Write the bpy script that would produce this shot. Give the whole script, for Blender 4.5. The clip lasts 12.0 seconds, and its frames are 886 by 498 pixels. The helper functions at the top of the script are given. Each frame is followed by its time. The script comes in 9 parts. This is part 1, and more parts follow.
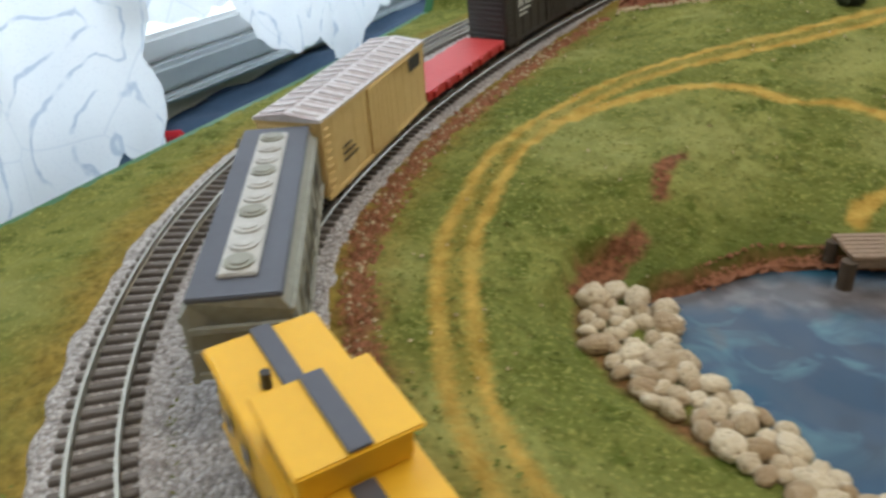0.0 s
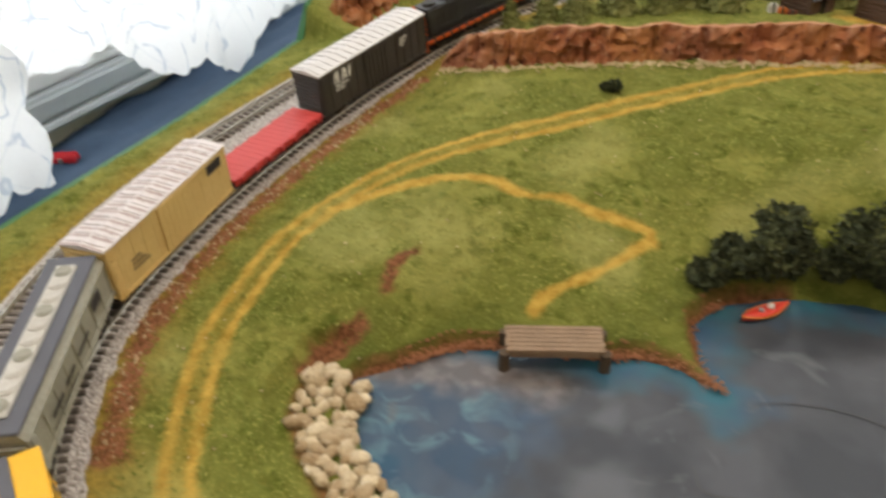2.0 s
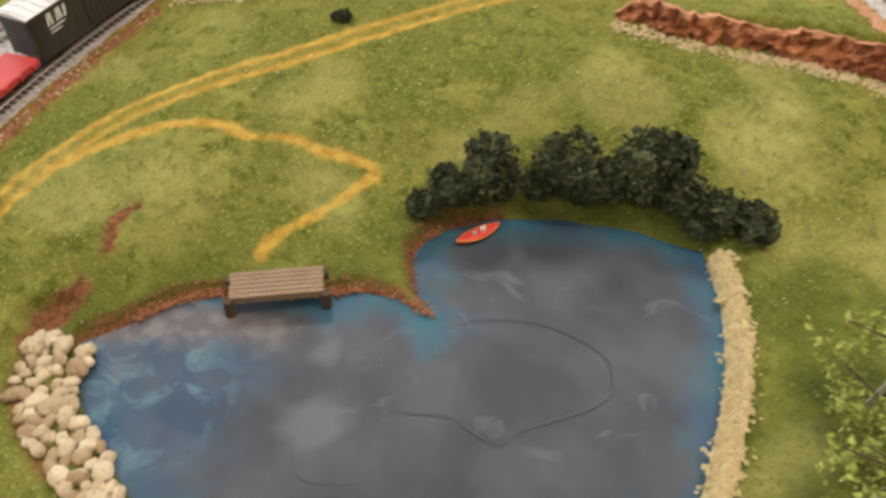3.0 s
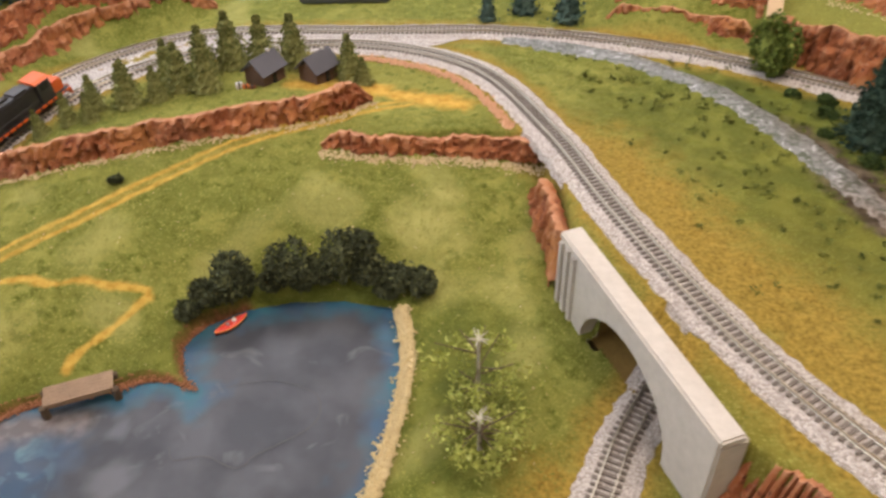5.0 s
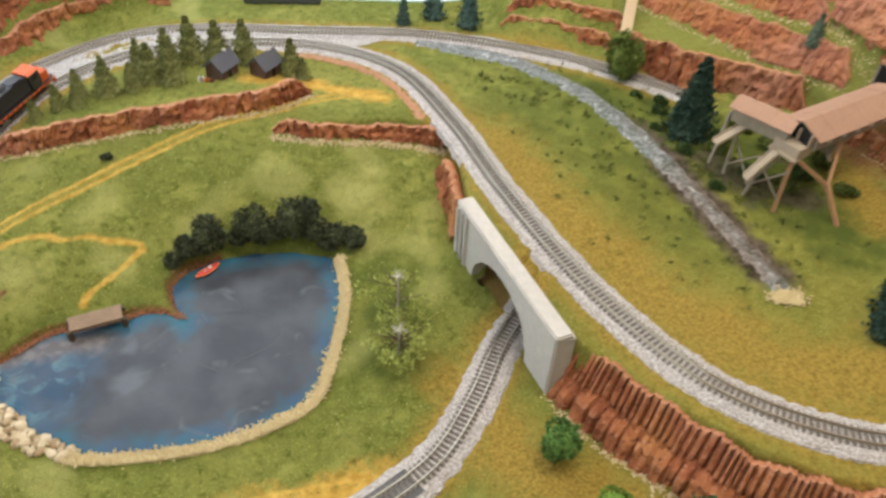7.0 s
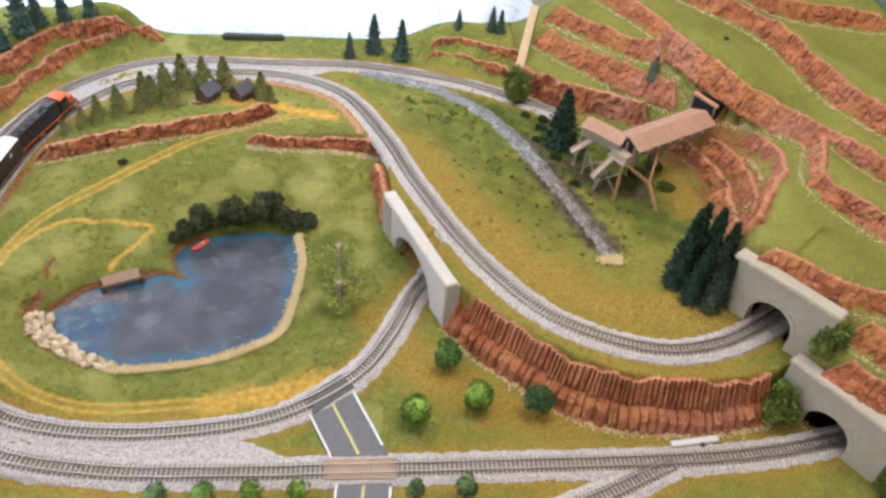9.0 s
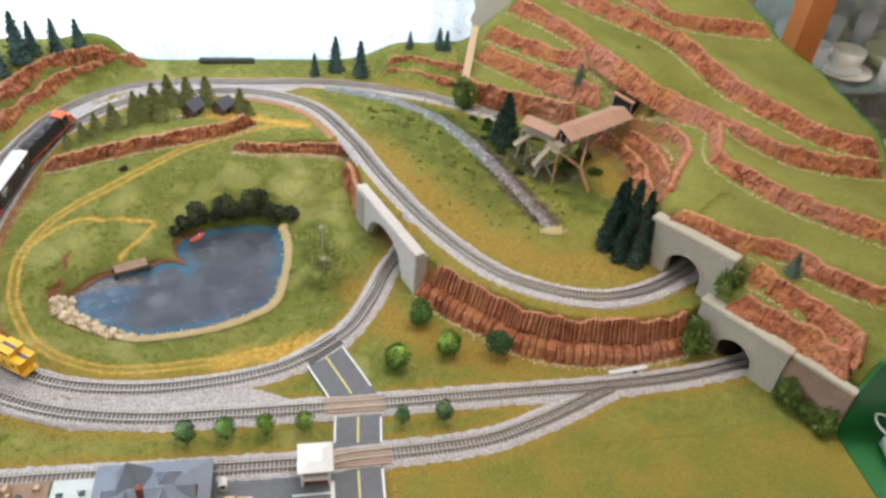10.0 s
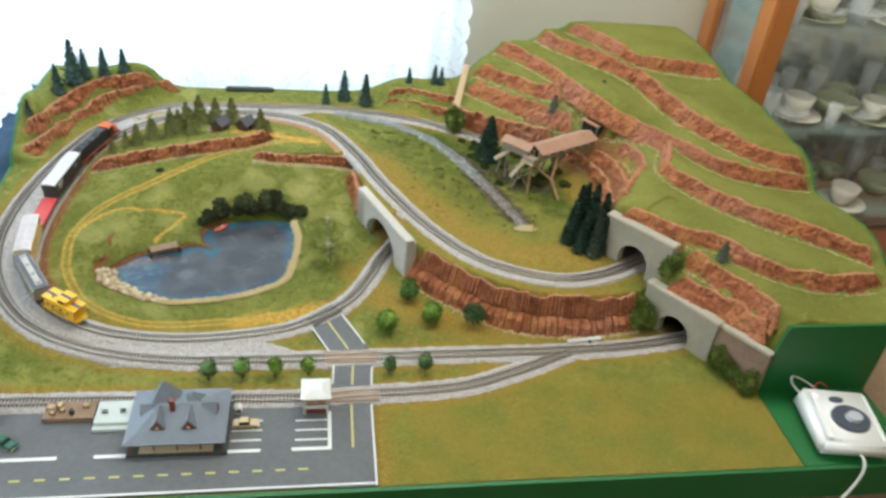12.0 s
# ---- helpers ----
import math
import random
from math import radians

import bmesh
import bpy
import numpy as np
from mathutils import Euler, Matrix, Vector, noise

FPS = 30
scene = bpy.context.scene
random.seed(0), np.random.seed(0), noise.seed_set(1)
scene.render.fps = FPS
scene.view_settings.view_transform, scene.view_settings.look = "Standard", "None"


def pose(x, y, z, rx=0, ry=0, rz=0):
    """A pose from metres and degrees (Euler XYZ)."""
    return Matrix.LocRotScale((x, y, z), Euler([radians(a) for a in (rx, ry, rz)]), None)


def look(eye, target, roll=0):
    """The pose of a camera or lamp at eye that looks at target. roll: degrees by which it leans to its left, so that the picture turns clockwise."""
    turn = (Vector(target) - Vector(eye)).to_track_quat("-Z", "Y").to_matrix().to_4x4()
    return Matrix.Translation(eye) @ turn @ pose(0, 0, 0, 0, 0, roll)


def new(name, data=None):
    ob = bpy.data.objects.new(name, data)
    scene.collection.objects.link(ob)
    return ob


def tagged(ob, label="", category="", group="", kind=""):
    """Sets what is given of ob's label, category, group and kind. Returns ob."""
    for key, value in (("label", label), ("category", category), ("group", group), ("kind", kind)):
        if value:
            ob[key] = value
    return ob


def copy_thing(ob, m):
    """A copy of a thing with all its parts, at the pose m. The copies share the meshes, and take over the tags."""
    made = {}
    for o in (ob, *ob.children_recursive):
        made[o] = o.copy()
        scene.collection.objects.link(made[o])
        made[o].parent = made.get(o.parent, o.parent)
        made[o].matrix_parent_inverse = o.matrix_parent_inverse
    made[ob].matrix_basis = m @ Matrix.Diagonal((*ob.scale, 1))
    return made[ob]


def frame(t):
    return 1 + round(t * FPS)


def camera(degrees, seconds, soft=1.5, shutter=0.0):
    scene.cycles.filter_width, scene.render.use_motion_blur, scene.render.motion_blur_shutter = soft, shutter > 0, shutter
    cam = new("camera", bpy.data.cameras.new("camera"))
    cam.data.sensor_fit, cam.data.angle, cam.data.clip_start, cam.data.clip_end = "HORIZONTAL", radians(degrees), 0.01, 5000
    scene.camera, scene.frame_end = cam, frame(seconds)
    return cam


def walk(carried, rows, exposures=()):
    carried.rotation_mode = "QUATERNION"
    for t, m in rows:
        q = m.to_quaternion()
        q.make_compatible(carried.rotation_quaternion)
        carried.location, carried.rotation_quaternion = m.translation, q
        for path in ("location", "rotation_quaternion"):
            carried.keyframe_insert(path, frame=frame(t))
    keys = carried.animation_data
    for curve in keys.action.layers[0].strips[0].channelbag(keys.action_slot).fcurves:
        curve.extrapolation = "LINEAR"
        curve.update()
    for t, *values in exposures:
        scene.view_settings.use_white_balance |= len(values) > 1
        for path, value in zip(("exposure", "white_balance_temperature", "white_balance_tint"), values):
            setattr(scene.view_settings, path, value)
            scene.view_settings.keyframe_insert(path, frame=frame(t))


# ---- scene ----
cam = camera(60.22, 12.0, 2.8, 0.4)
PATH = [
    (0, (-0.3055, 0.1950, 0.1177), (-0.7212, 0.9735, -0.3525), -3.25),
    (0.5, (-0.2787, 0.2022, 0.1374), (-0.6873, 0.9557, -0.3776), -5.33),
    (1, (-0.2597, 0.2057, 0.1635), (-0.6871, 0.9282, -0.3798), -5.80),
    (1.5, (-0.2308, 0.2081, 0.1891), (-0.6466, 0.9582, -0.3251), -5.33),
    (2, (-0.2105, 0.2098, 0.2118), (-0.5904, 0.9310, -0.3675), -1.89),
    (2.5, (-0.1708, 0.2223, 0.2245), (-0.4289, 0.9456, -0.4160), 1.14),
    (3, (-0.1589, 0.2329, 0.2393), (-0.3312, 0.9327, -0.4540), 2.12),
    (3.5, (-0.1223, 0.2324, 0.2671), (-0.2752, 0.9721, -0.3882), -0.05),
    (3.7, (-0.1031, 0.2150, 0.2693), (-0.2537, 0.9834, -0.3528), -0.26),
    (5.3, (-0.0366, 0.1425, 0.3621), (-0.0716, 0.9029, -0.2864), -1.28),
    (5.5, (-0.0346, 0.1326, 0.3696), (-0.0519, 0.8848, -0.2891), -0.26),
    (6, (-0.0298, 0.0964, 0.3912), (-0.0266, 0.8055, -0.3139), 2.97),
    (6.5, (-0.0371, 0.0562, 0.4109), (-0.0325, 0.7568, -0.3026), 2.99),
    (7, (-0.0405, 0.0247, 0.4512), (0.0078, 0.7626, -0.2220), 3.29),
    (7.2, (-0.0408, 0.0036, 0.4719), (0.0217, 0.7433, -0.1981), 3.77),
    (8.8, (-0.0045, -0.1655, 0.5838), (0.0865, 0.5889, -0.0662), 5.18),
    (9, (-0.0102, -0.1740, 0.5948), (0.0807, 0.5658, -0.0719), 5.24),
    (9.5, (-0.0347, -0.2470, 0.6157), (0.0789, 0.4914, -0.0490), 6.24),
    (10, (-0.0507, -0.3220, 0.6360), (0.1098, 0.4389, 0.0073), 5.58),
    (10.5, (-0.0214, -0.3748, 0.6392), (0.1369, 0.4203, 0.0538), 5.56),
    (11, (-0.0191, -0.4325, 0.6420), (0.1384, 0.3775, 0.0772), 6.71),
    (11.5, (-0.0465, -0.4703, 0.6496), (0.0745, 0.3422, 0.0792), 5.81),
    (12, (-0.0546, -0.5138, 0.6538), (0.1024, 0.2992, 0.0931), 6.25),
]
EXPOSURES = [(0, -0.38, 6100, 8), (1.0, -0.34, 6300, 8), (2.0, -0.18, 7200, 13), (3.0, 0.06, 7100, 15), (3.7, 0.20, 7000, 23), (5.5, 0.15, 7000, 21), (6.5, 0.20, 6600, 17), (7.2, 0.19, 6350, 10), (9.0, 0.27, 6050, 18), (10, 0.21, 6000, 14), (10.6, 0.20, 5950, 6), (12, 0.16, 5950, 4)]
walk(cam, [(t, look(eye, target, roll)) for t, eye, target, roll in PATH], EXPOSURES)

# ---- world and lights ----
world = bpy.data.worlds.new("world")
scene.world = world
world.use_nodes = True
bg = world.node_tree.nodes["Background"]
bg.inputs[0].default_value, bg.inputs[1].default_value = (0.75, 0.85, 1.0, 1), 1.0


def area_light(name, m, sx, sy, power, colour):
    data = bpy.data.lights.new(name, "AREA")
    data.shape, data.size, data.size_y, data.energy, data.color = "RECTANGLE", sx, sy, power, colour
    ob = new(name, data)
    ob.matrix_world = m
    return ob


CEILING = 1.75
for lx, ly, power in ((0.42, 0.48, 21), (0.75, -1.4, 12), (-0.9, -1.4, 11)):
    area_light("ceiling_tube_light", look((lx, ly, CEILING - 0.08), (lx, ly, 0)), 1.2, 0.3, power, (1.0, 0.90, 0.76))
area_light("window_light_left", look((-0.72, 0.55, 0.55), (0.3, 0.45, 0.0)), 1.5, 0.9, 4.6, (0.86, 0.93, 1.0))
area_light("window_light_back", look((-0.1, 1.07, 0.55), (-0.1, 0.2, 0.0)), 0.9, 0.9, 2.6, (0.86, 0.93, 1.0))

# ---- materials ----


def mat(name, base, rough=0.8, metal=0.0, dark=None, scale=60.0, amount=0.6, bump=0.0, bump_scale=400.0, spec=0.5, coat=0.0):
    """A surface with colour varied between base and dark at two scales, and a fine relief."""
    m = bpy.data.materials.new(name)
    m.use_nodes = True
    nt = m.node_tree
    b = nt.nodes["Principled BSDF"]
    b.inputs["Roughness"].default_value, b.inputs["Metallic"].default_value = rough, metal
    b.inputs["Specular IOR Level"].default_value, b.inputs["Coat Weight"].default_value = spec, coat
    dark = dark or tuple(c * 0.65 for c in base)
    tc = nt.nodes.new("ShaderNodeTexCoord")
    out = None
    for sc, rough_n in ((scale, 6.0), (scale * 7, 3.0)):
        n = nt.nodes.new("ShaderNodeTexNoise")
        n.inputs["Scale"].default_value, n.inputs["Detail"].default_value = sc, rough_n
        nt.links.new(tc.outputs["Object"], n.inputs["Vector"])
        if out is None:
            out = n.outputs["Fac"]
        else:
            mx = nt.nodes.new("ShaderNodeMath")
            mx.operation = "MULTIPLY_ADD"
            mx.inputs[1].default_value = 0.5
            nt.links.new(n.outputs["Fac"], mx.inputs[0])
            half = nt.nodes.new("ShaderNodeMath")
            half.operation = "MULTIPLY"
            half.inputs[1].default_value = 0.5
            nt.links.new(out, half.inputs[0])
            nt.links.new(half.outputs[0], mx.inputs[2])
            out = mx.outputs[0]
    ramp = nt.nodes.new("ShaderNodeMapRange")
    ramp.inputs["From Min"].default_value, ramp.inputs["From Max"].default_value = 0.5 - 0.25 / max(amount, 0.05), 0.5 + 0.25 / max(amount, 0.05)
    nt.links.new(out, ramp.inputs["Value"])
    mix = nt.nodes.new("ShaderNodeMix")
    mix.data_type = "RGBA"
    mix.inputs[6].default_value, mix.inputs[7].default_value = (*dark, 1), (*base, 1)
    nt.links.new(ramp.outputs[0], mix.inputs[0])
    nt.links.new(mix.outputs[2], b.inputs["Base Color"])
    if bump > 0:
        n = nt.nodes.new("ShaderNodeTexNoise")
        n.inputs["Scale"].default_value, n.inputs["Detail"].default_value = bump_scale, 4.0
        nt.links.new(tc.outputs["Object"], n.inputs["Vector"])
        bp = nt.nodes.new("ShaderNodeBump")
        bp.inputs["Strength"].default_value, bp.inputs["Distance"].default_value = bump, 0.0012
        nt.links.new(n.outputs["Fac"], bp.inputs["Height"])
        nt.links.new(bp.outputs[0], b.inputs["Normal"])
    return m


def plain(name, base, rough=0.5, metal=0.0, emit=0.0):
    m = bpy.data.materials.new(name)
    m.use_nodes = True
    b = m.node_tree.nodes["Principled BSDF"]
    b.inputs["Base Color"].default_value, b.inputs["Roughness"].default_value, b.inputs["Metallic"].default_value = (*base, 1), rough, metal
    if emit:
        b.inputs["Emission Color"].default_value, b.inputs["Emission Strength"].default_value = (*base, 1), emit
    return m


def node(nt, kind, **values):
    n = nt.nodes.new(kind)
    for k, v in values.items():
        n.inputs[k.replace("_", " ")].default_value = v
    return n


def mixed(nt, fac, a, b):
    """A colour mix; a and b are colours or sockets."""
    m = nt.nodes.new("ShaderNodeMix")
    m.data_type = "RGBA"
    if fac is not None:
        nt.links.new(fac, m.inputs[0])
    for i, v in ((6, a), (7, b)):
        if isinstance(v, tuple):
            m.inputs[i].default_value = (*v, 1)
        else:
            nt.links.new(v, m.inputs[i])
    return m.outputs[2]


def ranged(nt, socket, lo, hi):
    r = node(nt, "ShaderNodeMapRange", From_Min=lo, From_Max=hi)
    nt.links.new(socket, r.inputs["Value"])
    return r.outputs[0]


def turf_material():
    """Ground foam: greens at two scales, with the soil and shade masks that the sheet carries."""
    m = bpy.data.materials.new("ground_foam_turf")
    m.use_nodes = True
    nt = m.node_tree
    b = nt.nodes["Principled BSDF"]
    b.inputs["Roughness"].default_value, b.inputs["Specular IOR Level"].default_value = 0.95, 0.15
    tc = nt.nodes.new("ShaderNodeTexCoord")

    def noise_at(scale, detail=3.0):
        n = node(nt, "ShaderNodeTexNoise", Scale=scale, Detail=detail)
        nt.links.new(tc.outputs["Object"], n.inputs["Vector"])
        return n.outputs["Fac"]

    def mask(name):
        a = nt.nodes.new("ShaderNodeAttribute")
        a.attribute_name = name
        return a.outputs["Fac"]

    big, mid, fine, speck = noise_at(9), noise_at(45), noise_at(420, 2), noise_at(900, 1)
    c = mixed(nt, ranged(nt, big, 0.35, 0.65), (0.092, 0.114, 0.019), (0.165, 0.166, 0.036))
    c = mixed(nt, ranged(nt, mid, 0.5, 0.75), c, (0.225, 0.225, 0.055))
    c = mixed(nt, ranged(nt, noise_at(130, 3), 0.52, 0.68), c, (0.075, 0.095, 0.012))
    c = mixed(nt, mask("hillside"), c, mixed(nt, ranged(nt, big, 0.35, 0.65), (0.120, 0.130, 0.025), (0.172, 0.172, 0.040)))
    c = mixed(nt, mask("dry"), c, mixed(nt, ranged(nt, noise_at(16), 0.4, 0.62), (0.185, 0.145, 0.024), (0.135, 0.135, 0.022)))
    c = mixed(nt, ranged(nt, fine, 0.38, 0.20), c, (0.065, 0.082, 0.011))
    c = mixed(nt, ranged(nt, noise_at(640, 2), 0.55, 0.70), c, (0.24, 0.24, 0.06))
    c = mixed(nt, ranged(nt, speck, 0.68, 0.76), c, (0.33, 0.31, 0.10))
    # Deep green turf; round the mine it also paints in the shade.
    c = mixed(nt, mask("lush_shade"), c, mixed(nt, ranged(nt, mid, 0.4, 0.62), (0.058, 0.074, 0.013), (0.095, 0.110, 0.018)))
    c = mixed(nt, mask("pale"), c, (0.30, 0.29, 0.095))
    soil = mixed(nt, ranged(nt, fine, 0.35, 0.65), (0.16, 0.105, 0.018), (0.30, 0.20, 0.040))
    c = mixed(nt, mask("ochre"), c, soil)
    mud = mixed(nt, ranged(nt, fine, 0.3, 0.7), (0.09, 0.036, 0.015), (0.25, 0.105, 0.050))
    c = mixed(nt, mask("mud"), c, mud)
    # Dark brook mud; below the mine it also paints in the shade.
    c = mixed(nt, mask("bog_shade"), c, mixed(nt, ranged(nt, noise_at(120, 4), 0.38, 0.64), (0.038, 0.028, 0.018), (0.105, 0.082, 0.056)))
    path = mixed(nt, ranged(nt, noise_at(160, 4), 0.35, 0.65), (0.34, 0.195, 0.031), (0.50, 0.315, 0.068))
    c = mixed(nt, mask("path"), c, path)
    nt.links.new(c, b.inputs["Base Color"])
    bp = node(nt, "ShaderNodeBump", Strength=0.65, Distance=0.0010)
    nt.links.new(noise_at(520, 5), bp.inputs["Height"])
    nt.links.new(bp.outputs[0], b.inputs["Normal"])
    return m


def water_material():
    """Clear resin over a painted bed: grey mud in the middle, blue and teal towards the banks, pale streaks at the stones."""
    m = bpy.data.materials.new("resin_pond_water")
    m.use_nodes = True
    nt = m.node_tree
    b = nt.nodes["Principled BSDF"]
    b.inputs["Roughness"].default_value, b.inputs["Coat Weight"].default_value = 0.16, 0.0
    b.inputs["Specular IOR Level"].default_value = 0.15
    tc = nt.nodes.new("ShaderNodeTexCoord")

    def noise_at(scale, detail=3.0, twist=0.0):
        n = node(nt, "ShaderNodeTexNoise", Scale=scale, Detail=detail, Distortion=twist)
        nt.links.new(tc.outputs["Object"], n.inputs["Vector"])
        return n.outputs["Fac"]

    def mask(name):
        a = nt.nodes.new("ShaderNodeAttribute")
        a.attribute_name = name
        return a.outputs["Fac"]

    c = mixed(nt, ranged(nt, noise_at(26), 0.4, 0.65), (0.044, 0.048, 0.055), (0.070, 0.074, 0.083))
    c = mixed(nt, mask("shore"), c, mixed(nt, ranged(nt, noise_at(40), 0.4, 0.6), (0.030, 0.078, 0.135), (0.026, 0.110, 0.150)))
    c = mixed(nt, mask("blue"), c, mixed(nt, ranged(nt, noise_at(30, 3, 0.8), 0.42, 0.6), (0.030, 0.068, 0.120), (0.060, 0.086, 0.125)))
    # Pale sheen on the resin, painted into the colour.
    c = mixed(nt, mask("painted_sheen"), c, (0.120, 0.127, 0.140))
    st = node(nt, "ShaderNodeMath")
    st.operation = "MULTIPLY"
    nt.links.new(ranged(nt, noise_at(58, 6, 1.0), 0.50, 0.78), st.inputs[0])
    nt.links.new(mask("foam"), st.inputs[1])
    c = mixed(nt, st.outputs[0], c, (0.13, 0.25, 0.28))
    c = mixed(nt, mask("silt"), c, mixed(nt, ranged(nt, noise_at(120, 4), 0.4, 0.62), (0.115, 0.095, 0.088), (0.19, 0.165, 0.155)))
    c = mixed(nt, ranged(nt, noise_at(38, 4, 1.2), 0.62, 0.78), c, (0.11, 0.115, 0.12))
    nt.links.new(c, b.inputs["Base Color"])
    bp = node(nt, "ShaderNodeBump", Strength=0.25, Distance=0.001)
    nt.links.new(noise_at(30, 2), bp.inputs["Height"])
    nt.links.new(bp.outputs[0], b.inputs["Normal"])
    return m


def rock_material():
    m = bpy.data.materials.new("red_sandstone_casting")
    m.use_nodes = True
    nt = m.node_tree
    b = nt.nodes["Principled BSDF"]
    b.inputs["Roughness"].default_value, b.inputs["Specular IOR Level"].default_value = 0.85, 0.3
    tc = nt.nodes.new("ShaderNodeTexCoord")

    def noise_at(scale, detail=3.0):
        n = node(nt, "ShaderNodeTexNoise", Scale=scale, Detail=detail)
        nt.links.new(tc.outputs["Object"], n.inputs["Vector"])
        return n.outputs["Fac"]

    c = mixed(nt, ranged(nt, noise_at(60), 0.35, 0.65), (0.200, 0.058, 0.022), (0.36, 0.128, 0.052))
    c = mixed(nt, ranged(nt, noise_at(22), 0.50, 0.72), c, (0.38, 0.165, 0.055))
    c = mixed(nt, ranged(nt, noise_at(7), 0.52, 0.72), c, (0.36, 0.160, 0.100))
    c = mixed(nt, ranged(nt, noise_at(350, 2), 0.58, 0.75), c, (0.42, 0.22, 0.13))
    c = mixed(nt, ranged(nt, noise_at(260, 2), 0.42, 0.28), c, (0.09, 0.022, 0.012))
    geo = nt.nodes.new("ShaderNodeNewGeometry")
    c = mixed(nt, ranged(nt, geo.outputs["Pointiness"], 0.53, 0.61), c, (0.46, 0.235, 0.135))
    nt.links.new(c, b.inputs["Base Color"])
    bp = node(nt, "ShaderNodeBump", Strength=0.8, Distance=0.0015)
    nt.links.new(noise_at(300, 5), bp.inputs["Height"])
    nt.links.new(bp.outputs[0], b.inputs["Normal"])
    return m


def ballast_material():
    m = bpy.data.materials.new("grey_ballast_grit")
    m.use_nodes = True
    nt = m.node_tree
    b = nt.nodes["Principled BSDF"]
    b.inputs["Roughness"].default_value = 0.9
    tc = nt.nodes.new("ShaderNodeTexCoord")
    v = node(nt, "ShaderNodeTexVoronoi", Scale=900.0)
    nt.links.new(tc.outputs["Object"], v.inputs["Vector"])
    sep = nt.nodes.new("ShaderNodeSeparateColor")
    nt.links.new(v.outputs["Color"], sep.inputs[0])
    c = mixed(nt, sep.outputs[0], (0.30, 0.262, 0.238), (0.58, 0.545, 0.515))
    c = mixed(nt, ranged(nt, v.outputs["Distance"], 0.55, 0.9), c, (0.20, 0.18, 0.16))
    nt.links.new(c, b.inputs["Base Color"])
    bp = node(nt, "ShaderNodeBump", Strength=1.0, Distance=0.0010)
    bp.invert = True
    nt.links.new(v.outputs["Distance"], bp.inputs["Height"])
    nt.links.new(bp.outputs[0], b.inputs["Normal"])
    return m


def pebble_material():
    """River pebbles: cream to grey-brown from stone to stone, mottled and stained."""
    m = bpy.data.materials.new("cream_river_pebble")
    m.use_nodes = True
    nt = m.node_tree
    b = nt.nodes["Principled BSDF"]
    b.inputs["Roughness"].default_value = 0.6
    info, tc = nt.nodes.new("ShaderNodeObjectInfo"), nt.nodes.new("ShaderNodeTexCoord")
    wide, fine = node(nt, "ShaderNodeTexNoise", Scale=1.3, Detail=4.0), node(nt, "ShaderNodeTexNoise", Scale=2.6, Detail=5.0)
    shift = node(nt, "ShaderNodeVectorMath")
    nt.links.new(tc.outputs["Object"], shift.inputs[0])
    nt.links.new(info.outputs["Location"], shift.inputs[1])
    for n in (wide, fine):
        nt.links.new(shift.outputs[0], n.inputs["Vector"])
    c = mixed(nt, info.outputs["Random"], (0.31, 0.205, 0.10), (0.66, 0.55, 0.37))
    c = mixed(nt, ranged(nt, wide.outputs["Fac"], 0.54, 0.74), c, (0.66, 0.57, 0.42))
    c = mixed(nt, ranged(nt, fine.outputs["Fac"], 0.43, 0.30), c, (0.21, 0.135, 0.07))
    nt.links.new(c, b.inputs["Base Color"])
    bp = node(nt, "ShaderNodeBump", Strength=0.35, Distance=0.12)
    nt.links.new(fine.outputs["Fac"], bp.inputs["Height"])
    nt.links.new(bp.outputs[0], b.inputs["Normal"])
    return m


TURF, WATER, ROCK, BALLAST = turf_material(), water_material(), rock_material(), ballast_material()
RAIL = mat("nickel_silver_rail", (0.58, 0.54, 0.46), 0.28, 1.0, (0.42, 0.38, 0.30), 90)
SLEEPER = mat("weathered_brown_plastic", (0.18, 0.155, 0.135), 0.8, 0, (0.09, 0.075, 0.062), 300, 0.8, 0.4)
PLASTER = mat("grey_cast_plaster", (0.52, 0.49, 0.44), 0.85, 0, (0.36, 0.33, 0.29), 25, 0.8, 0.35, 250)
STONE_PALE = mat("pale_beige_grit", (0.62, 0.52, 0.30), 0.9, 0, (0.40, 0.30, 0.14), 300, 0.8, 0.8, 500)
TALUS = mat("cream_talus_stone", (0.62, 0.51, 0.32), 0.9, 0, (0.38, 0.27, 0.15), 300, 0.8, 0.5, 500)
PEBBLE = pebble_material()
RUBBLE = mat("red_brown_rubble", (0.40, 0.180, 0.092), 0.9, 0, (0.22, 0.085, 0.04), 300, 0.9, 0.5, 500)
ASPHALT = mat("grey_road_card", (0.125, 0.128, 0.132), 0.75, 0, (0.078, 0.080, 0.084), 22, 0.9, 0.15, 700)
PAINT_WHITE = mat("white_road_paint", (0.66, 0.66, 0.64), 0.7, 0, (0.6, 0.6, 0.57), 200)
PAINT_YELLOW = mat("yellow_road_paint", (0.56, 0.51, 0.17), 0.7, 0, (0.40, 0.36, 0.12), 200)
WOOD_OLD = mat("weathered_brown_timber", (0.32, 0.22, 0.14), 0.8, 0, (0.16, 0.10, 0.06), 120, 0.9, 0.4, 300)
WOOD_TAN = mat("tan_scale_timber", (0.42, 0.27, 0.14), 0.8, 0, (0.25, 0.14, 0.07), 120, 0.9, 0.3, 300)
PORTAL_CAST = mat("grey_brown_cast_portal", (0.40, 0.365, 0.29), 0.85, 0, (0.28, 0.25, 0.19), 30, 0.8, 0.35, 250)
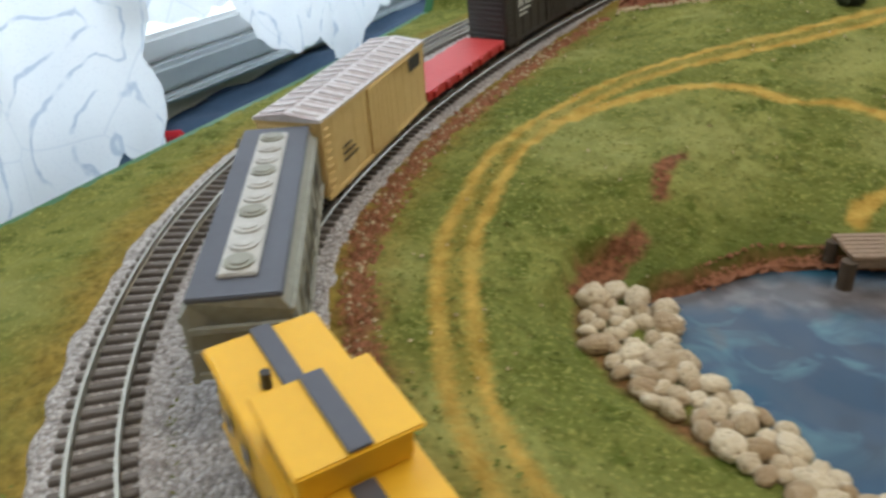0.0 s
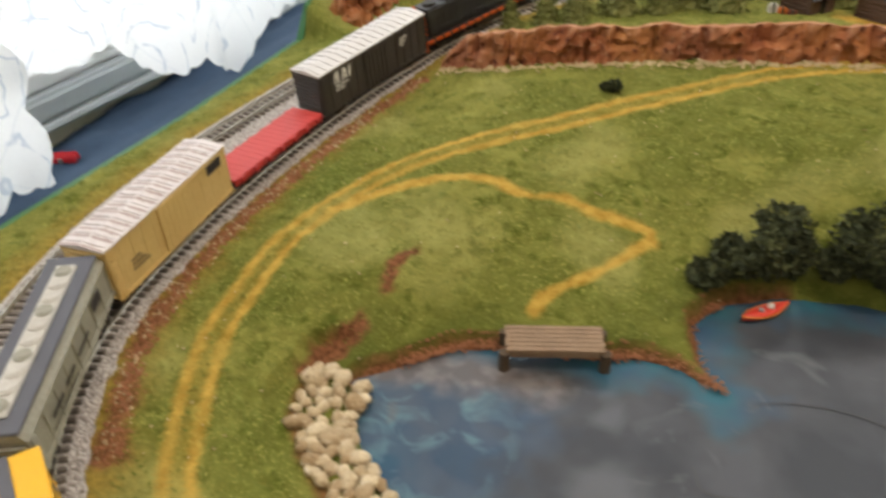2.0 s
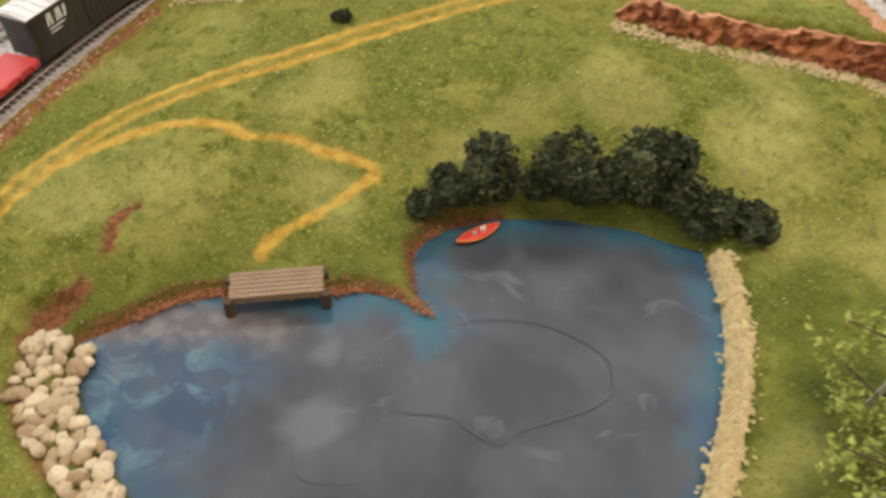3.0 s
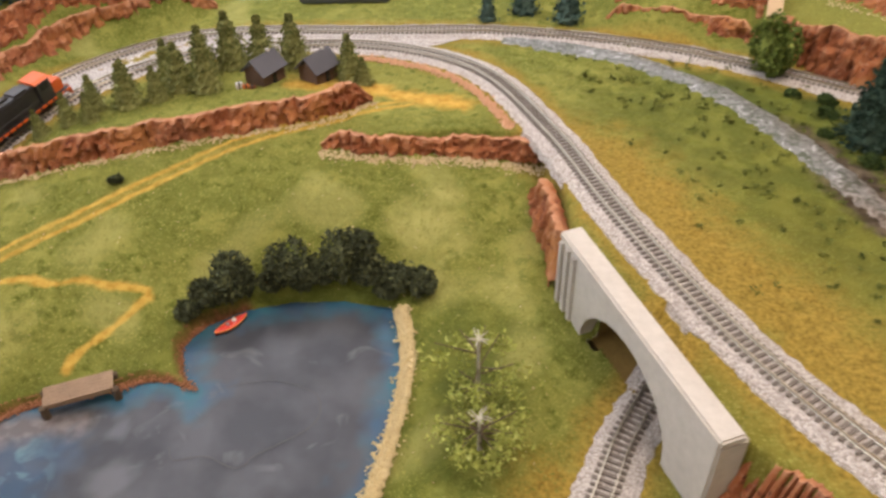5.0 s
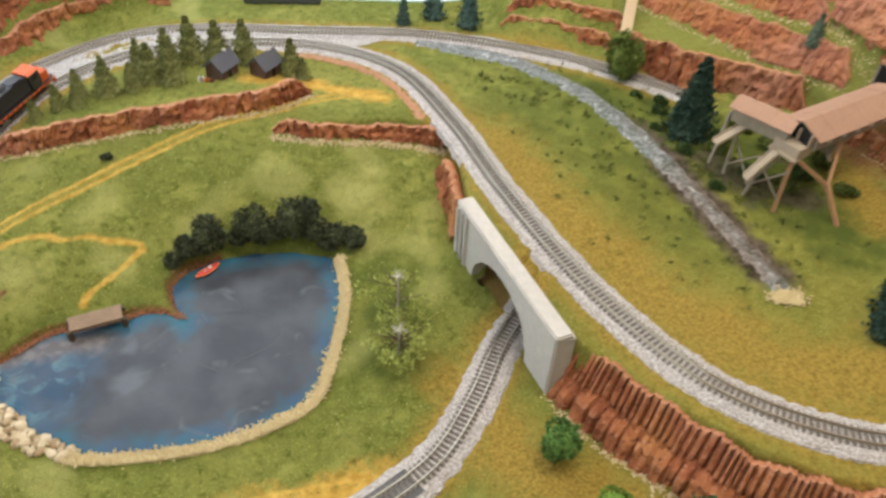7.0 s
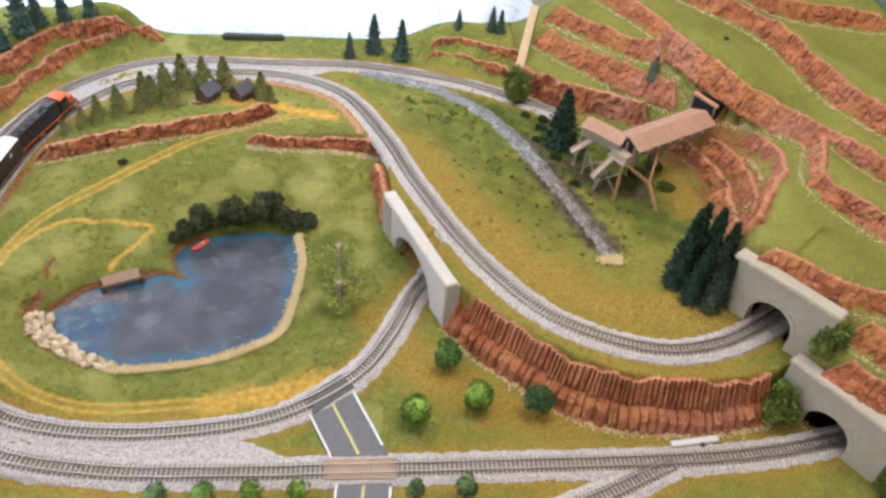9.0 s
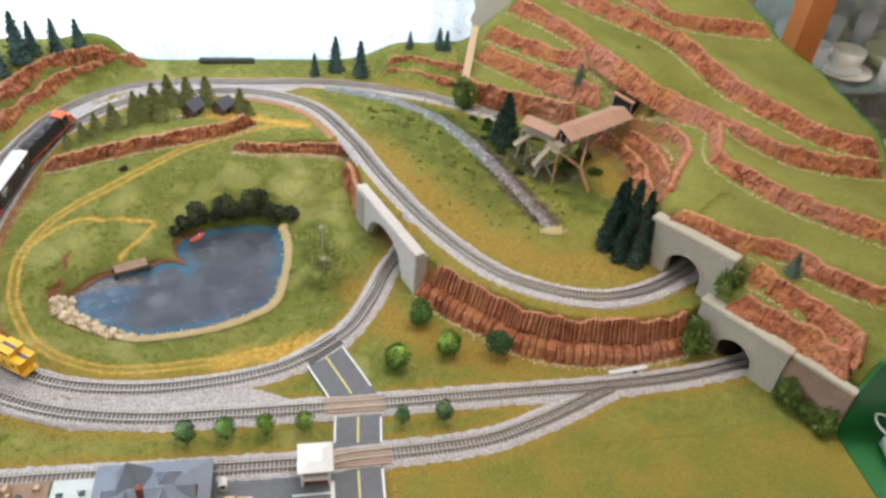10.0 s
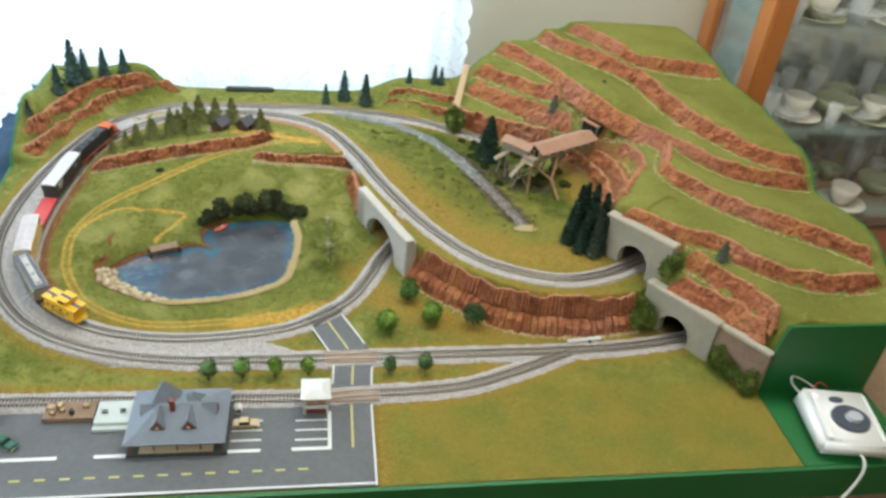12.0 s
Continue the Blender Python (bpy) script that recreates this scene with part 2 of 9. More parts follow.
WING_STONE = mat("brown_weathered_stone_wall", (0.34, 0.225, 0.155), 0.9, 0, (0.16, 0.115, 0.08), 70, 0.9, 0.6, 220)
GREEN_PAINT = mat("dark_green_board_paint", (0.012, 0.125, 0.026), 0.45, 0, (0.010, 0.095, 0.020), 12, 0.5, 0.1, 200)

# ---- small tools ----


def mesh_from(name, verts, faces, material, smooth=False):
    me = bpy.data.meshes.new(name)
    me.from_pydata([tuple(v) for v in verts], [], [tuple(f) for f in faces])
    me.materials.append(material)
    if smooth:
        me.polygons.foreach_set("use_smooth", [True] * len(me.polygons))
    me.update()
    return me


def put(name, verts, faces, material, parent=None, label="", smooth=False):
    ob = new(name, mesh_from(name, verts, faces, material, smooth))
    if parent:
        ob.parent = parent
    return tagged(ob, label)


def part(name, bm, material, parent, label="", smooth=False):
    """One bmesh as one mesh object under its thing."""
    me = bpy.data.meshes.new(name)
    bm.to_mesh(me)
    bm.free()
    me.materials.append(material)
    if smooth:
        me.polygons.foreach_set("use_smooth", [True] * len(me.polygons))
    ob = new(name, me)
    if parent:
        ob.parent = parent
    return tagged(ob, label)


def empty(name, m, label="", category="", group="", kind=""):
    ob = new(name)
    ob.empty_display_size = 0.01
    ob.matrix_world = m
    return tagged(ob, label, category, group, kind)


def box(bm, x0, x1, y0, y1, z0, z1, bevel=0.0, m=None):
    made = bmesh.ops.create_cube(bm, size=1.0)["verts"]
    t = Matrix.Translation(((x0 + x1) / 2, (y0 + y1) / 2, (z0 + z1) / 2)) @ Matrix.Diagonal((x1 - x0, y1 - y0, z1 - z0, 1))
    bmesh.ops.transform(bm, matrix=(m @ t) if m else t, verts=made)
    if bevel:
        edges = {e for v in made for e in v.link_edges}
        bmesh.ops.bevel(bm, geom=list(edges), offset=bevel, segments=2, affect="EDGES")
    return bm


def tube(bm, a, b, r, sides=8, r2=None):
    a, b = Vector(a), Vector(b)
    made = bmesh.ops.create_cone(bm, cap_ends=True, segments=sides, radius1=r, radius2=r if r2 is None else r2, depth=(b - a).length)["verts"]
    turn = (b - a).to_track_quat("Z", "Y").to_matrix().to_4x4()
    bmesh.ops.transform(bm, matrix=Matrix.Translation((a + b) / 2) @ turn, verts=made)
    return bm


def boxed(name, material, parent, dims, bevel=0.0, label="", m=None):
    return part(name, box(bmesh.new(), *dims, bevel, m), material, parent, label)


def curve_points(pts, step):
    """A smooth line through pts, with points at even steps."""
    p = [Vector(q) for q in pts]
    p = [2 * p[0] - p[1], *p, 2 * p[-1] - p[-2]]
    fine = []
    for i in range(1, len(p) - 2):
        for k in range(24):
            t = k / 24
            fine.append(0.5 * ((2 * p[i]) + (p[i + 1] - p[i - 1]) * t + (2 * p[i - 1] - 5 * p[i] + 4 * p[i + 1] - p[i + 2]) * t * t
                               + (3 * p[i] - p[i - 1] - 3 * p[i + 1] + p[i + 2]) * t**3))
    fine.append(p[-2])
    out, want, run = [fine[0]], step, 0.0
    for a, b in zip(fine, fine[1:]):
        d = (b - a).length
        while run + d >= want:
            out.append(a.lerp(b, (want - run) / d))
            want += step
        run += d
    return out


def sides(line):
    """The unit vectors to the left of a line, level."""
    out = []
    for i in range(len(line)):
        d = line[min(i + 1, len(line) - 1)] - line[max(i - 1, 0)]
        out.append(Vector((-d.y, d.x, 0)).normalized())
    return out


def distance_to(px, py, pts):
    """Distance from many places to a broken line."""
    best = np.full(px.shape, 9.0)
    for (ax, ay), (bx, by) in zip(pts, pts[1:]):
        dx, dy = bx - ax, by - ay
        t = np.clip(((px - ax) * dx + (py - ay) * dy) / (dx * dx + dy * dy + 1e-12), 0, 1)
        best = np.minimum(best, np.hypot(px - ax - t * dx, py - ay - t * dy))
    return best


def inside(px, py, poly):
    odd = np.zeros(px.shape, bool)
    for (ax, ay), (bx, by) in zip(poly, poly[1:] + poly[:1]):
        cross = (ay > py) != (by > py)
        odd ^= cross & (px < (bx - ax) * (py - ay) / (by - ay + 1e-12) + ax)
    return odd


def flat(line):
    return [(p[0], p[1]) for p in line]


class Sheet:
    """A smooth height over the plan through control heights (thin plate)."""

    def __init__(self, pts, slack=2e-5, plain_cone=False):
        self.cone = plain_cone
        self.c = np.array(pts, float)
        n = len(self.c)
        k = self.u(np.hypot(self.c[:, None, 0] - self.c[None, :, 0], self.c[:, None, 1] - self.c[None, :, 1])) + np.eye(n) * slack
        p = np.c_[np.ones(n), self.c[:, :2]]
        self.w = np.linalg.solve(np.block([[k, p], [p.T, np.zeros((3, 3))]]), np.r_[self.c[:, 2], 0, 0, 0])

    def u(self, r):
        return -r if self.cone else r * r * np.log(r + 1e-9)

    def __call__(self, x, y):
        out = self.w[-3] + self.w[-2] * x + self.w[-1] * y
        for (cx, cy, _), w in zip(self.c, self.w):
            out = out + w * self.u(np.hypot(x - cx, y - cy))
        return out


# ---- the plan: lines that the ground and the things share ----
TRACK_OUTER = [(0.45, 0.222, 0.0), (0.36, 0.206, 0.0), (0.26, 0.199, 0.0), (0.11, 0.197, 0.0), (-0.02, 0.195, 0.0), (-0.14, 0.194, 0.0), (-0.236, 0.197, 0.0),
               (-0.325, 0.210, 0.007), (-0.404, 0.248, 0.0145), (-0.459, 0.320, 0.018), (-0.489, 0.408, 0.0195), (-0.494, 0.510, 0.022), (-0.474, 0.615, 0.030),
               (-0.430, 0.728, 0.040), (-0.356, 0.798, 0.046), (-0.28, 0.820, 0.049), (-0.15, 0.819, 0.050), (-0.03, 0.818, 0.050), (0.09, 0.789, 0.050), (0.167, 0.752, 0.050), (0.25, 0.70, 0.05)]
TRACK_INNER = [(0.075, 0.475, 0.0), (0.035, 0.412, 0.0), (0.009, 0.354, 0.0), (-0.023, 0.303, 0.0), (-0.078, 0.262, 0.0), (-0.14, 0.242, 0.0), (-0.236, 0.235, 0.0),
               (-0.32, 0.243, 0.008), (-0.386, 0.278, 0.016), (-0.427, 0.335, 0.019), (-0.443, 0.406, 0.021), (-0.446, 0.490, 0.0245), (-0.431, 0.590, 0.033),
               (-0.397, 0.685, 0.044), (-0.331, 0.757, 0.049), (-0.229, 0.787, 0.050), (-0.130, 0.783, 0.050), (-0.05, 0.738, 0.050), (0.003, 0.640, 0.050),
               (0.041, 0.540, 0.050), (0.095, 0.425, 0.050), (0.162, 0.335, 0.050), (0.245, 0.292, 0.050), (0.315, 0.293, 0.050), (0.385, 0.325, 0.050), (0.44, 0.37, 0.05)]
TRACK_SIDE = [(-0.53, 0.137, 0.0), (-0.40, 0.134, 0.0), (-0.287, 0.132, 0.0), (-0.073, 0.128, 0.0), (-0.02, 0.131, 0.0), (0.102, 0.138, 0.0), (0.178, 0.160, 0.0), (0.262, 0.196, 0.0)]

# Cliff bands of the hill: lowest line, with the height at its foot and the rise.
BANDS = {
    "a": ([(0.407, 0.252, 0.066), (0.440, 0.210, 0.066), (0.470, 0.170, 0.066), (0.491, 0.136, 0.066)], 0.019),
    "b": ([(0.424, 0.276, 0.090), (0.454, 0.237, 0.088), (0.481, 0.191, 0.087), (0.501, 0.140, 0.086)], 0.019),
    "c": ([(0.358, 0.352, 0.114), (0.385, 0.330, 0.113), (0.423, 0.297, 0.111), (0.474, 0.279, 0.109), (0.498, 0.243, 0.107), (0.544, 0.209, 0.106), (0.601, 0.196, 0.106), (0.668, 0.198, 0.106)], 0.016),
    "d": ([(0.490, 0.524, 0.135), (0.455, 0.440, 0.133), (0.486, 0.382, 0.131), (0.520, 0.342, 0.129), (0.583, 0.297, 0.126), (0.630, 0.260, 0.124), (0.668, 0.222, 0.122)], 0.016),
    "e": ([(0.283, 0.892, 0.152), (0.343, 0.798, 0.150), (0.380, 0.694, 0.148), (0.416, 0.610, 0.146), (0.460, 0.537, 0.143), (0.495, 0.504, 0.141), (0.532, 0.456, 0.138), (0.576, 0.430, 0.134), (0.676, 0.414, 0.128)], 0.017),
    "f": ([(0.362, 0.895, 0.177), (0.376, 0.862, 0.176), (0.433, 0.788, 0.174), (0.473, 0.743, 0.172), (0.499, 0.692, 0.168), (0.520, 0.604, 0.162), (0.553, 0.535, 0.156), (0.598, 0.470, 0.149), (0.634, 0.446, 0.145), (0.678, 0.434, 0.142)], 0.019),
    "g": ([(0.413, 0.896, 0.194), (0.453, 0.866, 0.188), (0.485, 0.822, 0.184), (0.511, 0.762, 0.180), (0.579, 0.746, 0.180), (0.655, 0.717, 0.183)], 0.017),
    "h": ([(0.239, 0.858, 0.118), (0.274, 0.807, 0.122), (0.307, 0.761, 0.126), (0.365, 0.706, 0.136)], 0.017),
    "i": ([(0.224, 0.835, 0.094), (0.260, 0.775, 0.097), (0.294, 0.734, 0.100), (0.337, 0.695, 0.103), (0.376, 0.651, 0.107)], 0.018),
    "j": ([(0.372, 0.702, 0.132), (0.388, 0.660, 0.126), (0.408, 0.615, 0.114), (0.432, 0.582, 0.116), (0.478, 0.540, 0.126)], 0.016),
    "k": ([(0.419, 0.562, 0.105), (0.436, 0.522, 0.110), (0.432, 0.483, 0.110), (0.397, 0.435, 0.108), (0.364, 0.388, 0.108)], 0.018),
    "l": ([(0.385, 0.590, 0.080), (0.408, 0.538, 0.084), (0.401, 0.460, 0.088), (0.368, 0.395, 0.092)], 0.017),
}
CLIFF_MEADOW = [(-0.408, 0.592), (-0.357, 0.598), (-0.295, 0.620), (-0.23, 0.640), (-0.18, 0.656), (-0.134, 0.688)]
CLIFF_TRACKSIDE = [(-0.166, 0.625), (-0.120, 0.627), (-0.058, 0.637), (0.000, 0.635)]
BRIDGE_A, BRIDGE_B = Vector((0.008, 0.514, 0)), Vector((0.068, 0.367, 0))
RETAINING = [(0.069, 0.366), (0.084, 0.342), (0.103, 0.321), (0.130, 0.297), (0.166, 0.265), (0.208, 0.243), (0.27, 0.234), (0.33, 0.236), (0.370, 0.245)]
PORTAL_UP = (Vector((0.347, 0.356, 0.05)), Vector((0.411, 0.272, 0.05)))
PORTAL_LOW = (Vector((0.387, 0.268, 0.0)), Vector((0.448, 0.177, 0.0)))
POND = [(-0.342, 0.381), (-0.328, 0.396), (-0.314, 0.4125), (-0.296, 0.422), (-0.2605, 0.4315), (-0.246, 0.439), (-0.2305, 0.440), (-0.2115, 0.433), (-0.222, 0.447), (-0.2305, 0.468), (-0.222, 0.4855), (-0.200, 0.502), (-0.171, 0.510), (-0.137, 0.5125), (-0.105, 0.507),
        (-0.095, 0.4775), (-0.093, 0.4395), (-0.097, 0.399), (-0.105, 0.367), (-0.1245, 0.343), (-0.154, 0.328), (-0.186, 0.3185), (-0.222, 0.3135), (-0.252, 0.313), (-0.288, 0.330), (-0.321, 0.354)]
STREAM = [(-0.03, 0.808), (0.02, 0.788), (0.072, 0.767), (0.128, 0.714), (0.165, 0.654), (0.191, 0.593), (0.217, 0.528), (0.238, 0.463), (0.250, 0.418)]
RUTS = [(-0.060, 0.293), (-0.120, 0.279), (-0.165, 0.269), (-0.246, 0.2625), (-0.290, 0.2665), (-0.328, 0.281), (-0.357, 0.3035), (-0.376, 0.332), (-0.390, 0.362), (-0.3955, 0.390), (-0.3985, 0.416), (-0.395, 0.447), (-0.381, 0.4815), (-0.352, 0.5175), (-0.315, 0.550), (-0.272, 0.588), (-0.2265, 0.6245), (-0.158, 0.662), (-0.100, 0.687)]
FOOTPATH = [(-0.391, 0.448), (-0.376, 0.467), (-0.359, 0.482), (-0.345, 0.490), (-0.332, 0.4955), (-0.3195, 0.4925), (-0.306, 0.498), (-0.2965, 0.499), (-0.281, 0.4982), (-0.264, 0.4995), (-0.2555, 0.4975), (-0.2595, 0.490), (-0.2695, 0.474), (-0.280, 0.461), (-0.290, 0.448), (-0.2915, 0.437)]
RUBBLE_LINE = [(-0.386, 0.302), (-0.394, 0.316), (-0.412, 0.3445), (-0.4235, 0.387), (-0.4295, 0.434), (-0.4275, 0.487), (-0.4245, 0.532), (-0.413, 0.576)]

UPPER = [(-0.60, 0.64), (-0.47, 0.625), (-0.41, 0.602), *[(x, y + 0.006) for x, y in CLIFF_MEADOW[1:]], (-0.165, 0.63), *[(x, y + 0.006) for x, y in CLIFF_TRACKSIDE[1:]], (0.002, 0.60),
         (0.010, 0.52), (0.076, 0.372), (0.098, 0.350), (0.140, 0.312), (0.180, 0.282), (0.220, 0.262), (0.275, 0.251), (0.33, 0.254), (0.374, 0.264), (0.391, 0.272), (0.452, 0.183), (0.496, 0.126), (0.80, 0.126), (0.80, 1.0), (-0.60, 1.0)]
HILL = [(0.180, 1.0), (0.196, 0.770), (0.214, 0.753), (0.245, 0.723), (0.30, 0.702), (0.345, 0.663), (0.368, 0.610), (0.388, 0.56), (0.392, 0.49), (0.382, 0.43), (0.358, 0.385), (0.351, 0.360), (0.412, 0.276), (0.396, 0.272), (0.452, 0.186), (0.496, 0.126), (0.80, 0.126), (0.80, 1.0)]

LOW_HEIGHTS = [(-0.54, 0, 0), (-0.3, 0, 0), (0, 0, 0), (0.25, 0, 0), (0.5, 0, 0), (-0.45, 0.1, 0), (-0.2, 0.1, 0), (0.1, 0.1, 0), (0.3, 0.1, 0), (0.45, 0.15, 0), (-0.3, 0.18, 0), (-0.1, 0.3, 0), (0.1, 0.25, 0), (0.3, 0.22, 0),
               (0.03, 0.34, 0), (0.0, 0.44, 0.003), (-0.05, 0.4, 0.004), (-0.08, 0.45, 0.004), (-0.2, 0.29, 0.002), (-0.3, 0.3, 0.004), (-0.535, 0.2, 0.009), (-0.535, 0.35, 0.016), (-0.535, 0.5, 0.019), (-0.535, 0.65, 0.027)]
MEADOW_HEIGHTS = [(-0.306, 0.586, 0.047), (-0.258, 0.497, 0.019), (-0.349, 0.426, 0.022), (-0.352, 0.389, 0.008), (-0.335, 0.404, 0.007), (-0.310, 0.423, 0.006), (-0.275, 0.439, 0.005), (-0.252, 0.447, 0.006), (-0.402, 0.412, 0.0245), (-0.388, 0.367, 0.019), (-0.366, 0.440, 0.0245), (-0.42, 0.533, 0.030), (-0.154, 0.575, 0.040), (-0.084, 0.567, 0.027),
                  (-0.02, 0.590, 0.024), (-0.03, 0.53, 0.011), (-0.354, 0.485, 0.032), (-0.33, 0.50, 0.031), (-0.20, 0.54, 0.024), (-0.29, 0.452, 0.010), (-0.2, 0.522, 0.011), (-0.12, 0.525, 0.008), (-0.408, 0.588, 0.038), (-0.357, 0.597, 0.046),
                  (-0.295, 0.62, 0.050), (-0.23, 0.64, 0.053), (-0.181, 0.656, 0.053), (-0.134, 0.685, 0.051), (-0.17, 0.618, 0.048), (-0.126, 0.618, 0.042), (-0.061, 0.628, 0.034), (-0.005, 0.625, 0.027)]
PLATEAU_HEIGHTS = [(-0.41, 0.61, 0.040), (-0.35, 0.615, 0.056), (-0.28, 0.64, 0.061), (-0.2, 0.668, 0.062), (-0.14, 0.697, 0.053), (-0.165, 0.632, 0.049), (-0.12, 0.64, 0.0535), (-0.06, 0.65, 0.0515), (0.0, 0.64, 0.049),
                   (-0.27, 0.70, 0.058), (-0.2, 0.72, 0.056), (-0.1, 0.70, 0.051), (0.0, 0.53, 0.049), (0.08, 0.38, 0.049), (0.13, 0.33, 0.048), (0.2, 0.262, 0.047), (0.27, 0.25, 0.047), (0.36, 0.255, 0.045), (0.15, 0.45, 0.048),
                   (0.25, 0.42, 0.047), (0.33, 0.45, 0.049), (0.2, 0.55, 0.047), (0.1, 0.6, 0.049), (0.25, 0.66, 0.054), (0.33, 0.60, 0.058), (0.36, 0.52, 0.060), (0.35, 0.43, 0.054), (0.1, 0.72, 0.049), (0.16, 0.72, 0.051), (-0.50, 0.66, 0.031), (-0.475, 0.70, 0.036), (-0.425, 0.80, 0.042), (-0.39, 0.842, 0.044), (-0.32, 0.875, 0.047), (-0.1, 0.9, 0.052), (0.15, 0.9, 0.084), (-0.512, 0.672, 0.052), (-0.483, 0.728, 0.058), (-0.452, 0.802, 0.062), (-0.405, 0.8525, 0.064), (-0.365, 0.872, 0.063), (-0.524, 0.695, 0.076), (-0.50, 0.725, 0.083), (-0.468, 0.812, 0.085), (-0.44, 0.852, 0.085), (-0.40, 0.875, 0.085), (-0.365, 0.889, 0.083), (-0.53, 0.80, 0.084), (-0.53, 0.89, 0.085), (-0.45, 0.895, 0.085), (-0.35, 0.899, 0.066), (-0.29, 0.892, 0.049), (0.09, 0.88, 0.082), (0.15, 0.85, 0.084), (0.19, 0.835, 0.085), (0.04, 0.87, 0.053), (0.05, 0.835, 0.050), (0.16, 0.797, 0.050)]
HILL_HEIGHTS = [(0.205, 0.775, 0.082), (0.25, 0.73, 0.086), (0.31, 0.705, 0.090), (0.35, 0.67, 0.094), (0.375, 0.61, 0.078), (0.395, 0.56, 0.078), (0.398, 0.49, 0.078), (0.388, 0.43, 0.080), (0.355, 0.362, 0.112), (0.40, 0.268, 0.064), (0.47, 0.165, 0.064), (0.488, 0.14, 0.064),
                (0.52, 0.16, 0.106), (0.66, 0.15, 0.106), (0.66, 0.127, 0.105), (0.52, 0.127, 0.105), (0.46, 0.33, 0.129), (0.55, 0.26, 0.122), (0.40, 0.38, 0.128), (0.44, 0.46, 0.130), (0.55, 0.39, 0.141), (0.62, 0.35, 0.139), (0.67, 0.33, 0.138), (0.55, 0.65, 0.176), (0.60, 0.58, 0.171), (0.67, 0.56, 0.168),
                (0.52, 0.90, 0.212), (0.63, 0.90, 0.212), (0.58, 0.82, 0.206), (0.645, 0.76, 0.199), (0.285, 0.915, 0.150), (0.25, 0.905, 0.128), (0.22, 0.905, 0.095), (0.672, 0.20, 0.121), (0.672, 0.235, 0.138), (0.684, 0.40, 0.130), (0.684, 0.455, 0.160), (0.685, 0.50, 0.163), (0.682, 0.60, 0.174), (0.668, 0.69, 0.183), (0.652, 0.735, 0.197), (0.42, 0.905, 0.213), (0.47, 0.905, 0.213), (0.57, 0.905, 0.213), (0.34, 0.905, 0.170), (0.395, 0.905, 0.196)]


# ---- the ground ----
def band_heights():
    out = []
    for pts, rise in BANDS.values():
        line = curve_points(pts, 0.022)
        for p, s in zip(line, sides(line)):
            # s points uphill for lines that run with the hill on their left
            out += [(p.x - 0.003 * s.x, p.y - 0.003 * s.y, p.z), (p.x + 0.006 * s.x, p.y + 0.006 * s.y, p.z + rise)]
    return out


LINES = {n: curve_points(p, 0.01) for n, p in (("outer", TRACK_OUTER), ("inner", TRACK_INNER), ("side", TRACK_SIDE))}
on_track = [(p.x, p.y, p.z) for n in LINES for p in LINES[n][::4]]
tx, ty = np.array([p[0] for p in on_track]), np.array([p[1] for p in on_track])
up = inside(tx, ty, UPPER)
low_track = [p for p, u in zip(on_track, up) if not u]
up_track = [p for p, u in zip(on_track, up) if u and p[2] > 0.03]
LOW = Sheet(LOW_HEIGHTS + MEADOW_HEIGHTS + low_track)
PLATEAU = Sheet(PLATEAU_HEIGHTS + up_track)
SUMMIT = Sheet(HILL_HEIGHTS + band_heights(), 2e-4, True)


def soft_step(d, w):
    t = np.clip(d / w * 0.5 + 0.5, 0, 1)
    return t * t * (3 - 2 * t)


def signed(x, y, poly):
    d = distance_to(x, y, poly + poly[:1])
    return np.where(inside(x, y, poly), d, -d)


def height(x, y):
    x, y = np.asarray(x, float), np.asarray(y, float)
    z = LOW(x, y)
    z += (PLATEAU(x, y) - z) * soft_step(signed(x, y, UPPER), 0.004)
    z += (SUMMIT(x, y) - z) * soft_step(signed(x, y, HILL), 0.004)
    shingle = distance_to(x, y, [(-0.351, 0.382), (-0.350, 0.360), (-0.335, 0.341), (-0.310, 0.326), (-0.288, 0.313), (-0.262, 0.305)])
    z = np.where(shingle < 0.013, np.minimum(z, 0.0028 + 0.004 * np.clip((shingle - 0.006) / 0.007, 0, 1)), z)
    bank = signed(x, y, POND)
    return np.where(bank > -0.004, np.minimum(z, 0.002 - 0.008 * soft_step(bank, 0.005)), z)


GRID_STEP = 0.0025
GRID_X, GRID_Y = np.arange(-0.56, 0.74, GRID_STEP), np.arange(-0.02, 0.94, GRID_STEP)
GRID_Z = height(*np.meshgrid(GRID_X, GRID_Y))


def ground_at(x, y):
    """The ground's height, from a fine table."""
    u, v = (x - GRID_X[0]) / GRID_STEP, (y - GRID_Y[0]) / GRID_STEP
    i, j = min(max(int(u), 0), len(GRID_X) - 2), min(max(int(v), 0), len(GRID_Y) - 2)
    a, b = u - i, v - j
    g = GRID_Z
    return float((g[j, i] * (1 - a) + g[j, i + 1] * a) * (1 - b) + (g[j + 1, i] * (1 - a) + g[j + 1, i + 1] * a) * b)


LEFT, BACK = -0.535, 0.90


def right_edge(y):
    return np.where(y < 0.126, 0.488, np.interp(y, [0.126, 0.160, 0.5, 0.6, 0.72, 0.9], [0.640, 0.673, 0.684, 0.682, 0.656, 0.632]))


def tunnel_mask(x, y, a, b, half, deep, out=None):
    """Places inside the mouth of a tunnel whose wall runs from a to b."""
    mid, along = (a + b) / 2, (b - a).normalized()
    u = (x - mid.x) * along.x + (y - mid.y) * along.y
    v = (x - mid.x) * -along.y + (y - mid.y) * along.x
    return (np.abs(u) < half) & (v < deep) & (v > -(deep if out is None else out))


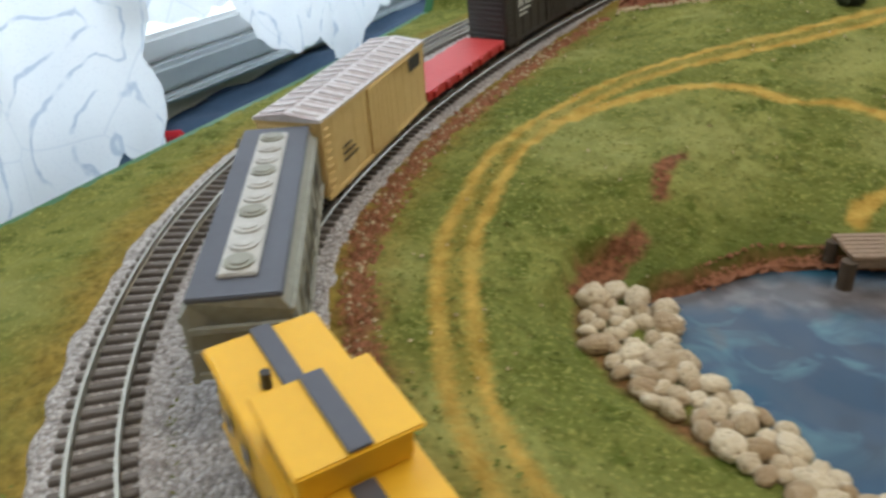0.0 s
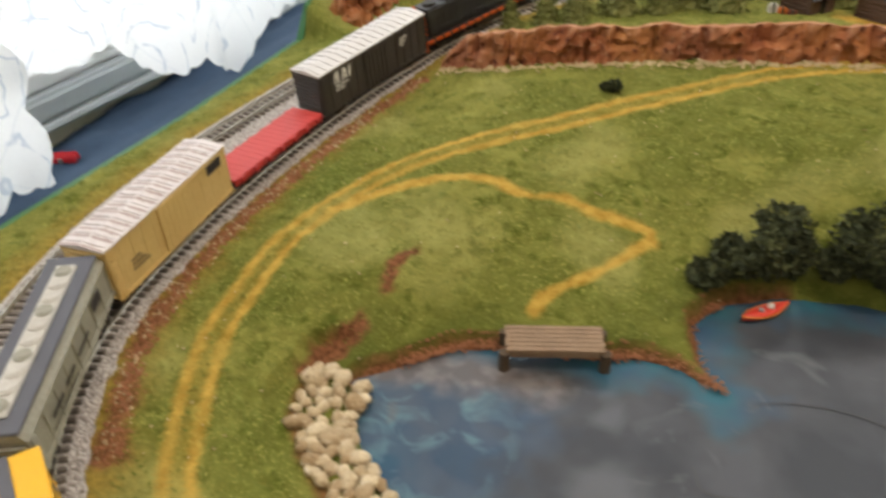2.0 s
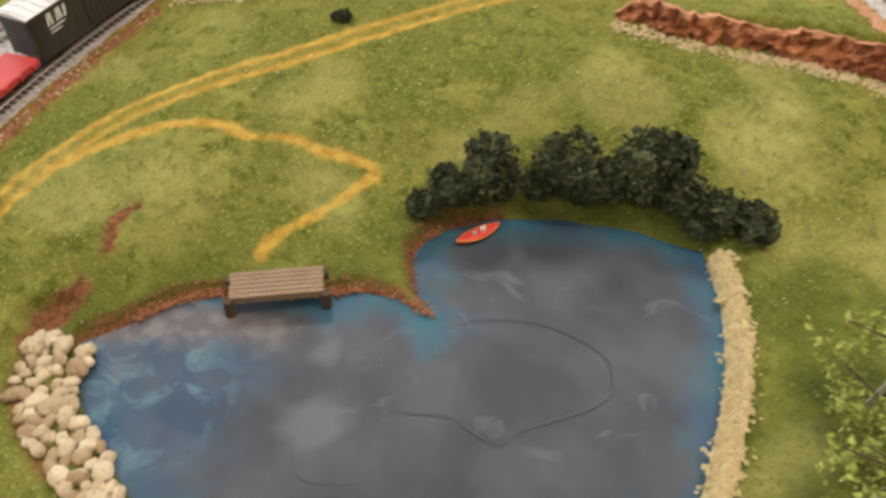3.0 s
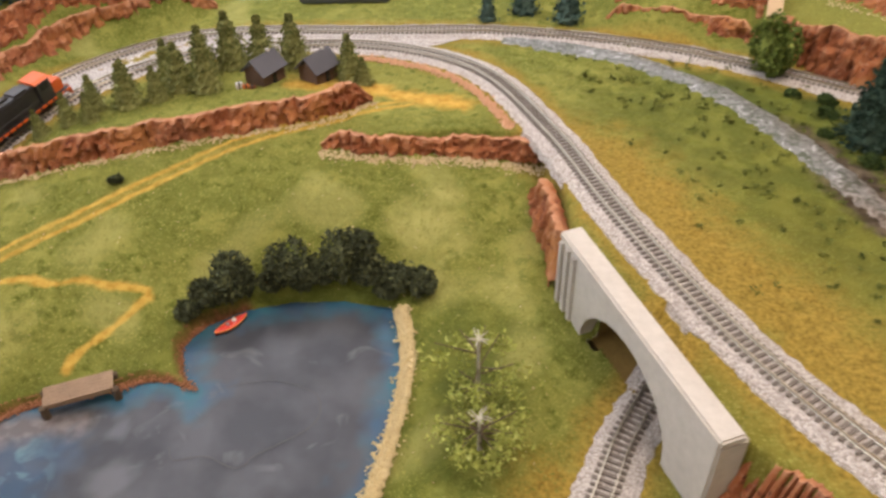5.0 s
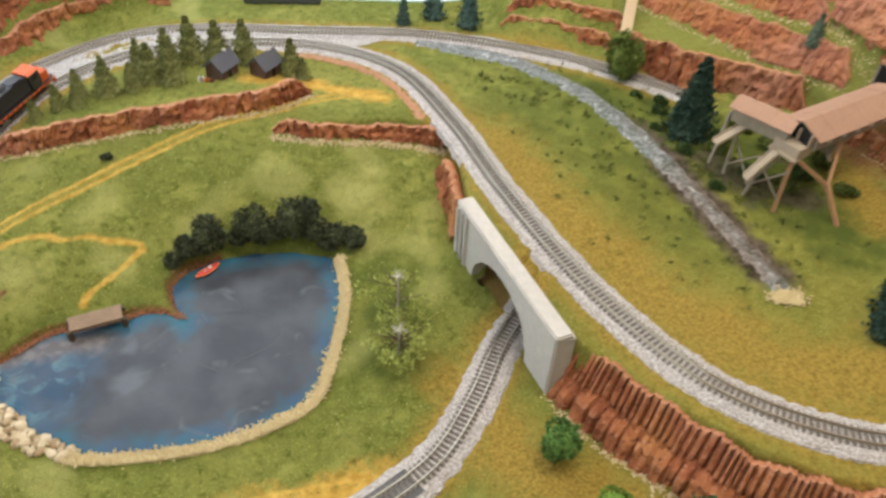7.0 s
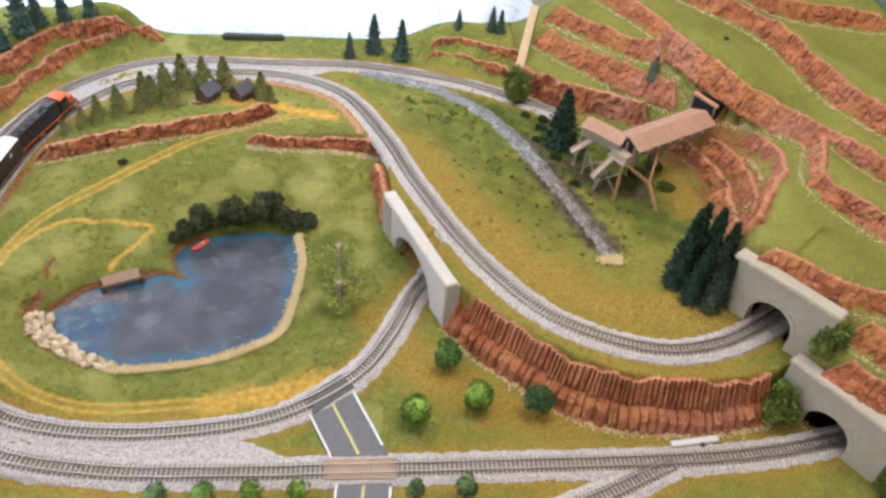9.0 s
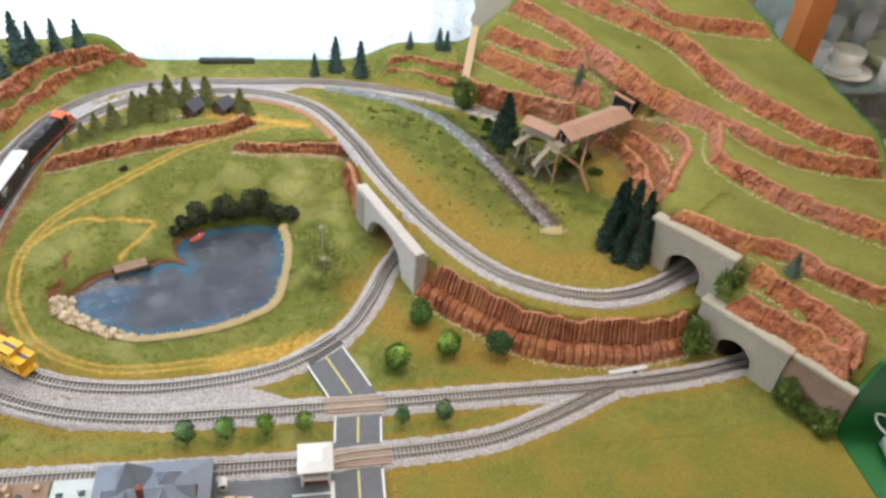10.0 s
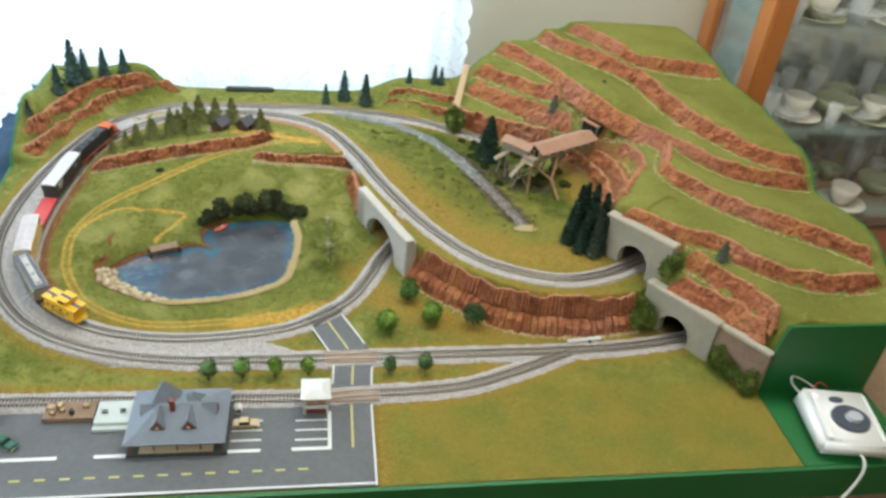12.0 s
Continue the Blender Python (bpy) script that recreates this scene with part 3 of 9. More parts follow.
def build_ground():
    nx, ny = 690, 505
    ys = np.unique(np.r_[np.linspace(0, BACK, ny), 0.124, 0.128])
    us = np.linspace(0, 1, nx)
    gy, gu = np.meshgrid(ys, us, indexing="ij")
    gx = LEFT + (np.where(gy < 0.126, 0.672, right_edge(gy)) - LEFT) * gu
    gz = height(gx, gy)
    rough = np.array([0.0009 * noise.noise((x * 140, y * 140, 0)) + 0.0007 * noise.noise((x * 420, y * 420, 5)) for x, y in zip(gx.ravel(), gy.ravel())]).reshape(gx.shape)
    road = (gy < 0.118) & (gx < 0.004)
    road |= distance_to(gx, gy, [(-0.025, 0.0), (-0.022, 0.13), (-0.018, 0.19), (-0.052, 0.28)]) < 0.035
    near = np.minimum.reduce([distance_to(gx, gy, flat(LINES[n])) for n in LINES])
    gz += np.where(road | (signed(gx, gy, POND) > 0), 0.0, rough) - np.where(road, 0.0015, 0) - 0.003 * (near < 0.009)
    rows, cols = gx.shape
    verts = np.c_[gx.ravel(), gy.ravel(), gz.ravel()]
    cut = tunnel_mask(gx, gy, BRIDGE_A, BRIDGE_B, 0.041, 0.016, 0.0045) & (gz < 0.046)
    cut |= tunnel_mask(gx, gy, *PORTAL_UP, 0.023, 0.012) & (gz < 0.100)
    cut |= tunnel_mask(gx, gy, *PORTAL_LOW, 0.023, 0.014) & (gz < 0.055)
    field = (gy < 0.1255) & (gx > 0.489)
    keep_low = gz < 0.004
    upper_low = (gz < 0.056) & (gz > 0.040)
    cut &= ~(keep_low | (upper_low & tunnel_mask(gx, gy, *PORTAL_UP, 0.05, 0.03)))
    faces = []
    for r in range(rows - 1):
        for c in range(cols - 1):
            i = r * cols + c
            if not (cut[r, c] or cut[r + 1, c] or cut[r, c + 1] or cut[r + 1, c + 1] or field[r, c + 1] or (gx[r, c] > 0.489 and gy[r, c] < 0.1255)):
                faces.append((i, i + 1, i + cols + 1, i + cols))
    ob = put("ground", verts, faces, TURF, None, "", True)
    tagged(ob, "model meadow and hill of green and ochre ground foam", "ground", "", "structure")
    x, y = gx.ravel(), gy.ravel()
    z = gz.ravel()
    jit = np.array([noise.noise((a * 60, b * 60, 9)) + 0.6 * noise.noise((a * 200, b * 200, 3)) for a, b in zip(x, y)])

    def mask(name, values):
        at = ob.data.attributes.new(name, "FLOAT", "POINT")
        at.data.foreach_set("value", np.clip(values, 0, 1).astype(np.float32))

    rail = near.ravel()
    fade = lambda d, r, w: np.clip((r - d) / w + 0.5, 0, 1)  # noqa: E731
    mask("ochre", np.maximum.reduce([0.85 * fade(rail + 0.006 * jit, 0.024, 0.016) * (z < 0.062), 0.9 * fade(distance_to(x, y, [(0.0, 0.37), (0.04, 0.3), (0.09, 0.28), (0.14, 0.25), (0.35, 0.24)]) + 0.012 * jit, 0.026, 0.03),
                                      0.85 * fade(distance_to(x, y, [(0.03, 0.62), (0.09, 0.5), (0.145, 0.41), (0.225, 0.345), (0.32, 0.335)]) + 0.016 * jit, 0.034, 0.04),
                                      0.8 * fade(distance_to(x, y, [(0.0, 0.0), (0.0, 0.12)]) + 0.006 * jit, 0.020, 0.02), 0.8 * fade(distance_to(x, y, [(0.36, 0.59), (0.35, 0.55), (0.355, 0.50)]) + 0.008 * jit, 0.02, 0.02), 0.9 * fade(distance_to(x, y, [(0.40, 0.61), (0.405, 0.54), (0.395, 0.46)]) + 0.010 * jit, 0.020, 0.02) * (z < 0.125)]))
    # The second line darkens the ground for the shade below the mine.
    mask("bog_shade", np.maximum(fade(distance_to(x, y, STREAM[-5:]) + 0.008 * jit, 0.019, 0.008) * fade(-x, -0.178, 0.02) * fade(-y, -0.432, 0.02), 0.75 * fade(distance_to(x, y, [(0.235, 0.590), (0.262, 0.548), (0.30, 0.535)]) + 0.016 * jit, 0.016, 0.014)))
    mask("hillside", 0.85 * inside(x, y, HILL))
    mask("dry", np.clip(0.75 * fade(y + 0.03 * jit, 0.13, 0.06) + 0.5 * (x > 0.05) * fade(y, 0.6, 0.2) * (z < 0.06), 0, 1))
    ruts = curve_points([(a, b, 0) for a, b in RUTS], 0.01)
    wheel = []
    for sgn in (-1, 1):
        wheel.append([(p.x + sgn * 0.0043 * s.x, p.y + sgn * 0.0043 * s.y) for p, s in zip(ruts, sides(ruts))])
    foot = flat(curve_points([(a, b, 0) for a, b in FOOTPATH], 0.008))
    dirt = np.maximum.reduce([(0.62 + 0.5 * np.clip(jit + 0.4, 0, 1)) * fade(distance_to(x, y, w) + 0.0013 * jit, 0.0020, 0.0016) for w in wheel] + [0.85 * fade(distance_to(x, y, foot) + 0.0020 * jit, 0.0026, 0.0022), 0.25 * fade(distance_to(x, y, flat(ruts)), 0.005, 0.004),
                              fade(distance_to(x, y, [(-0.20, 0.705), (-0.14, 0.704), (-0.095, 0.690), (-0.065, 0.686)]) + 0.008 * jit, 0.010, 0.012) * (z > 0.045), 0.9 * fade(distance_to(x, y, [(-0.06, 0.295), (-0.11, 0.277), (-0.16, 0.266)]) + 0.008 * jit, 0.011, 0.012)])
    mask("path", dirt * (rail > 0.011))
    bank = signed(x, y, POND)
    rim = flat([Vector((a, b, 0)) for a, b in POND[:12]])
    mask("mud", np.maximum.reduce([fade(distance_to(x, y, rim) + 0.002 * jit, 0.0036, 0.004), fade(distance_to(x, y, [(-0.360, 0.372), (-0.3565, 0.385), (-0.350, 0.400)]) + 0.004 * jit, 0.0036, 0.002),
                                    fade(distance_to(x, y, [(-0.3475, 0.418), (-0.3495, 0.428), (-0.345, 0.4395)]) + 0.003 * jit, 0.0022, 0.0015), 0.85 * fade(distance_to(x, y, RUBBLE_LINE) + 0.005 * jit, 0.0042, 0.003), 0.8 * fade(distance_to(x, y, [(-0.357, 0.379), (-0.3535, 0.358), (-0.339, 0.342), (-0.315, 0.327)]) + 0.0015 * jit, 0.0024, 0.002),
                                    0.75 * fade(distance_to(x, y, [(0.372, 0.605), (0.398, 0.565), (0.402, 0.50), (0.384, 0.45), (0.366, 0.41)]) + 0.012 * jit, 0.026, 0.02) * (z > 0.058) * (z < 0.128),
                                    ]))
    # The line past the mine also stands for the shade there.
    mask("lush_shade", np.maximum.reduce([0.8 * fade(distance_to(x, y, [(-0.06, 0.40), (-0.05, 0.47)]) + 0.012 * jit, 0.03, 0.03), 0.6 * fade(distance_to(x, y, [(0.08, 0.68), (0.14, 0.60), (0.2, 0.5)]) + 0.02 * jit, 0.05, 0.06), 0.95 * fade(distance_to(x, y, [(0.17, 0.72), (0.22, 0.64), (0.28, 0.58), (0.33, 0.50)]) + 0.02 * jit, 0.050, 0.04) * (z < 0.066), 0.7 * (bank < 0) * fade(-bank + 0.006 * jit, 0.015, 0.02)]) * (rail > 0.02))
    mask("pale", 0.85 * np.clip(np.clip(2.2 * np.array([noise.noise((a * 22, b * 22, 31)) for a, b in zip(x, y)]) - 0.35, 0, 0.6) * (x < 0) + fade(np.hypot(x + 0.084, y - 0.563) + 0.012 * jit, 0.022, 0.03) + 0.7 * fade(np.hypot(x + 0.345, y - 0.455) + 0.012 * jit, 0.02, 0.03) + 0.5 * np.clip(jit - 0.75, 0, 1) * 2, 0, 1) * (z < 0.05))
    return ob


build_ground()


def build_pond():
    step = 0.0025
    xs, ys = np.arange(-0.36, -0.08, step), np.arange(0.30, 0.53, step)
    gx, gy = np.meshgrid(xs, ys)
    d = signed(gx, gy, POND)
    ok = d > -0.010
    index = -np.ones(gx.shape, int)
    index[ok] = np.arange(ok.sum())
    faces = [(index[r, c], index[r, c + 1], index[r + 1, c + 1], index[r + 1, c]) for r in range(len(ys) - 1) for c in range(len(xs) - 1)
             if min(index[r, c], index[r, c + 1], index[r + 1, c + 1], index[r + 1, c]) >= 0]
    x, y, dd = gx[ok], gy[ok], d[ok]
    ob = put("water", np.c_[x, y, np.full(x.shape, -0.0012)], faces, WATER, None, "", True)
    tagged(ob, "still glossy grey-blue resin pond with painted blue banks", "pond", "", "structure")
    jit = np.array([noise.noise((a * 50, b * 50, 2)) for a, b in zip(x, y)])
    fine = np.array([noise.noise((a * 140, b * 140, 6)) for a, b in zip(x, y)])
    spot = lambda px, py, q: np.clip((q - np.hypot(x - px, y - py) + 0.010 * jit + 0.006 * fine) / (0.6 * q), 0, 1)  # noqa: E731
    north = distance_to(x, y, [(-0.340, 0.392), (-0.318, 0.399), (-0.296, 0.406), (-0.272, 0.412)])
    # The pale round spots stand for shine on the resin.
    for name, v in (("silt", 0.8 * np.clip((0.0125 - north + 0.007 * jit + 0.004 * fine) / 0.008, 0, 1)), ("shore", np.clip((0.019 - dd + 0.012 * jit + 0.006 * fine) / 0.020, 0, 1)), ("blue", np.clip((0.046 - np.hypot((x + 0.305) * 0.9, (y - 0.372) * 0.7) + 0.014 * jit + 0.010 * fine) / 0.026, 0, 1) * 0.75),
                    ("foam", np.clip((0.046 - np.hypot(x + 0.312, y - 0.368)) / 0.024, 0, 1)), ("painted_sheen", 0.55 * np.maximum(spot(-0.240, 0.374, 0.017), spot(-0.247, 0.406, 0.010)) + 0.25 * spot(-0.165, 0.375, 0.02))):
        at = ob.data.attributes.new(name, "FLOAT", "POINT")
        at.data.foreach_set("value", v.astype(np.float32))
    seam = plain("dark_resin_seam", (0.022, 0.022, 0.024), 0.35)
    for pts in ([(-0.2155, 0.3958), (-0.210, 0.387), (-0.200, 0.389), (-0.1917, 0.3897), (-0.183, 0.386), (-0.1753, 0.3833), (-0.1696, 0.3857), (-0.1674, 0.3905), (-0.1553, 0.399), (-0.142, 0.409), (-0.136, 0.419), (-0.139, 0.4325), (-0.150, 0.4396), (-0.1674, 0.4439), (-0.186, 0.441), (-0.197, 0.436), (-0.2024, 0.4303)],
                [(-0.2437, 0.3622), (-0.239, 0.3545), (-0.234, 0.351), (-0.222, 0.3525)]):
        line = curve_points([(a, b, 0) for a, b in pts], 0.0015)
        verts, faces = [], []
        for i, (p, q) in enumerate(zip(line, sides(line))):
            half = 0.00055 * (0.35 + 0.65 * min(1.0, min(i, len(line) - 1 - i) / 12)) * (1.0 if i < 0.62 * len(line) else 0.55)
            verts += [(p.x + q.x * half * k, p.y + q.y * half * k, -0.0008) for k in (-1, 1)]
        put("seam", verts, [(2 * i, 2 * i + 1, 2 * i + 3, 2 * i + 2) for i in range(len(line) - 1)], seam, ob, "dark seam in the resin")
    return ob


build_pond()


# ---- cliffs ----
def rock_strip(name, foot, rise, label, lean=0.35, chunk=55.0, push=0.004, rows=9, step=0.0024, overhang=0.003, parent=None, taper=True, ribs=False):
    """A weathered rock face that follows a line; the hill lies to the left of the line."""
    line = curve_points(foot, step)
    side = sides(line)
    n = len(line)
    verts, faces = [], []
    for i, (p, s) in enumerate(zip(line, side)):
        end = min(i, n - 1 - i) * step
        size = min(1.0, 0.25 + end / 0.02) if taper else 1.0
        r_i = rise * size * (1 + 0.16 * noise.noise((p.x * 45, p.y * 45, 1.7)))
        for k in range(rows + 2):
            t = min(k / (rows - 1), 1.0)
            run_at = i * step
            back = lean * r_i * t + (0.004 if k == rows else 0.009 if k == rows + 1 else 0.0)
            z = p.z - 0.004 + (r_i + 0.004) * t - (0.0008 if k == rows else 0.006 if k == rows + 1 else 0)
            cell = noise.cell((p.x * chunk + 40, p.y * chunk + 40, t * 1.6 + 3))
            q = (p.x * chunk, p.y * chunk, t * 2.2)
            crag = noise.ridged_multi_fractal(q, 0.9, 2.1, 3, 0.9, 2.0)
            out = push * (0.35 * cell + 0.45 * crag + 0.5 * noise.noise((p.x * 230, p.y * 230, t * 9))) * (1.0 if 0 < k < rows else 0.45)
            knot = run_at * 95 + 2.2 * noise.noise((run_at * 38, 3.3, 1.1))
            seam = abs((knot + 0.18 * noise.noise((run_at * 90, t * 3, 5))) % 1.0 - 0.5) * 2
            out += push * (0.75 * min(1.0, (1 - seam) * 3.2) ** 0.7 - 0.45 + 0.35 * noise.cell((math.floor(knot) * 1.37, 2.0, math.floor(t * 1.7)))) * (1.0 if 0 < k < rows else 0.6)
            if ribs:
                brow = 0.44 + 0.10 * noise.noise((run_at * 26, 0.3, 2))
                if t < brow:
                    u = run_at / 0.0105 + 0.9 * noise.noise((run_at * 40, 0.7, 4))
                    row = math.floor(t / brow * 1.7 + 0.4 * noise.cell((math.floor(u) * 1.9, 1.0, 6.0)))
                    tall = noise.cell((math.floor(u) * 1.3, row * 2.1, 2.0))
                    seam_at = 0.5 - abs(u % 1.0 - 0.5)
                    out = 0.5 * out + 0.0052 + 0.0022 * tall - 0.0040 * math.exp(-((seam_at / 0.12) ** 2)) - (0.0030 if t > brow - 0.07 else 0.0)
                else:
                    u = run_at / 0.0052 + 0.7 * noise.noise((run_at * 45, 0, 4))
                    tall = noise.cell((math.floor(u) * 1.3, 5.0, 3.0))
                    seam_at = 0.5 - abs(u % 1.0 - 0.5)
                    out = 0.3 * out + 0.0016 * tall - 0.0044 * math.exp(-((seam_at / 0.15) ** 2)) * (1.0 if t < 0.96 else 0.4) - (0.0022 if t < brow + 0.06 else 0.0)
            verts.append((p.x + s.x * (back - out - 0.002), p.y + s.y * (back - out - 0.002), z + 0.0016 * noise.noise((p.x * 160, p.y * 160, t * 5))))
    w = rows + 2
    for i in range(n - 1):
        for k in range(w - 1):
            a = i * w + k
            faces.append((a, a + w, a + w + 1, a + 1))
    return tagged(put(name, verts, faces, ROCK, parent), label, "cliff")


def with_ground(pts, z=None, dz=0.0):
    return [(x, y, (ground_at(x, y) if z is None else z) + dz) for x, y in pts]


for key, (pts, rise) in BANDS.items():
    foot_line = [Vector(p) for p in pts]
    reach = 0.0025 if key in "jkl" else 0.0088
    foot_line = [(p.x - q.x * reach, p.y - q.y * reach, p.z - (0.0040 if key in "jkl" else 0.0062)) for p, q in zip(foot_line, sides(foot_line))]
    rock_strip("rock_ledge", foot_line, rise * 1.10 + (0.0045 if key in "jkl" else 0.0078), "rugged red-brown sandstone ledge stepping up the grassy hill", 0.36 if key in "jkl" else 0.53, 45, 0.0034, 12, 0.0017)["group"] = "ledges on the hill"
rock_strip("rock_ledge", [(0.190, 0.785, 0.052), (0.196, 0.762, 0.052), (0.214, 0.746, 0.053), (0.245, 0.716, 0.054), (0.30, 0.696, 0.056), (0.345, 0.655, 0.06)], 0.034, "tall red-brown rock face beside the spruce", 0.2, 55, 0.006)["group"] = "ledges on the hill"
rock_strip("rock_ledge", [(0.352, 0.628, 0.060), (0.366, 0.605, 0.060), (0.386, 0.558, 0.058), (0.390, 0.490, 0.058), (0.380, 0.432, 0.057), (0.357, 0.388, 0.056)], 0.024, "steep orange-brown rock face of the gully behind the mine", 0.3, 50, 0.006)["group"] = "ledges on the hill"
rock_strip("rock_wall", with_ground(CLIFF_MEADOW, None, -0.001), 0.019, "low crumbling red rock wall below the pine grove", 0.3, 70, 0.005)
rock_strip("rock_wall", with_ground(CLIFF_TRACKSIDE, None, -0.001), 0.0145, "low red rock wall between meadow and dirt track", 0.3, 70, 0.005)
rock_strip("rock_wall", [(-0.0125, 0.594, 0.022), (-0.0065, 0.562, 0.012), (0.001, 0.520, 0.006)], 0.036, "red rock wing wall running up to the stone bridge", 0.15, 70, 0.004)


LEFT_MOUND = [(-0.530, 0.640, 0.026), (-0.508, 0.655, 0.032), (-0.488, 0.690, 0.037), (-0.462, 0.745, 0.042), (-0.432, 0.8125, 0.045), (-0.400, 0.846, 0.046), (-0.368, 0.868, 0.047), (-0.318, 0.889, 0.048)]
rock_strip("rock_ledge", [(x, y, z - 0.002) for x, y, z in LEFT_MOUND], 0.024, "lower red rock ledge of the mound at the corner", 0.25, 60, 0.005)
rock_strip("rock_ledge", [(-0.528, 0.672, 0.054), (-0.503, 0.693, 0.060), (-0.478, 0.760, 0.064), (-0.447, 0.828, 0.066), (-0.400, 0.860, 0.067), (-0.358, 0.876, 0.067)], 0.0235, "upper red rock ledge of the mound at the corner", 0.25, 60, 0.005)
rock_strip("rock_ledge", [(0.062, 0.842, 0.050), (0.10, 0.832, 0.050), (0.15, 0.812, 0.050), (0.190, 0.790, 0.052)], 0.018, "low red rock ledge beside the back track", 0.25, 60, 0.005)
rock_strip("rock_ledge", [(0.072, 0.858, 0.066), (0.12, 0.848, 0.067), (0.16, 0.832, 0.068), (0.205, 0.808, 0.070)], 0.016, "upper red rock ledge beside the back track", 0.25, 60, 0.005)


# ---- room ----
WALL = mat("cream_painted_wall", (0.66, 0.62, 0.50), 0.85, 0, (0.62, 0.58, 0.47), 6, 0.5, 0.1, 150)
CEIL = mat("white_ceiling_paint", (0.8, 0.8, 0.78), 0.9, 0, (0.74, 0.74, 0.72), 5)
FLOOR = mat("brown_floor_board", (0.20, 0.12, 0.07), 0.6, 0, (0.13, 0.075, 0.045), 8, 0.8, 0.1)
NAVY = mat("navy_blue_cloth", (0.022, 0.055, 0.105), 0.9, 0, (0.013, 0.033, 0.068), 25, 0.8, 0.4, 900)
SILL_PAINT = mat("grey_blue_sill_paint", (0.56, 0.60, 0.61), 0.5, 0, (0.46, 0.50, 0.52), 15, 0.6, 0.1, 100)
FLOOR_Z = -0.80


def slab(name, dims, material, label="", category="", kind="structure"):
    ob = boxed(name, material, None, dims)
    return tagged(ob, label, category, "", kind)


slab("floor", (-2.2, 2.6, -3.2, 1.4, FLOOR_Z - 0.05, FLOOR_Z), FLOOR, "brown board floor")
slab("ceiling", (-2.2, 2.6, -3.2, 1.4, CEILING, CEILING + 0.05), CEIL, "white ceiling")
slab("wall_south", (-2.2, 2.6, -3.25, -3.2, FLOOR_Z, CEILING), WALL, "plain cream wall")
slab("wall_east", (2.6, 2.65, -3.2, 1.4, FLOOR_Z, CEILING), WALL, "plain cream wall")
# north wall with the window opening behind the layout
NY = 1.12
slab("wall_north", (0.24, 2.6, NY, NY + 0.1, FLOOR_Z, CEILING), WALL, "plain cream wall beside the window")
slab("wall_north_below_window", (-0.82, 0.24, NY, NY + 0.1, FLOOR_Z, -0.02), WALL, "plain cream wall below the window")
slab("wall_north_above_window", (-0.82, 0.24, NY, NY + 0.1, 1.25, CEILING), WALL, "plain cream wall above the window")
# west wall with its window opening
WX = -0.80
slab("wall_west", (WX - 0.1, WX, -3.2, -0.4, FLOOR_Z, CEILING), WALL, "plain cream wall")
slab("wall_west_below_window", (WX - 0.1, WX, -0.4, NY + 0.1, FLOOR_Z, 0.0), WALL, "plain cream wall below the window")
slab("wall_west_above_window", (WX - 0.1, WX, -0.4, NY + 0.1, 1.25, CEILING), WALL, "plain cream wall above the window")
GLOW = plain("overcast_daylight", (0.90, 0.95, 1.0), 1.0, 0, 2.2)
put("backdrop", [(WX - 0.4, -0.8, -0.3), (WX - 0.4, NY + 0.4, -0.3), (0.6, NY + 0.4, -0.3), (WX - 0.4, -0.8, 1.6), (WX - 0.4, NY + 0.4, 1.6), (0.6, NY + 0.4, 1.6)], [(0, 1, 4, 3), (1, 2, 5, 4)], GLOW)
tagged(bpy.data.objects["backdrop"], "bright overcast daylight outside the windows", "daylight", "", "structure")


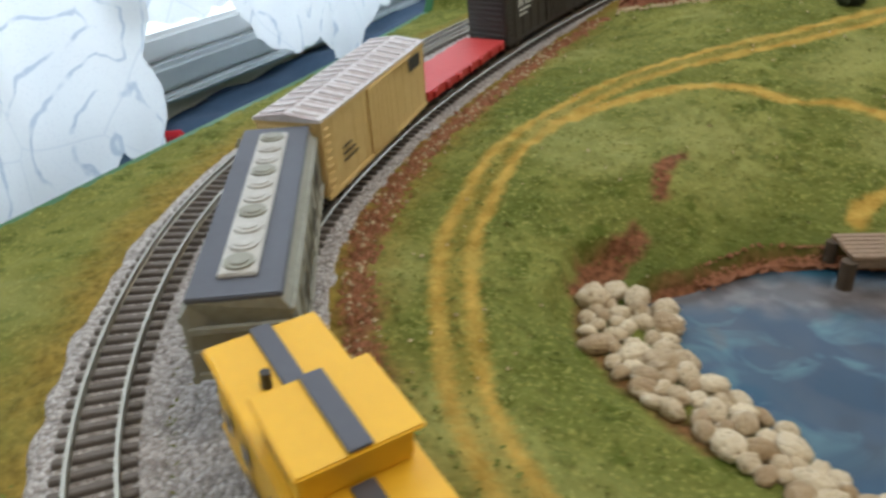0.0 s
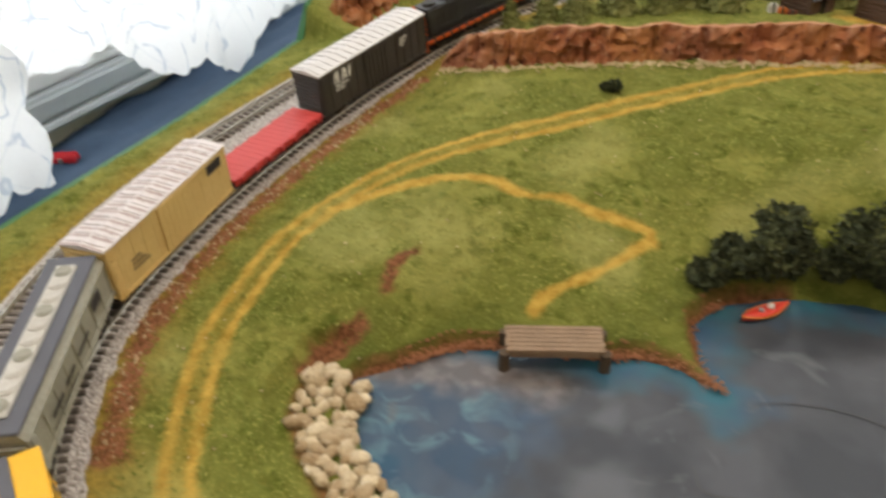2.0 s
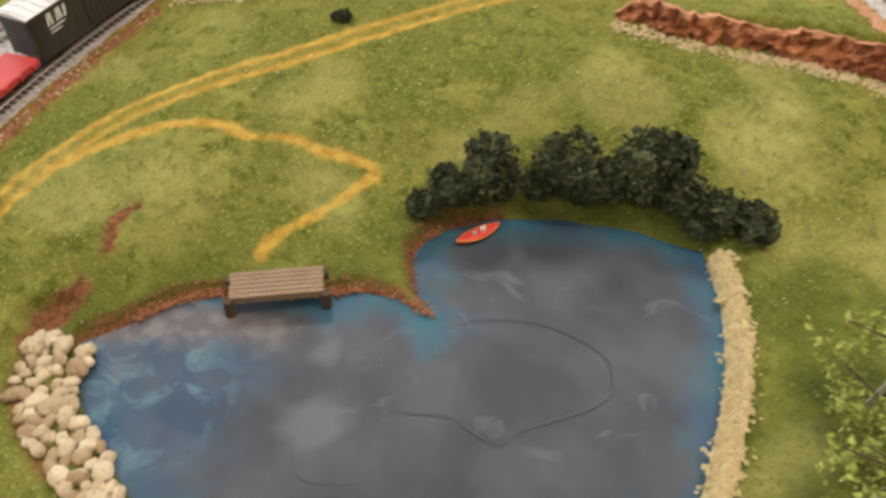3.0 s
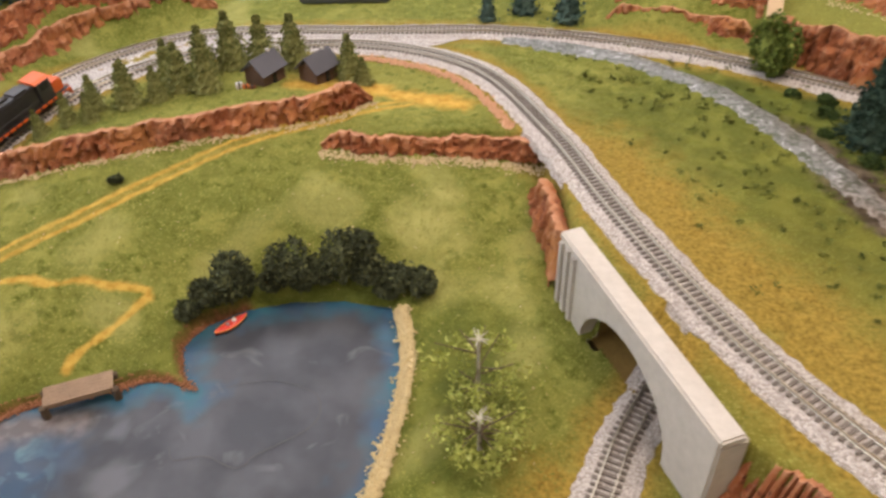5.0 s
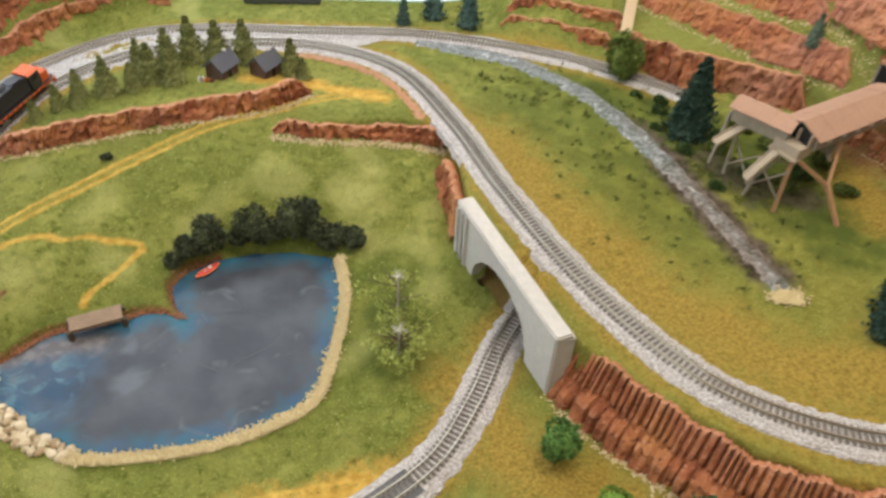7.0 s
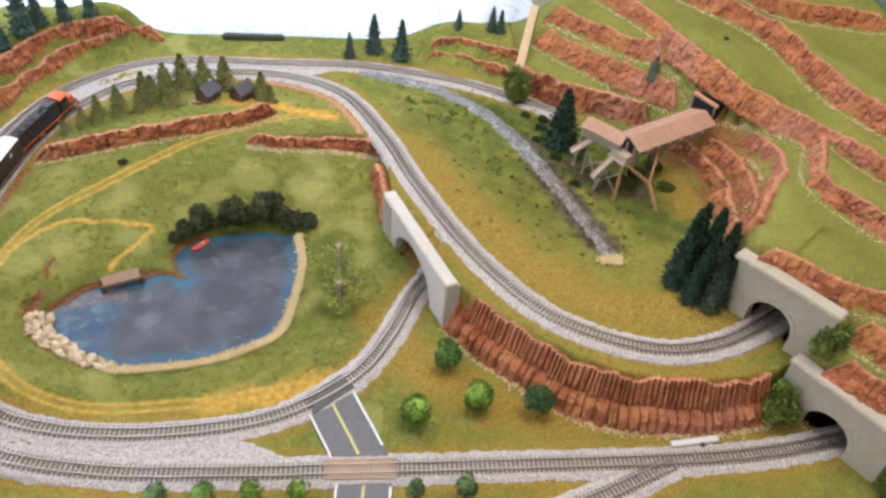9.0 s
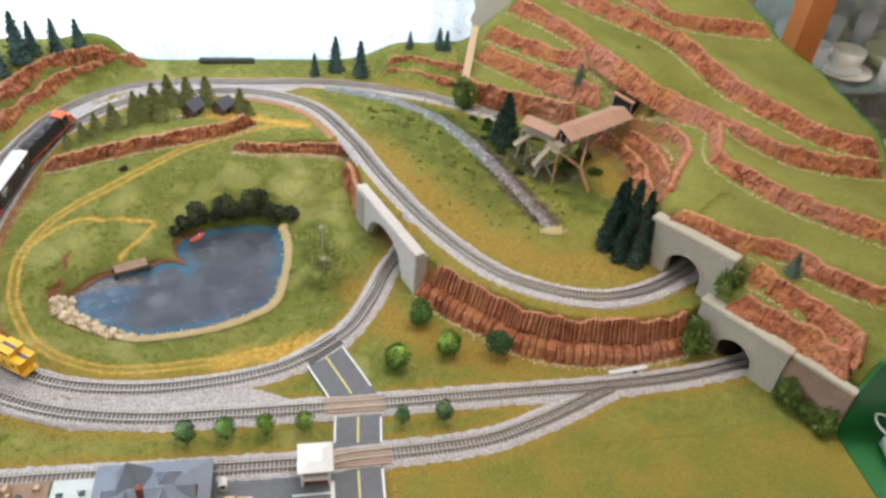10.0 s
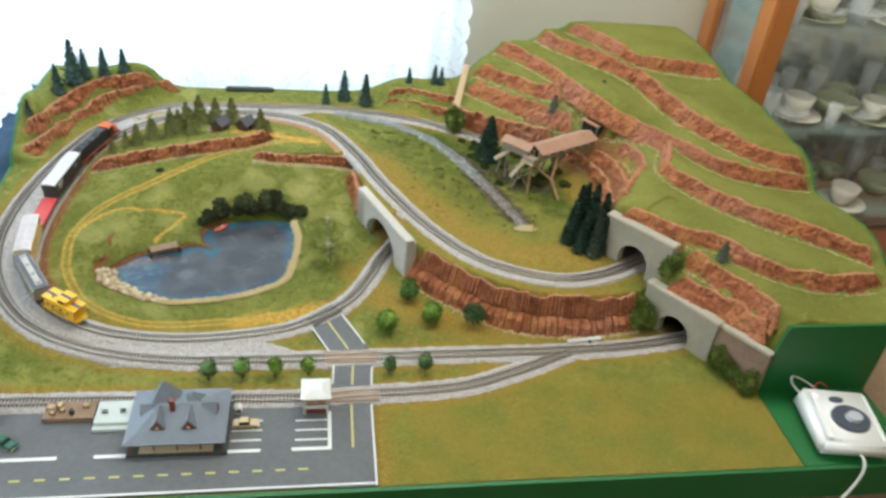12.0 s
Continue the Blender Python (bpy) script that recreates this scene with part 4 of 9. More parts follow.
def lace_material():
    m = bpy.data.materials.new("white_lace")
    m.use_nodes = True
    nt = m.node_tree
    b = nt.nodes["Principled BSDF"]
    b.inputs["Roughness"].default_value = 0.9
    tc = nt.nodes.new("ShaderNodeTexCoord")
    w = node(nt, "ShaderNodeTexVoronoi", Scale=16.0)
    w.feature = "DISTANCE_TO_EDGE"
    nt.links.new(tc.outputs["Object"], w.inputs["Vector"])
    n = node(nt, "ShaderNodeTexNoise", Scale=45.0)
    nt.links.new(tc.outputs["Object"], n.inputs["Vector"])
    petals = node(nt, "ShaderNodeTexVoronoi", Scale=13.0, Randomness=0.6)
    nt.links.new(tc.outputs["Object"], petals.inputs["Vector"])
    bend = node(nt, "ShaderNodeMath")
    bend.operation = "MULTIPLY_ADD"
    bend.inputs[1].default_value = 0.25
    nt.links.new(n.outputs["Fac"], bend.inputs[0])
    nt.links.new(petals.outputs["Distance"], bend.inputs[2])
    ring = node(nt, "ShaderNodeMath")
    ring.operation = "PINGPONG"
    ring.inputs[1].default_value = 0.085
    nt.links.new(bend.outputs[0], ring.inputs[0])
    gap = node(nt, "ShaderNodeTexNoise", Scale=70.0)
    nt.links.new(tc.outputs["Object"], gap.inputs["Vector"])
    motif = node(nt, "ShaderNodeMath")
    motif.operation = "MULTIPLY"
    nt.links.new(ranged(nt, ring.outputs[0], 0.014, 0.006), motif.inputs[0])
    nt.links.new(ranged(nt, gap.outputs["Fac"], 0.42, 0.54), motif.inputs[1])
    v2 = node(nt, "ShaderNodeTexVoronoi", Scale=700.0)
    nt.links.new(tc.outputs["Object"], v2.inputs["Vector"])
    c = mixed(nt, ranged(nt, w.outputs["Distance"], 0.008, 0.003), (0.78, 0.81, 0.84), (0.69, 0.73, 0.78))
    c = mixed(nt, motif.outputs[0], c, (0.50, 0.57, 0.66))
    c = mixed(nt, ranged(nt, v2.outputs["Distance"], 0.30, 0.15), c, (0.70, 0.73, 0.78))
    nt.links.new(c, b.inputs["Base Color"])
    tr = node(nt, "ShaderNodeBsdfTranslucent")
    nt.links.new(c, tr.inputs["Color"])
    mx = node(nt, "ShaderNodeMixShader", Fac=0.55)
    nt.links.new(b.outputs[0], mx.inputs[1])
    nt.links.new(tr.outputs[0], mx.inputs[2])
    nt.links.new(mx.outputs[0], nt.nodes["Material Output"].inputs[0])
    return m


LACE = lace_material()


def curtain(name, start, along, width, top, bottoms, fold=0.012, waves=9.0, label=""):
    """A hanging lace curtain with folds, a scalloped hem and scalloped side edges; bottoms gives the hem's height along it."""
    nu, nv = 160, 150
    ax, ay = along
    verts, faces = [], []
    for i in range(nu + 1):
        u = i / nu
        k = u * (len(bottoms) - 1)
        j = min(int(k), len(bottoms) - 2)
        low = bottoms[j] + (bottoms[j + 1] - bottoms[j]) * (k - j)
        low -= 0.012 * abs(math.sin(u * width / 0.075 * math.pi)) + 0.003 * abs(math.sin(u * width / 0.015 * math.pi))
        for v in range(nv + 1):
            t = v / nv
            f = fold * (math.sin(u * waves * math.tau) + 0.5 * math.sin(u * waves * 2.3 * math.tau + 2)) * (0.5 + 0.5 * t)
            z = low + (top - low) * t
            edge = (0.010 * abs(math.sin(z / 0.042 * math.pi + 0.6)) + 0.002 * abs(math.sin(z / 0.011 * math.pi))) * (max(0.0, u - 0.85) - max(0.0, 0.15 - u)) / 0.15
            verts.append((start[0] + ax * (u * width + edge) - ay * f, start[1] + ay * (u * width + edge) + ax * f, z))
    for i in range(nu):
        for v in range(nv):
            a = i * (nv + 1) + v
            faces.append((a, a + nv + 1, a + nv + 2, a + 1))
    ob = put(name, verts, faces, LACE, None, "", True)
    return tagged(ob, label, "curtain")


curtain("lace_curtain", (-0.60, 0.05), (0, 1), 0.40, 1.2, [-0.02, -0.018, -0.016, -0.015, 0.0], 0.010, 5, "white lace curtain with scalloped hem hanging at the window")
curtain("lace_curtain", (-0.605, 0.45), (0, 1), 0.50, 1.2, [0.062, 0.055, 0.02, 0.0, 0.03, 0.03, 0.025, 0.02, 0.03], 0.008, 6, "white lace curtain with scalloped hem gathered above the sill")
curtain("lace_curtain", (-0.66, 1.03), (1, 0), 0.90, 1.2, [-0.10, -0.09, -0.09, -0.10], 0.010, 9, "white lace curtain hanging behind the layout")


def window(name, fixed, lo, hi, vertical):
    """A window frame and sill in a wall's opening."""
    thing = empty(name, Matrix(), "grey-white painted window frame with mullions", "window", "", "structure")
    z0, z1, t = (0.0 if vertical else -0.02), 1.25, 0.035

    def bar(kind, a0, a1, b0, b1):
        d = (fixed - 0.07, fixed - 0.03, a0, a1, b0, b1) if vertical else (a0, a1, fixed + 0.03, fixed + 0.07, b0, b1)
        boxed(kind, SILL_PAINT, thing, d, 0.003)

    bar("window_frame", lo, hi, z1 - t, z1)
    bar("window_frame", lo, hi, z0, z0 + t)
    for k in range(3):
        a = lo + (hi - lo - t) * k / 2
        bar("window_frame", a, a + t, z0 + t, z1 - t)
    return thing


window("window_1", WX, -0.4, NY, True)
window("window_2", NY, WX, 0.24, False)
slab("wall_west_ledge", (WX, -0.664, -0.4, NY, FLOOR_Z, -0.014), WALL, "plain cream wall stepping out below the sill")
# Light on the sill's top is painted in as a whiter paint.
SILL_LIT = mat("lit_sill_paint", (0.84, 0.85, 0.84), 0.4, 0, (0.76, 0.77, 0.77), 15, 0.6, 0.1, 100)
# Dark colour painted for the shade in the gap behind the ledge.
SILL_GAP_SHADE = mat("dark_sill_gap_shade", (0.10, 0.13, 0.17), 0.6, 0, (0.06, 0.08, 0.11), 40)
sill = empty("window_sill", Matrix(), "window sill with its lit top painted whiter than the stepped apron", "window sill", "", "structure")
boxed("ledge", SILL_LIT, sill, (-0.735, -0.666, -0.3, 1.1, 0.010, 0.026), 0.003, "ledge painted whiter for the light on its top")
boxed("gap_shade", SILL_GAP_SHADE, sill, (-0.80, -0.7355, -0.3, 1.1, 0.004, 0.018), 0.001, "dark strip for the shaded gap behind the ledge")
boxed("apron", SILL_PAINT, sill, (-0.735, -0.659, -0.3, 1.1, -0.0075, 0.0095), 0.003)
boxed("moulding", SILL_PAINT, sill, (-0.735, -0.653, -0.3, 1.1, -0.012, -0.0078), 0.0015)

# table and cloth under the layout
table = empty("table", Matrix(), "table under the layout draped to the floor", "table")
boxed("tabletop", WOOD_OLD, table, (-0.655, 0.80, -0.02, 1.0, -0.085, -0.062), 0.003)
for lx in (-0.6, 0.72):
    for ly in (0.05, 0.92):
        boxed("leg", WOOD_OLD, table, (lx - 0.03, lx + 0.03, ly - 0.03, ly + 0.03, FLOOR_Z, -0.085), 0.002)


def cloth():
    verts, faces = [], []
    nx, ny = 40, 120
    for i in range(nx + 1):
        for j in range(ny + 1):
            x, y = -0.661 + 0.122 * i / nx, -0.15 + 1.2 * j / ny
            heap = float(np.interp(y, [0.25, 0.47, 0.65, 0.9], [0.0, 0.006, 0.019, 0.022])) * (1 - i / nx) ** 0.7
            verts.append((x, y, -0.032 + heap + 0.008 * noise.noise((x * 14, y * 7, 4)) + 0.004 * noise.noise((x * 60, y * 30, 1))))
    for i in range(nx):
        for j in range(ny):
            a = i * (ny + 1) + j
            faces.append((a, a + ny + 1, a + ny + 2, a + 1))
    ob = put("table_cloth", verts, faces, NAVY, None, "", True)
    return tagged(ob, "dark navy blue cloth spread over the table", "cloth")


cloth()

# ---- fascia boards of the layout ----
def fascia(name, pts, label, low=-0.06):
    """A painted board whose top follows the ground's edge."""
    verts, faces = [], []
    n = len(pts)
    for i, (x, y, z) in enumerate(pts):
        d = Vector(pts[min(i + 1, n - 1)][:2]) - Vector(pts[max(i - 1, 0)][:2])
        s = Vector((d.y, -d.x)).normalized() * 0.005
        verts += [(x, y, low), (x, y, z), (x + s.x, y + s.y, z), (x + s.x, y + s.y, low)]
    for i in range(n - 1):
        for k in range(4):
            faces.append((i * 4 + k, i * 4 + (k + 1) % 4, i * 4 + 4 + (k + 1) % 4, i * 4 + 4 + k))
    faces += [(3, 2, 1, 0), tuple(4 * (n - 1) + k for k in range(4))]
    return tagged(put(name, verts, faces, GREEN_PAINT), label, "board", "", "structure")


xs = np.linspace(LEFT, 0.638, 50)
fascia("fascia_front", [(x, -0.001, 0.0) for x in xs], "dark green painted front board", -0.05)
ys = np.linspace(0.0, BACK, 70)
fascia("fascia_left", [(LEFT, y, ground_at(LEFT, y) - 0.001) for y in ys[::-1]], "dark green painted side board")
fascia("fascia_back", [(x, BACK, ground_at(x, BACK) - 0.001) for x in np.linspace(LEFT, 0.632, 90)[::-1]], "dark green painted back board")
ys = np.linspace(0.126, BACK, 70)
fascia("fascia_right", [(float(right_edge(np.array(y))), y, ground_at(float(right_edge(np.array(y))) - 0.001, y) - 0.001) for y in ys], "dark green painted side board")
fascia("fascia_corner", [(0.491, 0.123, 0.064), (0.497, 0.123, 0.105), (0.60, 0.123, 0.106), (0.639, 0.123, 0.105)], "bright green painted end board beside the controller")
boxed("controller_shelf", GREEN_PAINT, None, (0.489, 0.638, 0.0, 0.122, -0.008, -0.001), 0.001)
tagged(bpy.data.objects["controller_shelf"], "dark green painted shelf at the layout's corner", "shelf", "", "structure")


# ---- track ----
GAUGE = 0.009


def sweep(line, side, profile):
    verts, faces = [], []
    w = len(profile)
    for p, s in zip(line, side):
        for a, b in profile:
            verts.append((p.x + s.x * a, p.y + s.y * a, p.z + b))
    for i in range(len(line) - 1):
        for k in range(w):
            faces.append((i * w + k, i * w + (k + 1) % w, (i + 1) * w + (k + 1) % w, (i + 1) * w + k))
    return verts, faces


def tie_mesh():
    bm = box(bmesh.new(), -0.00095, 0.00095, -0.0078, 0.0078, 0, 0.0014, 0.0002)
    me = bpy.data.meshes.new("sleeper")
    bm.to_mesh(me)
    bm.free()
    me.materials.append(SLEEPER)
    return me


TIE = tie_mesh()


def railway(name, pts, label, pieces):
    """Ballast, two rails and sleepers along a line; the sleepers in the stretch named by pieces are parts of their own."""
    thing = empty(name, Matrix(), label, "railway track")
    line = curve_points(pts, 0.006)
    side = sides(line)
    n = len(line)
    verts, faces = [], []
    shape = [(-0.0190, -0.004), (-0.0160, 0.0004), (-0.0115, 0.0018), (-0.006, 0.0020), (0, 0.0020), (0.006, 0.0020), (0.0115, 0.0018), (0.0160, 0.0004), (0.0190, -0.004)]
    fine = curve_points(pts, 0.002)
    fside = sides(fine)
    w = len(shape)
    for i, (p, s) in enumerate(zip(fine, fside)):
        for k, (a, b) in enumerate(shape):
            edge = abs(a) > 0.0125
            j = 0.0022 * noise.noise((p.x * 130, p.y * 130, k * 3.1)) if edge else 0
            if edge and a > 0 and pts is TRACK_OUTER and p.x < -0.2:
                j -= 0.0030 * min(1.0, (-p.x - 0.2) / 0.1)
            if edge and a < 0 and pts is TRACK_INNER and p.x < 0.0 and p.z < 0.046:
                j -= 0.0034 * min(1.0, max(0.0, (-p.x - 0.05) / 0.05))
            wide = a + math.copysign(1.0, a) * j if edge else a
            verts.append((p.x + s.x * wide, p.y + s.y * wide, p.z + b + 0.0003 * noise.noise((p.x * 900, p.y * 900, k * 7.0))))
    for i in range(len(fine) - 1):
        for k in range(w - 1):
            a = i * w + k
            faces.append((a, a + 1, a + w + 1, a + w))
    put("ballast", verts, faces, BALLAST, thing, "pale grey crushed stone ballast")
    for sgn in (-1, 1):
        prof = [(sgn * GAUGE / 2 + a, 0.0031 + b) for a, b in ((-0.0005, 0), (0.0005, 0), (0.0002, 0.0004), (0.0002, 0.0011), (0.00036, 0.0013), (0.00036, 0.0019), (-0.00036, 0.0019), (-0.00036, 0.0013), (-0.0002, 0.0011), (-0.0002, 0.0004))]
        v, f = sweep(line, side, prof)
        put("rail", v, f, RAIL, thing, "bare metal rail")
    ties = curve_points(pts, 0.0042)
    tside = sides(ties)
    rest_v, rest_f = [], []
    base_v = [Vector(v.co) for v in TIE.vertices]
    base_f = [tuple(p.vertices) for p in TIE.polygons]
    count = 0
    for p, s in zip(ties, tside):
        m = Matrix.Translation((p.x, p.y, p.z + 0.0018)) @ Matrix.Rotation(math.atan2(-s.x, s.y), 4, "Z")
        if count < 300 and pieces(p):
            ob = new("sleeper", TIE)
            ob.parent = thing
            ob.matrix_basis = m
            count += 1
        else:
            o = len(rest_v)
            rest_v += [m @ v for v in base_v]
            rest_f += [tuple(o + i for i in f) for f in base_f]
    if rest_v:
        tagged(put("sleeper", rest_v, rest_f, SLEEPER, thing), "", "", "", "stuff")
    return thing, line


railway("railway_track", TRACK_OUTER, "outer loop of N gauge track with brown sleepers in grey ballast", lambda p: p.x < -0.30)
railway("railway_track", TRACK_INNER, "inner loop of N gauge track climbing round the pond", lambda p: p.x < -0.38 or (p.x > -0.1 and p.z < 0.01) or (p.z > 0.045 and 0.0 < p.x < 0.2))
railway("railway_track", TRACK_SIDE, "straight siding of N gauge track behind the depot", lambda p: p.x > -0.2)


# ---- stone bridge, tunnel portals and walls ----
def arch_wall(name, a, b, z0, z1, thick, half, spring, label, cap=0.004, centre=0.5, ring=True, slope=0.0, rise=None, cast=PLASTER, over=0.0025):
    """A wall from a to b with an arched opening; the open face looks to the right of a->b."""
    thing = empty(name, Matrix(), label, "masonry")
    along = (b - a)
    length = Vector((along.x, along.y)).length
    ux, uy = along.x / length, along.y / length
    m = Matrix(((ux, -uy, 0, a.x), (uy, ux, 0, a.y), (0, 0, 1, 0), (0, 0, 0, 1)))
    c = length * centre
    rise = rise or half
    arc = [(c - half, z0 - 0.003)] + [(c - half * math.cos(k * math.pi / 14), z0 + spring + rise * math.sin(k * math.pi / 14)) for k in range(15)] + [(c + half, z0 - 0.003)]
    outer = [(0, z0 - 0.003), (0, z1), (length, z1 - slope), (length, z0 - 0.003)]
    bm = bmesh.new()
    loop = outer[:2] + outer[2:] + arc[::-1]
    front = [bm.verts.new((u, -thick / 2, z)) for u, z in loop]
    back = [bm.verts.new((u, thick / 2, z)) for u, z in loop]
    bm.faces.new(front)
    bm.faces.new(back[::-1])
    n = len(loop)
    for i in range(n):
        bm.faces.new((front[i], back[i], back[(i + 1) % n], front[(i + 1) % n]))
    bmesh.ops.recalc_face_normals(bm, faces=bm.faces)
    bmesh.ops.triangulate(bm, faces=[f for f in bm.faces if len(f.verts) > 4])
    bmesh.ops.transform(bm, matrix=m, verts=bm.verts)
    part("wall", bm, cast, thing)
    tilt = math.atan2(slope, length)
    bm = box(bmesh.new(), -0.002, length + 0.002, -thick / 2 - over, thick / 2 + over, z1 - 0.0005, z1 + cap, 0.0012, m @ Matrix.Translation((0, 0, z1)) @ Matrix.Rotation(tilt, 4, "Y") @ Matrix.Translation((0, 0, -z1)))
    part("coping", bm, cast, thing, "pale plaster coping")
    if ring:
        bm = bmesh.new()
        pts = [(c - (half + r) * math.cos(k * math.pi / 16), z0 + spring + (half + r) * math.sin(k * math.pi / 16)) for r in (0, 0.004) for k in range(17)]
        for yy in (-thick / 2 - 0.0015, -thick / 2 + 0.001):
            for u, z in pts:
                bm.verts.new((u, yy, z))
        bm.verts.ensure_lookup_table()
        for k in range(16):
            f0, f1, g0, g1 = k, k + 1, 17 + k, 18 + k
            for quad in ((f0, f1, g1, g0), (34 + f0, 34 + g0, 34 + g1, 34 + f1), (g0, g1, 34 + g1, 34 + g0), (f0, 34 + f0, 34 + f1, f1)):
                bm.faces.new([bm.verts[q] for q in quad])
        bmesh.ops.transform(bm, matrix=m, verts=bm.verts)
        part("arch_ring", bm, cast, thing)
    return thing, m, length


br, brm, brl = arch_wall("stone_bridge", BRIDGE_A, BRIDGE_B, 0.0, 0.056, 0.013, 0.047, 0.004, "pale grey plaster arch bridge over the lower track", 0.005, 0.5, False, 0.0, 0.040, over=0.0006)
for u in (0.002, 0.010, 0.018):
    boxed("pilaster", PLASTER, br, (u - 0.002, u + 0.002, -0.0085, -0.0055, -0.002, 0.0555), 0.0006, "", brm)
boxed("abutment", PLASTER, br, (brl - 0.012, brl + 0.0015, -0.0062, 0.0105, -0.002, 0.0555), 0.001, "", brm)
arch_wall("tunnel_portal", *PORTAL_UP, 0.05, 0.113, 0.012, 0.023, 0.016, "grey cast tunnel portal set into the hill", 0.005, 0.5, True, cast=PORTAL_CAST)
p2, p2m, p2l = arch_wall("tunnel_portal", *PORTAL_LOW, 0.0, 0.060, 0.012, 0.023, 0.014, "grey cast tunnel portal with a long wing wall", 0.005, 0.5, True, cast=PORTAL_CAST)
along = (PORTAL_LOW[1] - PORTAL_LOW[0]).normalized()
wl = 0.072
boxed("wing_wall", WING_STONE, p2, (p2l + 0.0005, p2l + wl, -0.003, 0.004, -0.003, 0.059), 0.001, "darker weathered wing wall", p2m)
boxed("wing_coping", PORTAL_CAST, p2, (p2l + 0.0025, p2l + wl, -0.0055, 0.0065, 0.0595, 0.064), 0.001, "", p2m)
rock_strip("retaining_wall", [(x, y, 0.0) for x, y in RETAINING], 0.047, "tall ribbed red-brown rock retaining wall below the upper track", 0.40, 75, 0.004, 15, 0.0007, taper=False, ribs=True)


# ballast between the two loops where they run side by side
def infill():
    a, b = curve_points(TRACK_OUTER, 0.004), curve_points(TRACK_INNER, 0.004)
    bx, by = np.array([p.x for p in b]), np.array([p.y for p in b])
    verts, faces, last = [], [], None
    for p in a:
        if p.x > 0.0:
            last = None
            continue
        d = np.hypot(bx - p.x, by - p.y)
        j = int(d.argmin())
        if d[j] > 0.062 or d[j] < 0.015:
            last = None
            continue
        q = b[j]
        row = len(verts)
        for k in range(9):
            t = 0.22 + 0.56 * k / 8 * min(1.0, max(0.02, (0.062 - d[j]) / 0.014))
            m = p.lerp(q, t)
            verts.append((m.x, m.y, m.z + 0.0009 + 0.0006 * noise.noise((m.x * 300, m.y * 300, 3))))
        if last is not None:
            faces += [(last + k, last + k + 1, row + k + 1, row + k) for k in range(8)]
        last = row
    return tagged(put("ballast_strip", verts, faces, BALLAST), "pale grey ballast spread between the two loops of track", "ballast", "", "stuff")


infill()


# ---- the train ----
YELLOW_CAR = mat("faded_yellow_car_paint", (0.68, 0.51, 0.225), 0.55, 0, (0.54, 0.36, 0.13), 70, 0.7, 0.1, 200)
BLACK_CAR = mat("weathered_black_car_paint", (0.030, 0.028, 0.027), 0.55, 0, (0.055, 0.045, 0.038), 80, 0.7, 0.1, 200)
ROOF_GALV = mat("galvanised_roof_with_brown_wear", (0.74, 0.72, 0.73), 0.45, 0, (0.50, 0.44, 0.43), 110, 0.9, 0.1, 200)
ROOF_STREAK = mat("brown_streak_on_roof", (0.50, 0.42, 0.41), 0.6, 0, (0.31, 0.24, 0.22), 160, 0.9, 0.1, 200)
ROOF_GREY = mat("pale_grey_roof_paint", (0.66, 0.65, 0.64), 0.45, 0, (0.50, 0.48, 0.47), 110, 0.7, 0.1, 200)
RED_CAR = mat("bright_red_plastic", (0.55, 0.055, 0.050), 0.5, 0, (0.45, 0.040, 0.038), 60, 0.5, 0.1, 300)
HOPPER_GREY = mat("weathered_grey_green_car_paint", (0.36, 0.36, 0.30), 0.6, 0, (0.20, 0.19, 0.15), 80, 0.8, 0.1, 200)
HATCH_GREY = mat("weathered_pale_hatch_paint", (0.58, 0.57, 0.53), 0.55, 0, (0.38, 0.36, 0.32), 150, 0.9, 0.1, 200)
HOPPER_ROOF = mat("dark_grey_blue_roof_paint", (0.10, 0.105, 0.125), 0.55, 0, (0.07, 0.07, 0.085), 80, 0.6)
CABOOSE_YELLOW = mat("strong_yellow_paint", (0.80, 0.46, 0.015), 0.45, 0, (0.68, 0.37, 0.012), 80, 0.5)
LOCO_BLACK = mat("dark_grey_black_locomotive_paint", (0.032, 0.031, 0.033), 0.45, 0, (0.022, 0.021, 0.022), 70, 0.6)
LOCO_ORANGE = mat("bright_orange_paint", (0.62, 0.115, 0.020), 0.45, 0, (0.50, 0.085, 0.015), 90, 0.5)
UNDER = mat("black_underframe_plastic", (0.020, 0.018, 0.017), 0.6, 0, (0.035, 0.030, 0.026), 200, 0.7)
LETTER_WHITE = plain("white_marking_paint", (0.78, 0.78, 0.76), 0.6)
LETTER_BLACK = plain("black_marking_paint", (0.03, 0.028, 0.03), 0.6)
WHEEL = mat("dark_steel_wheel", (0.16, 0.14, 0.13), 0.4, 0.8, (0.08, 0.07, 0.06), 200)
GLASS_DARK = plain("dark_cab_glass", (0.02, 0.022, 0.025), 0.08)


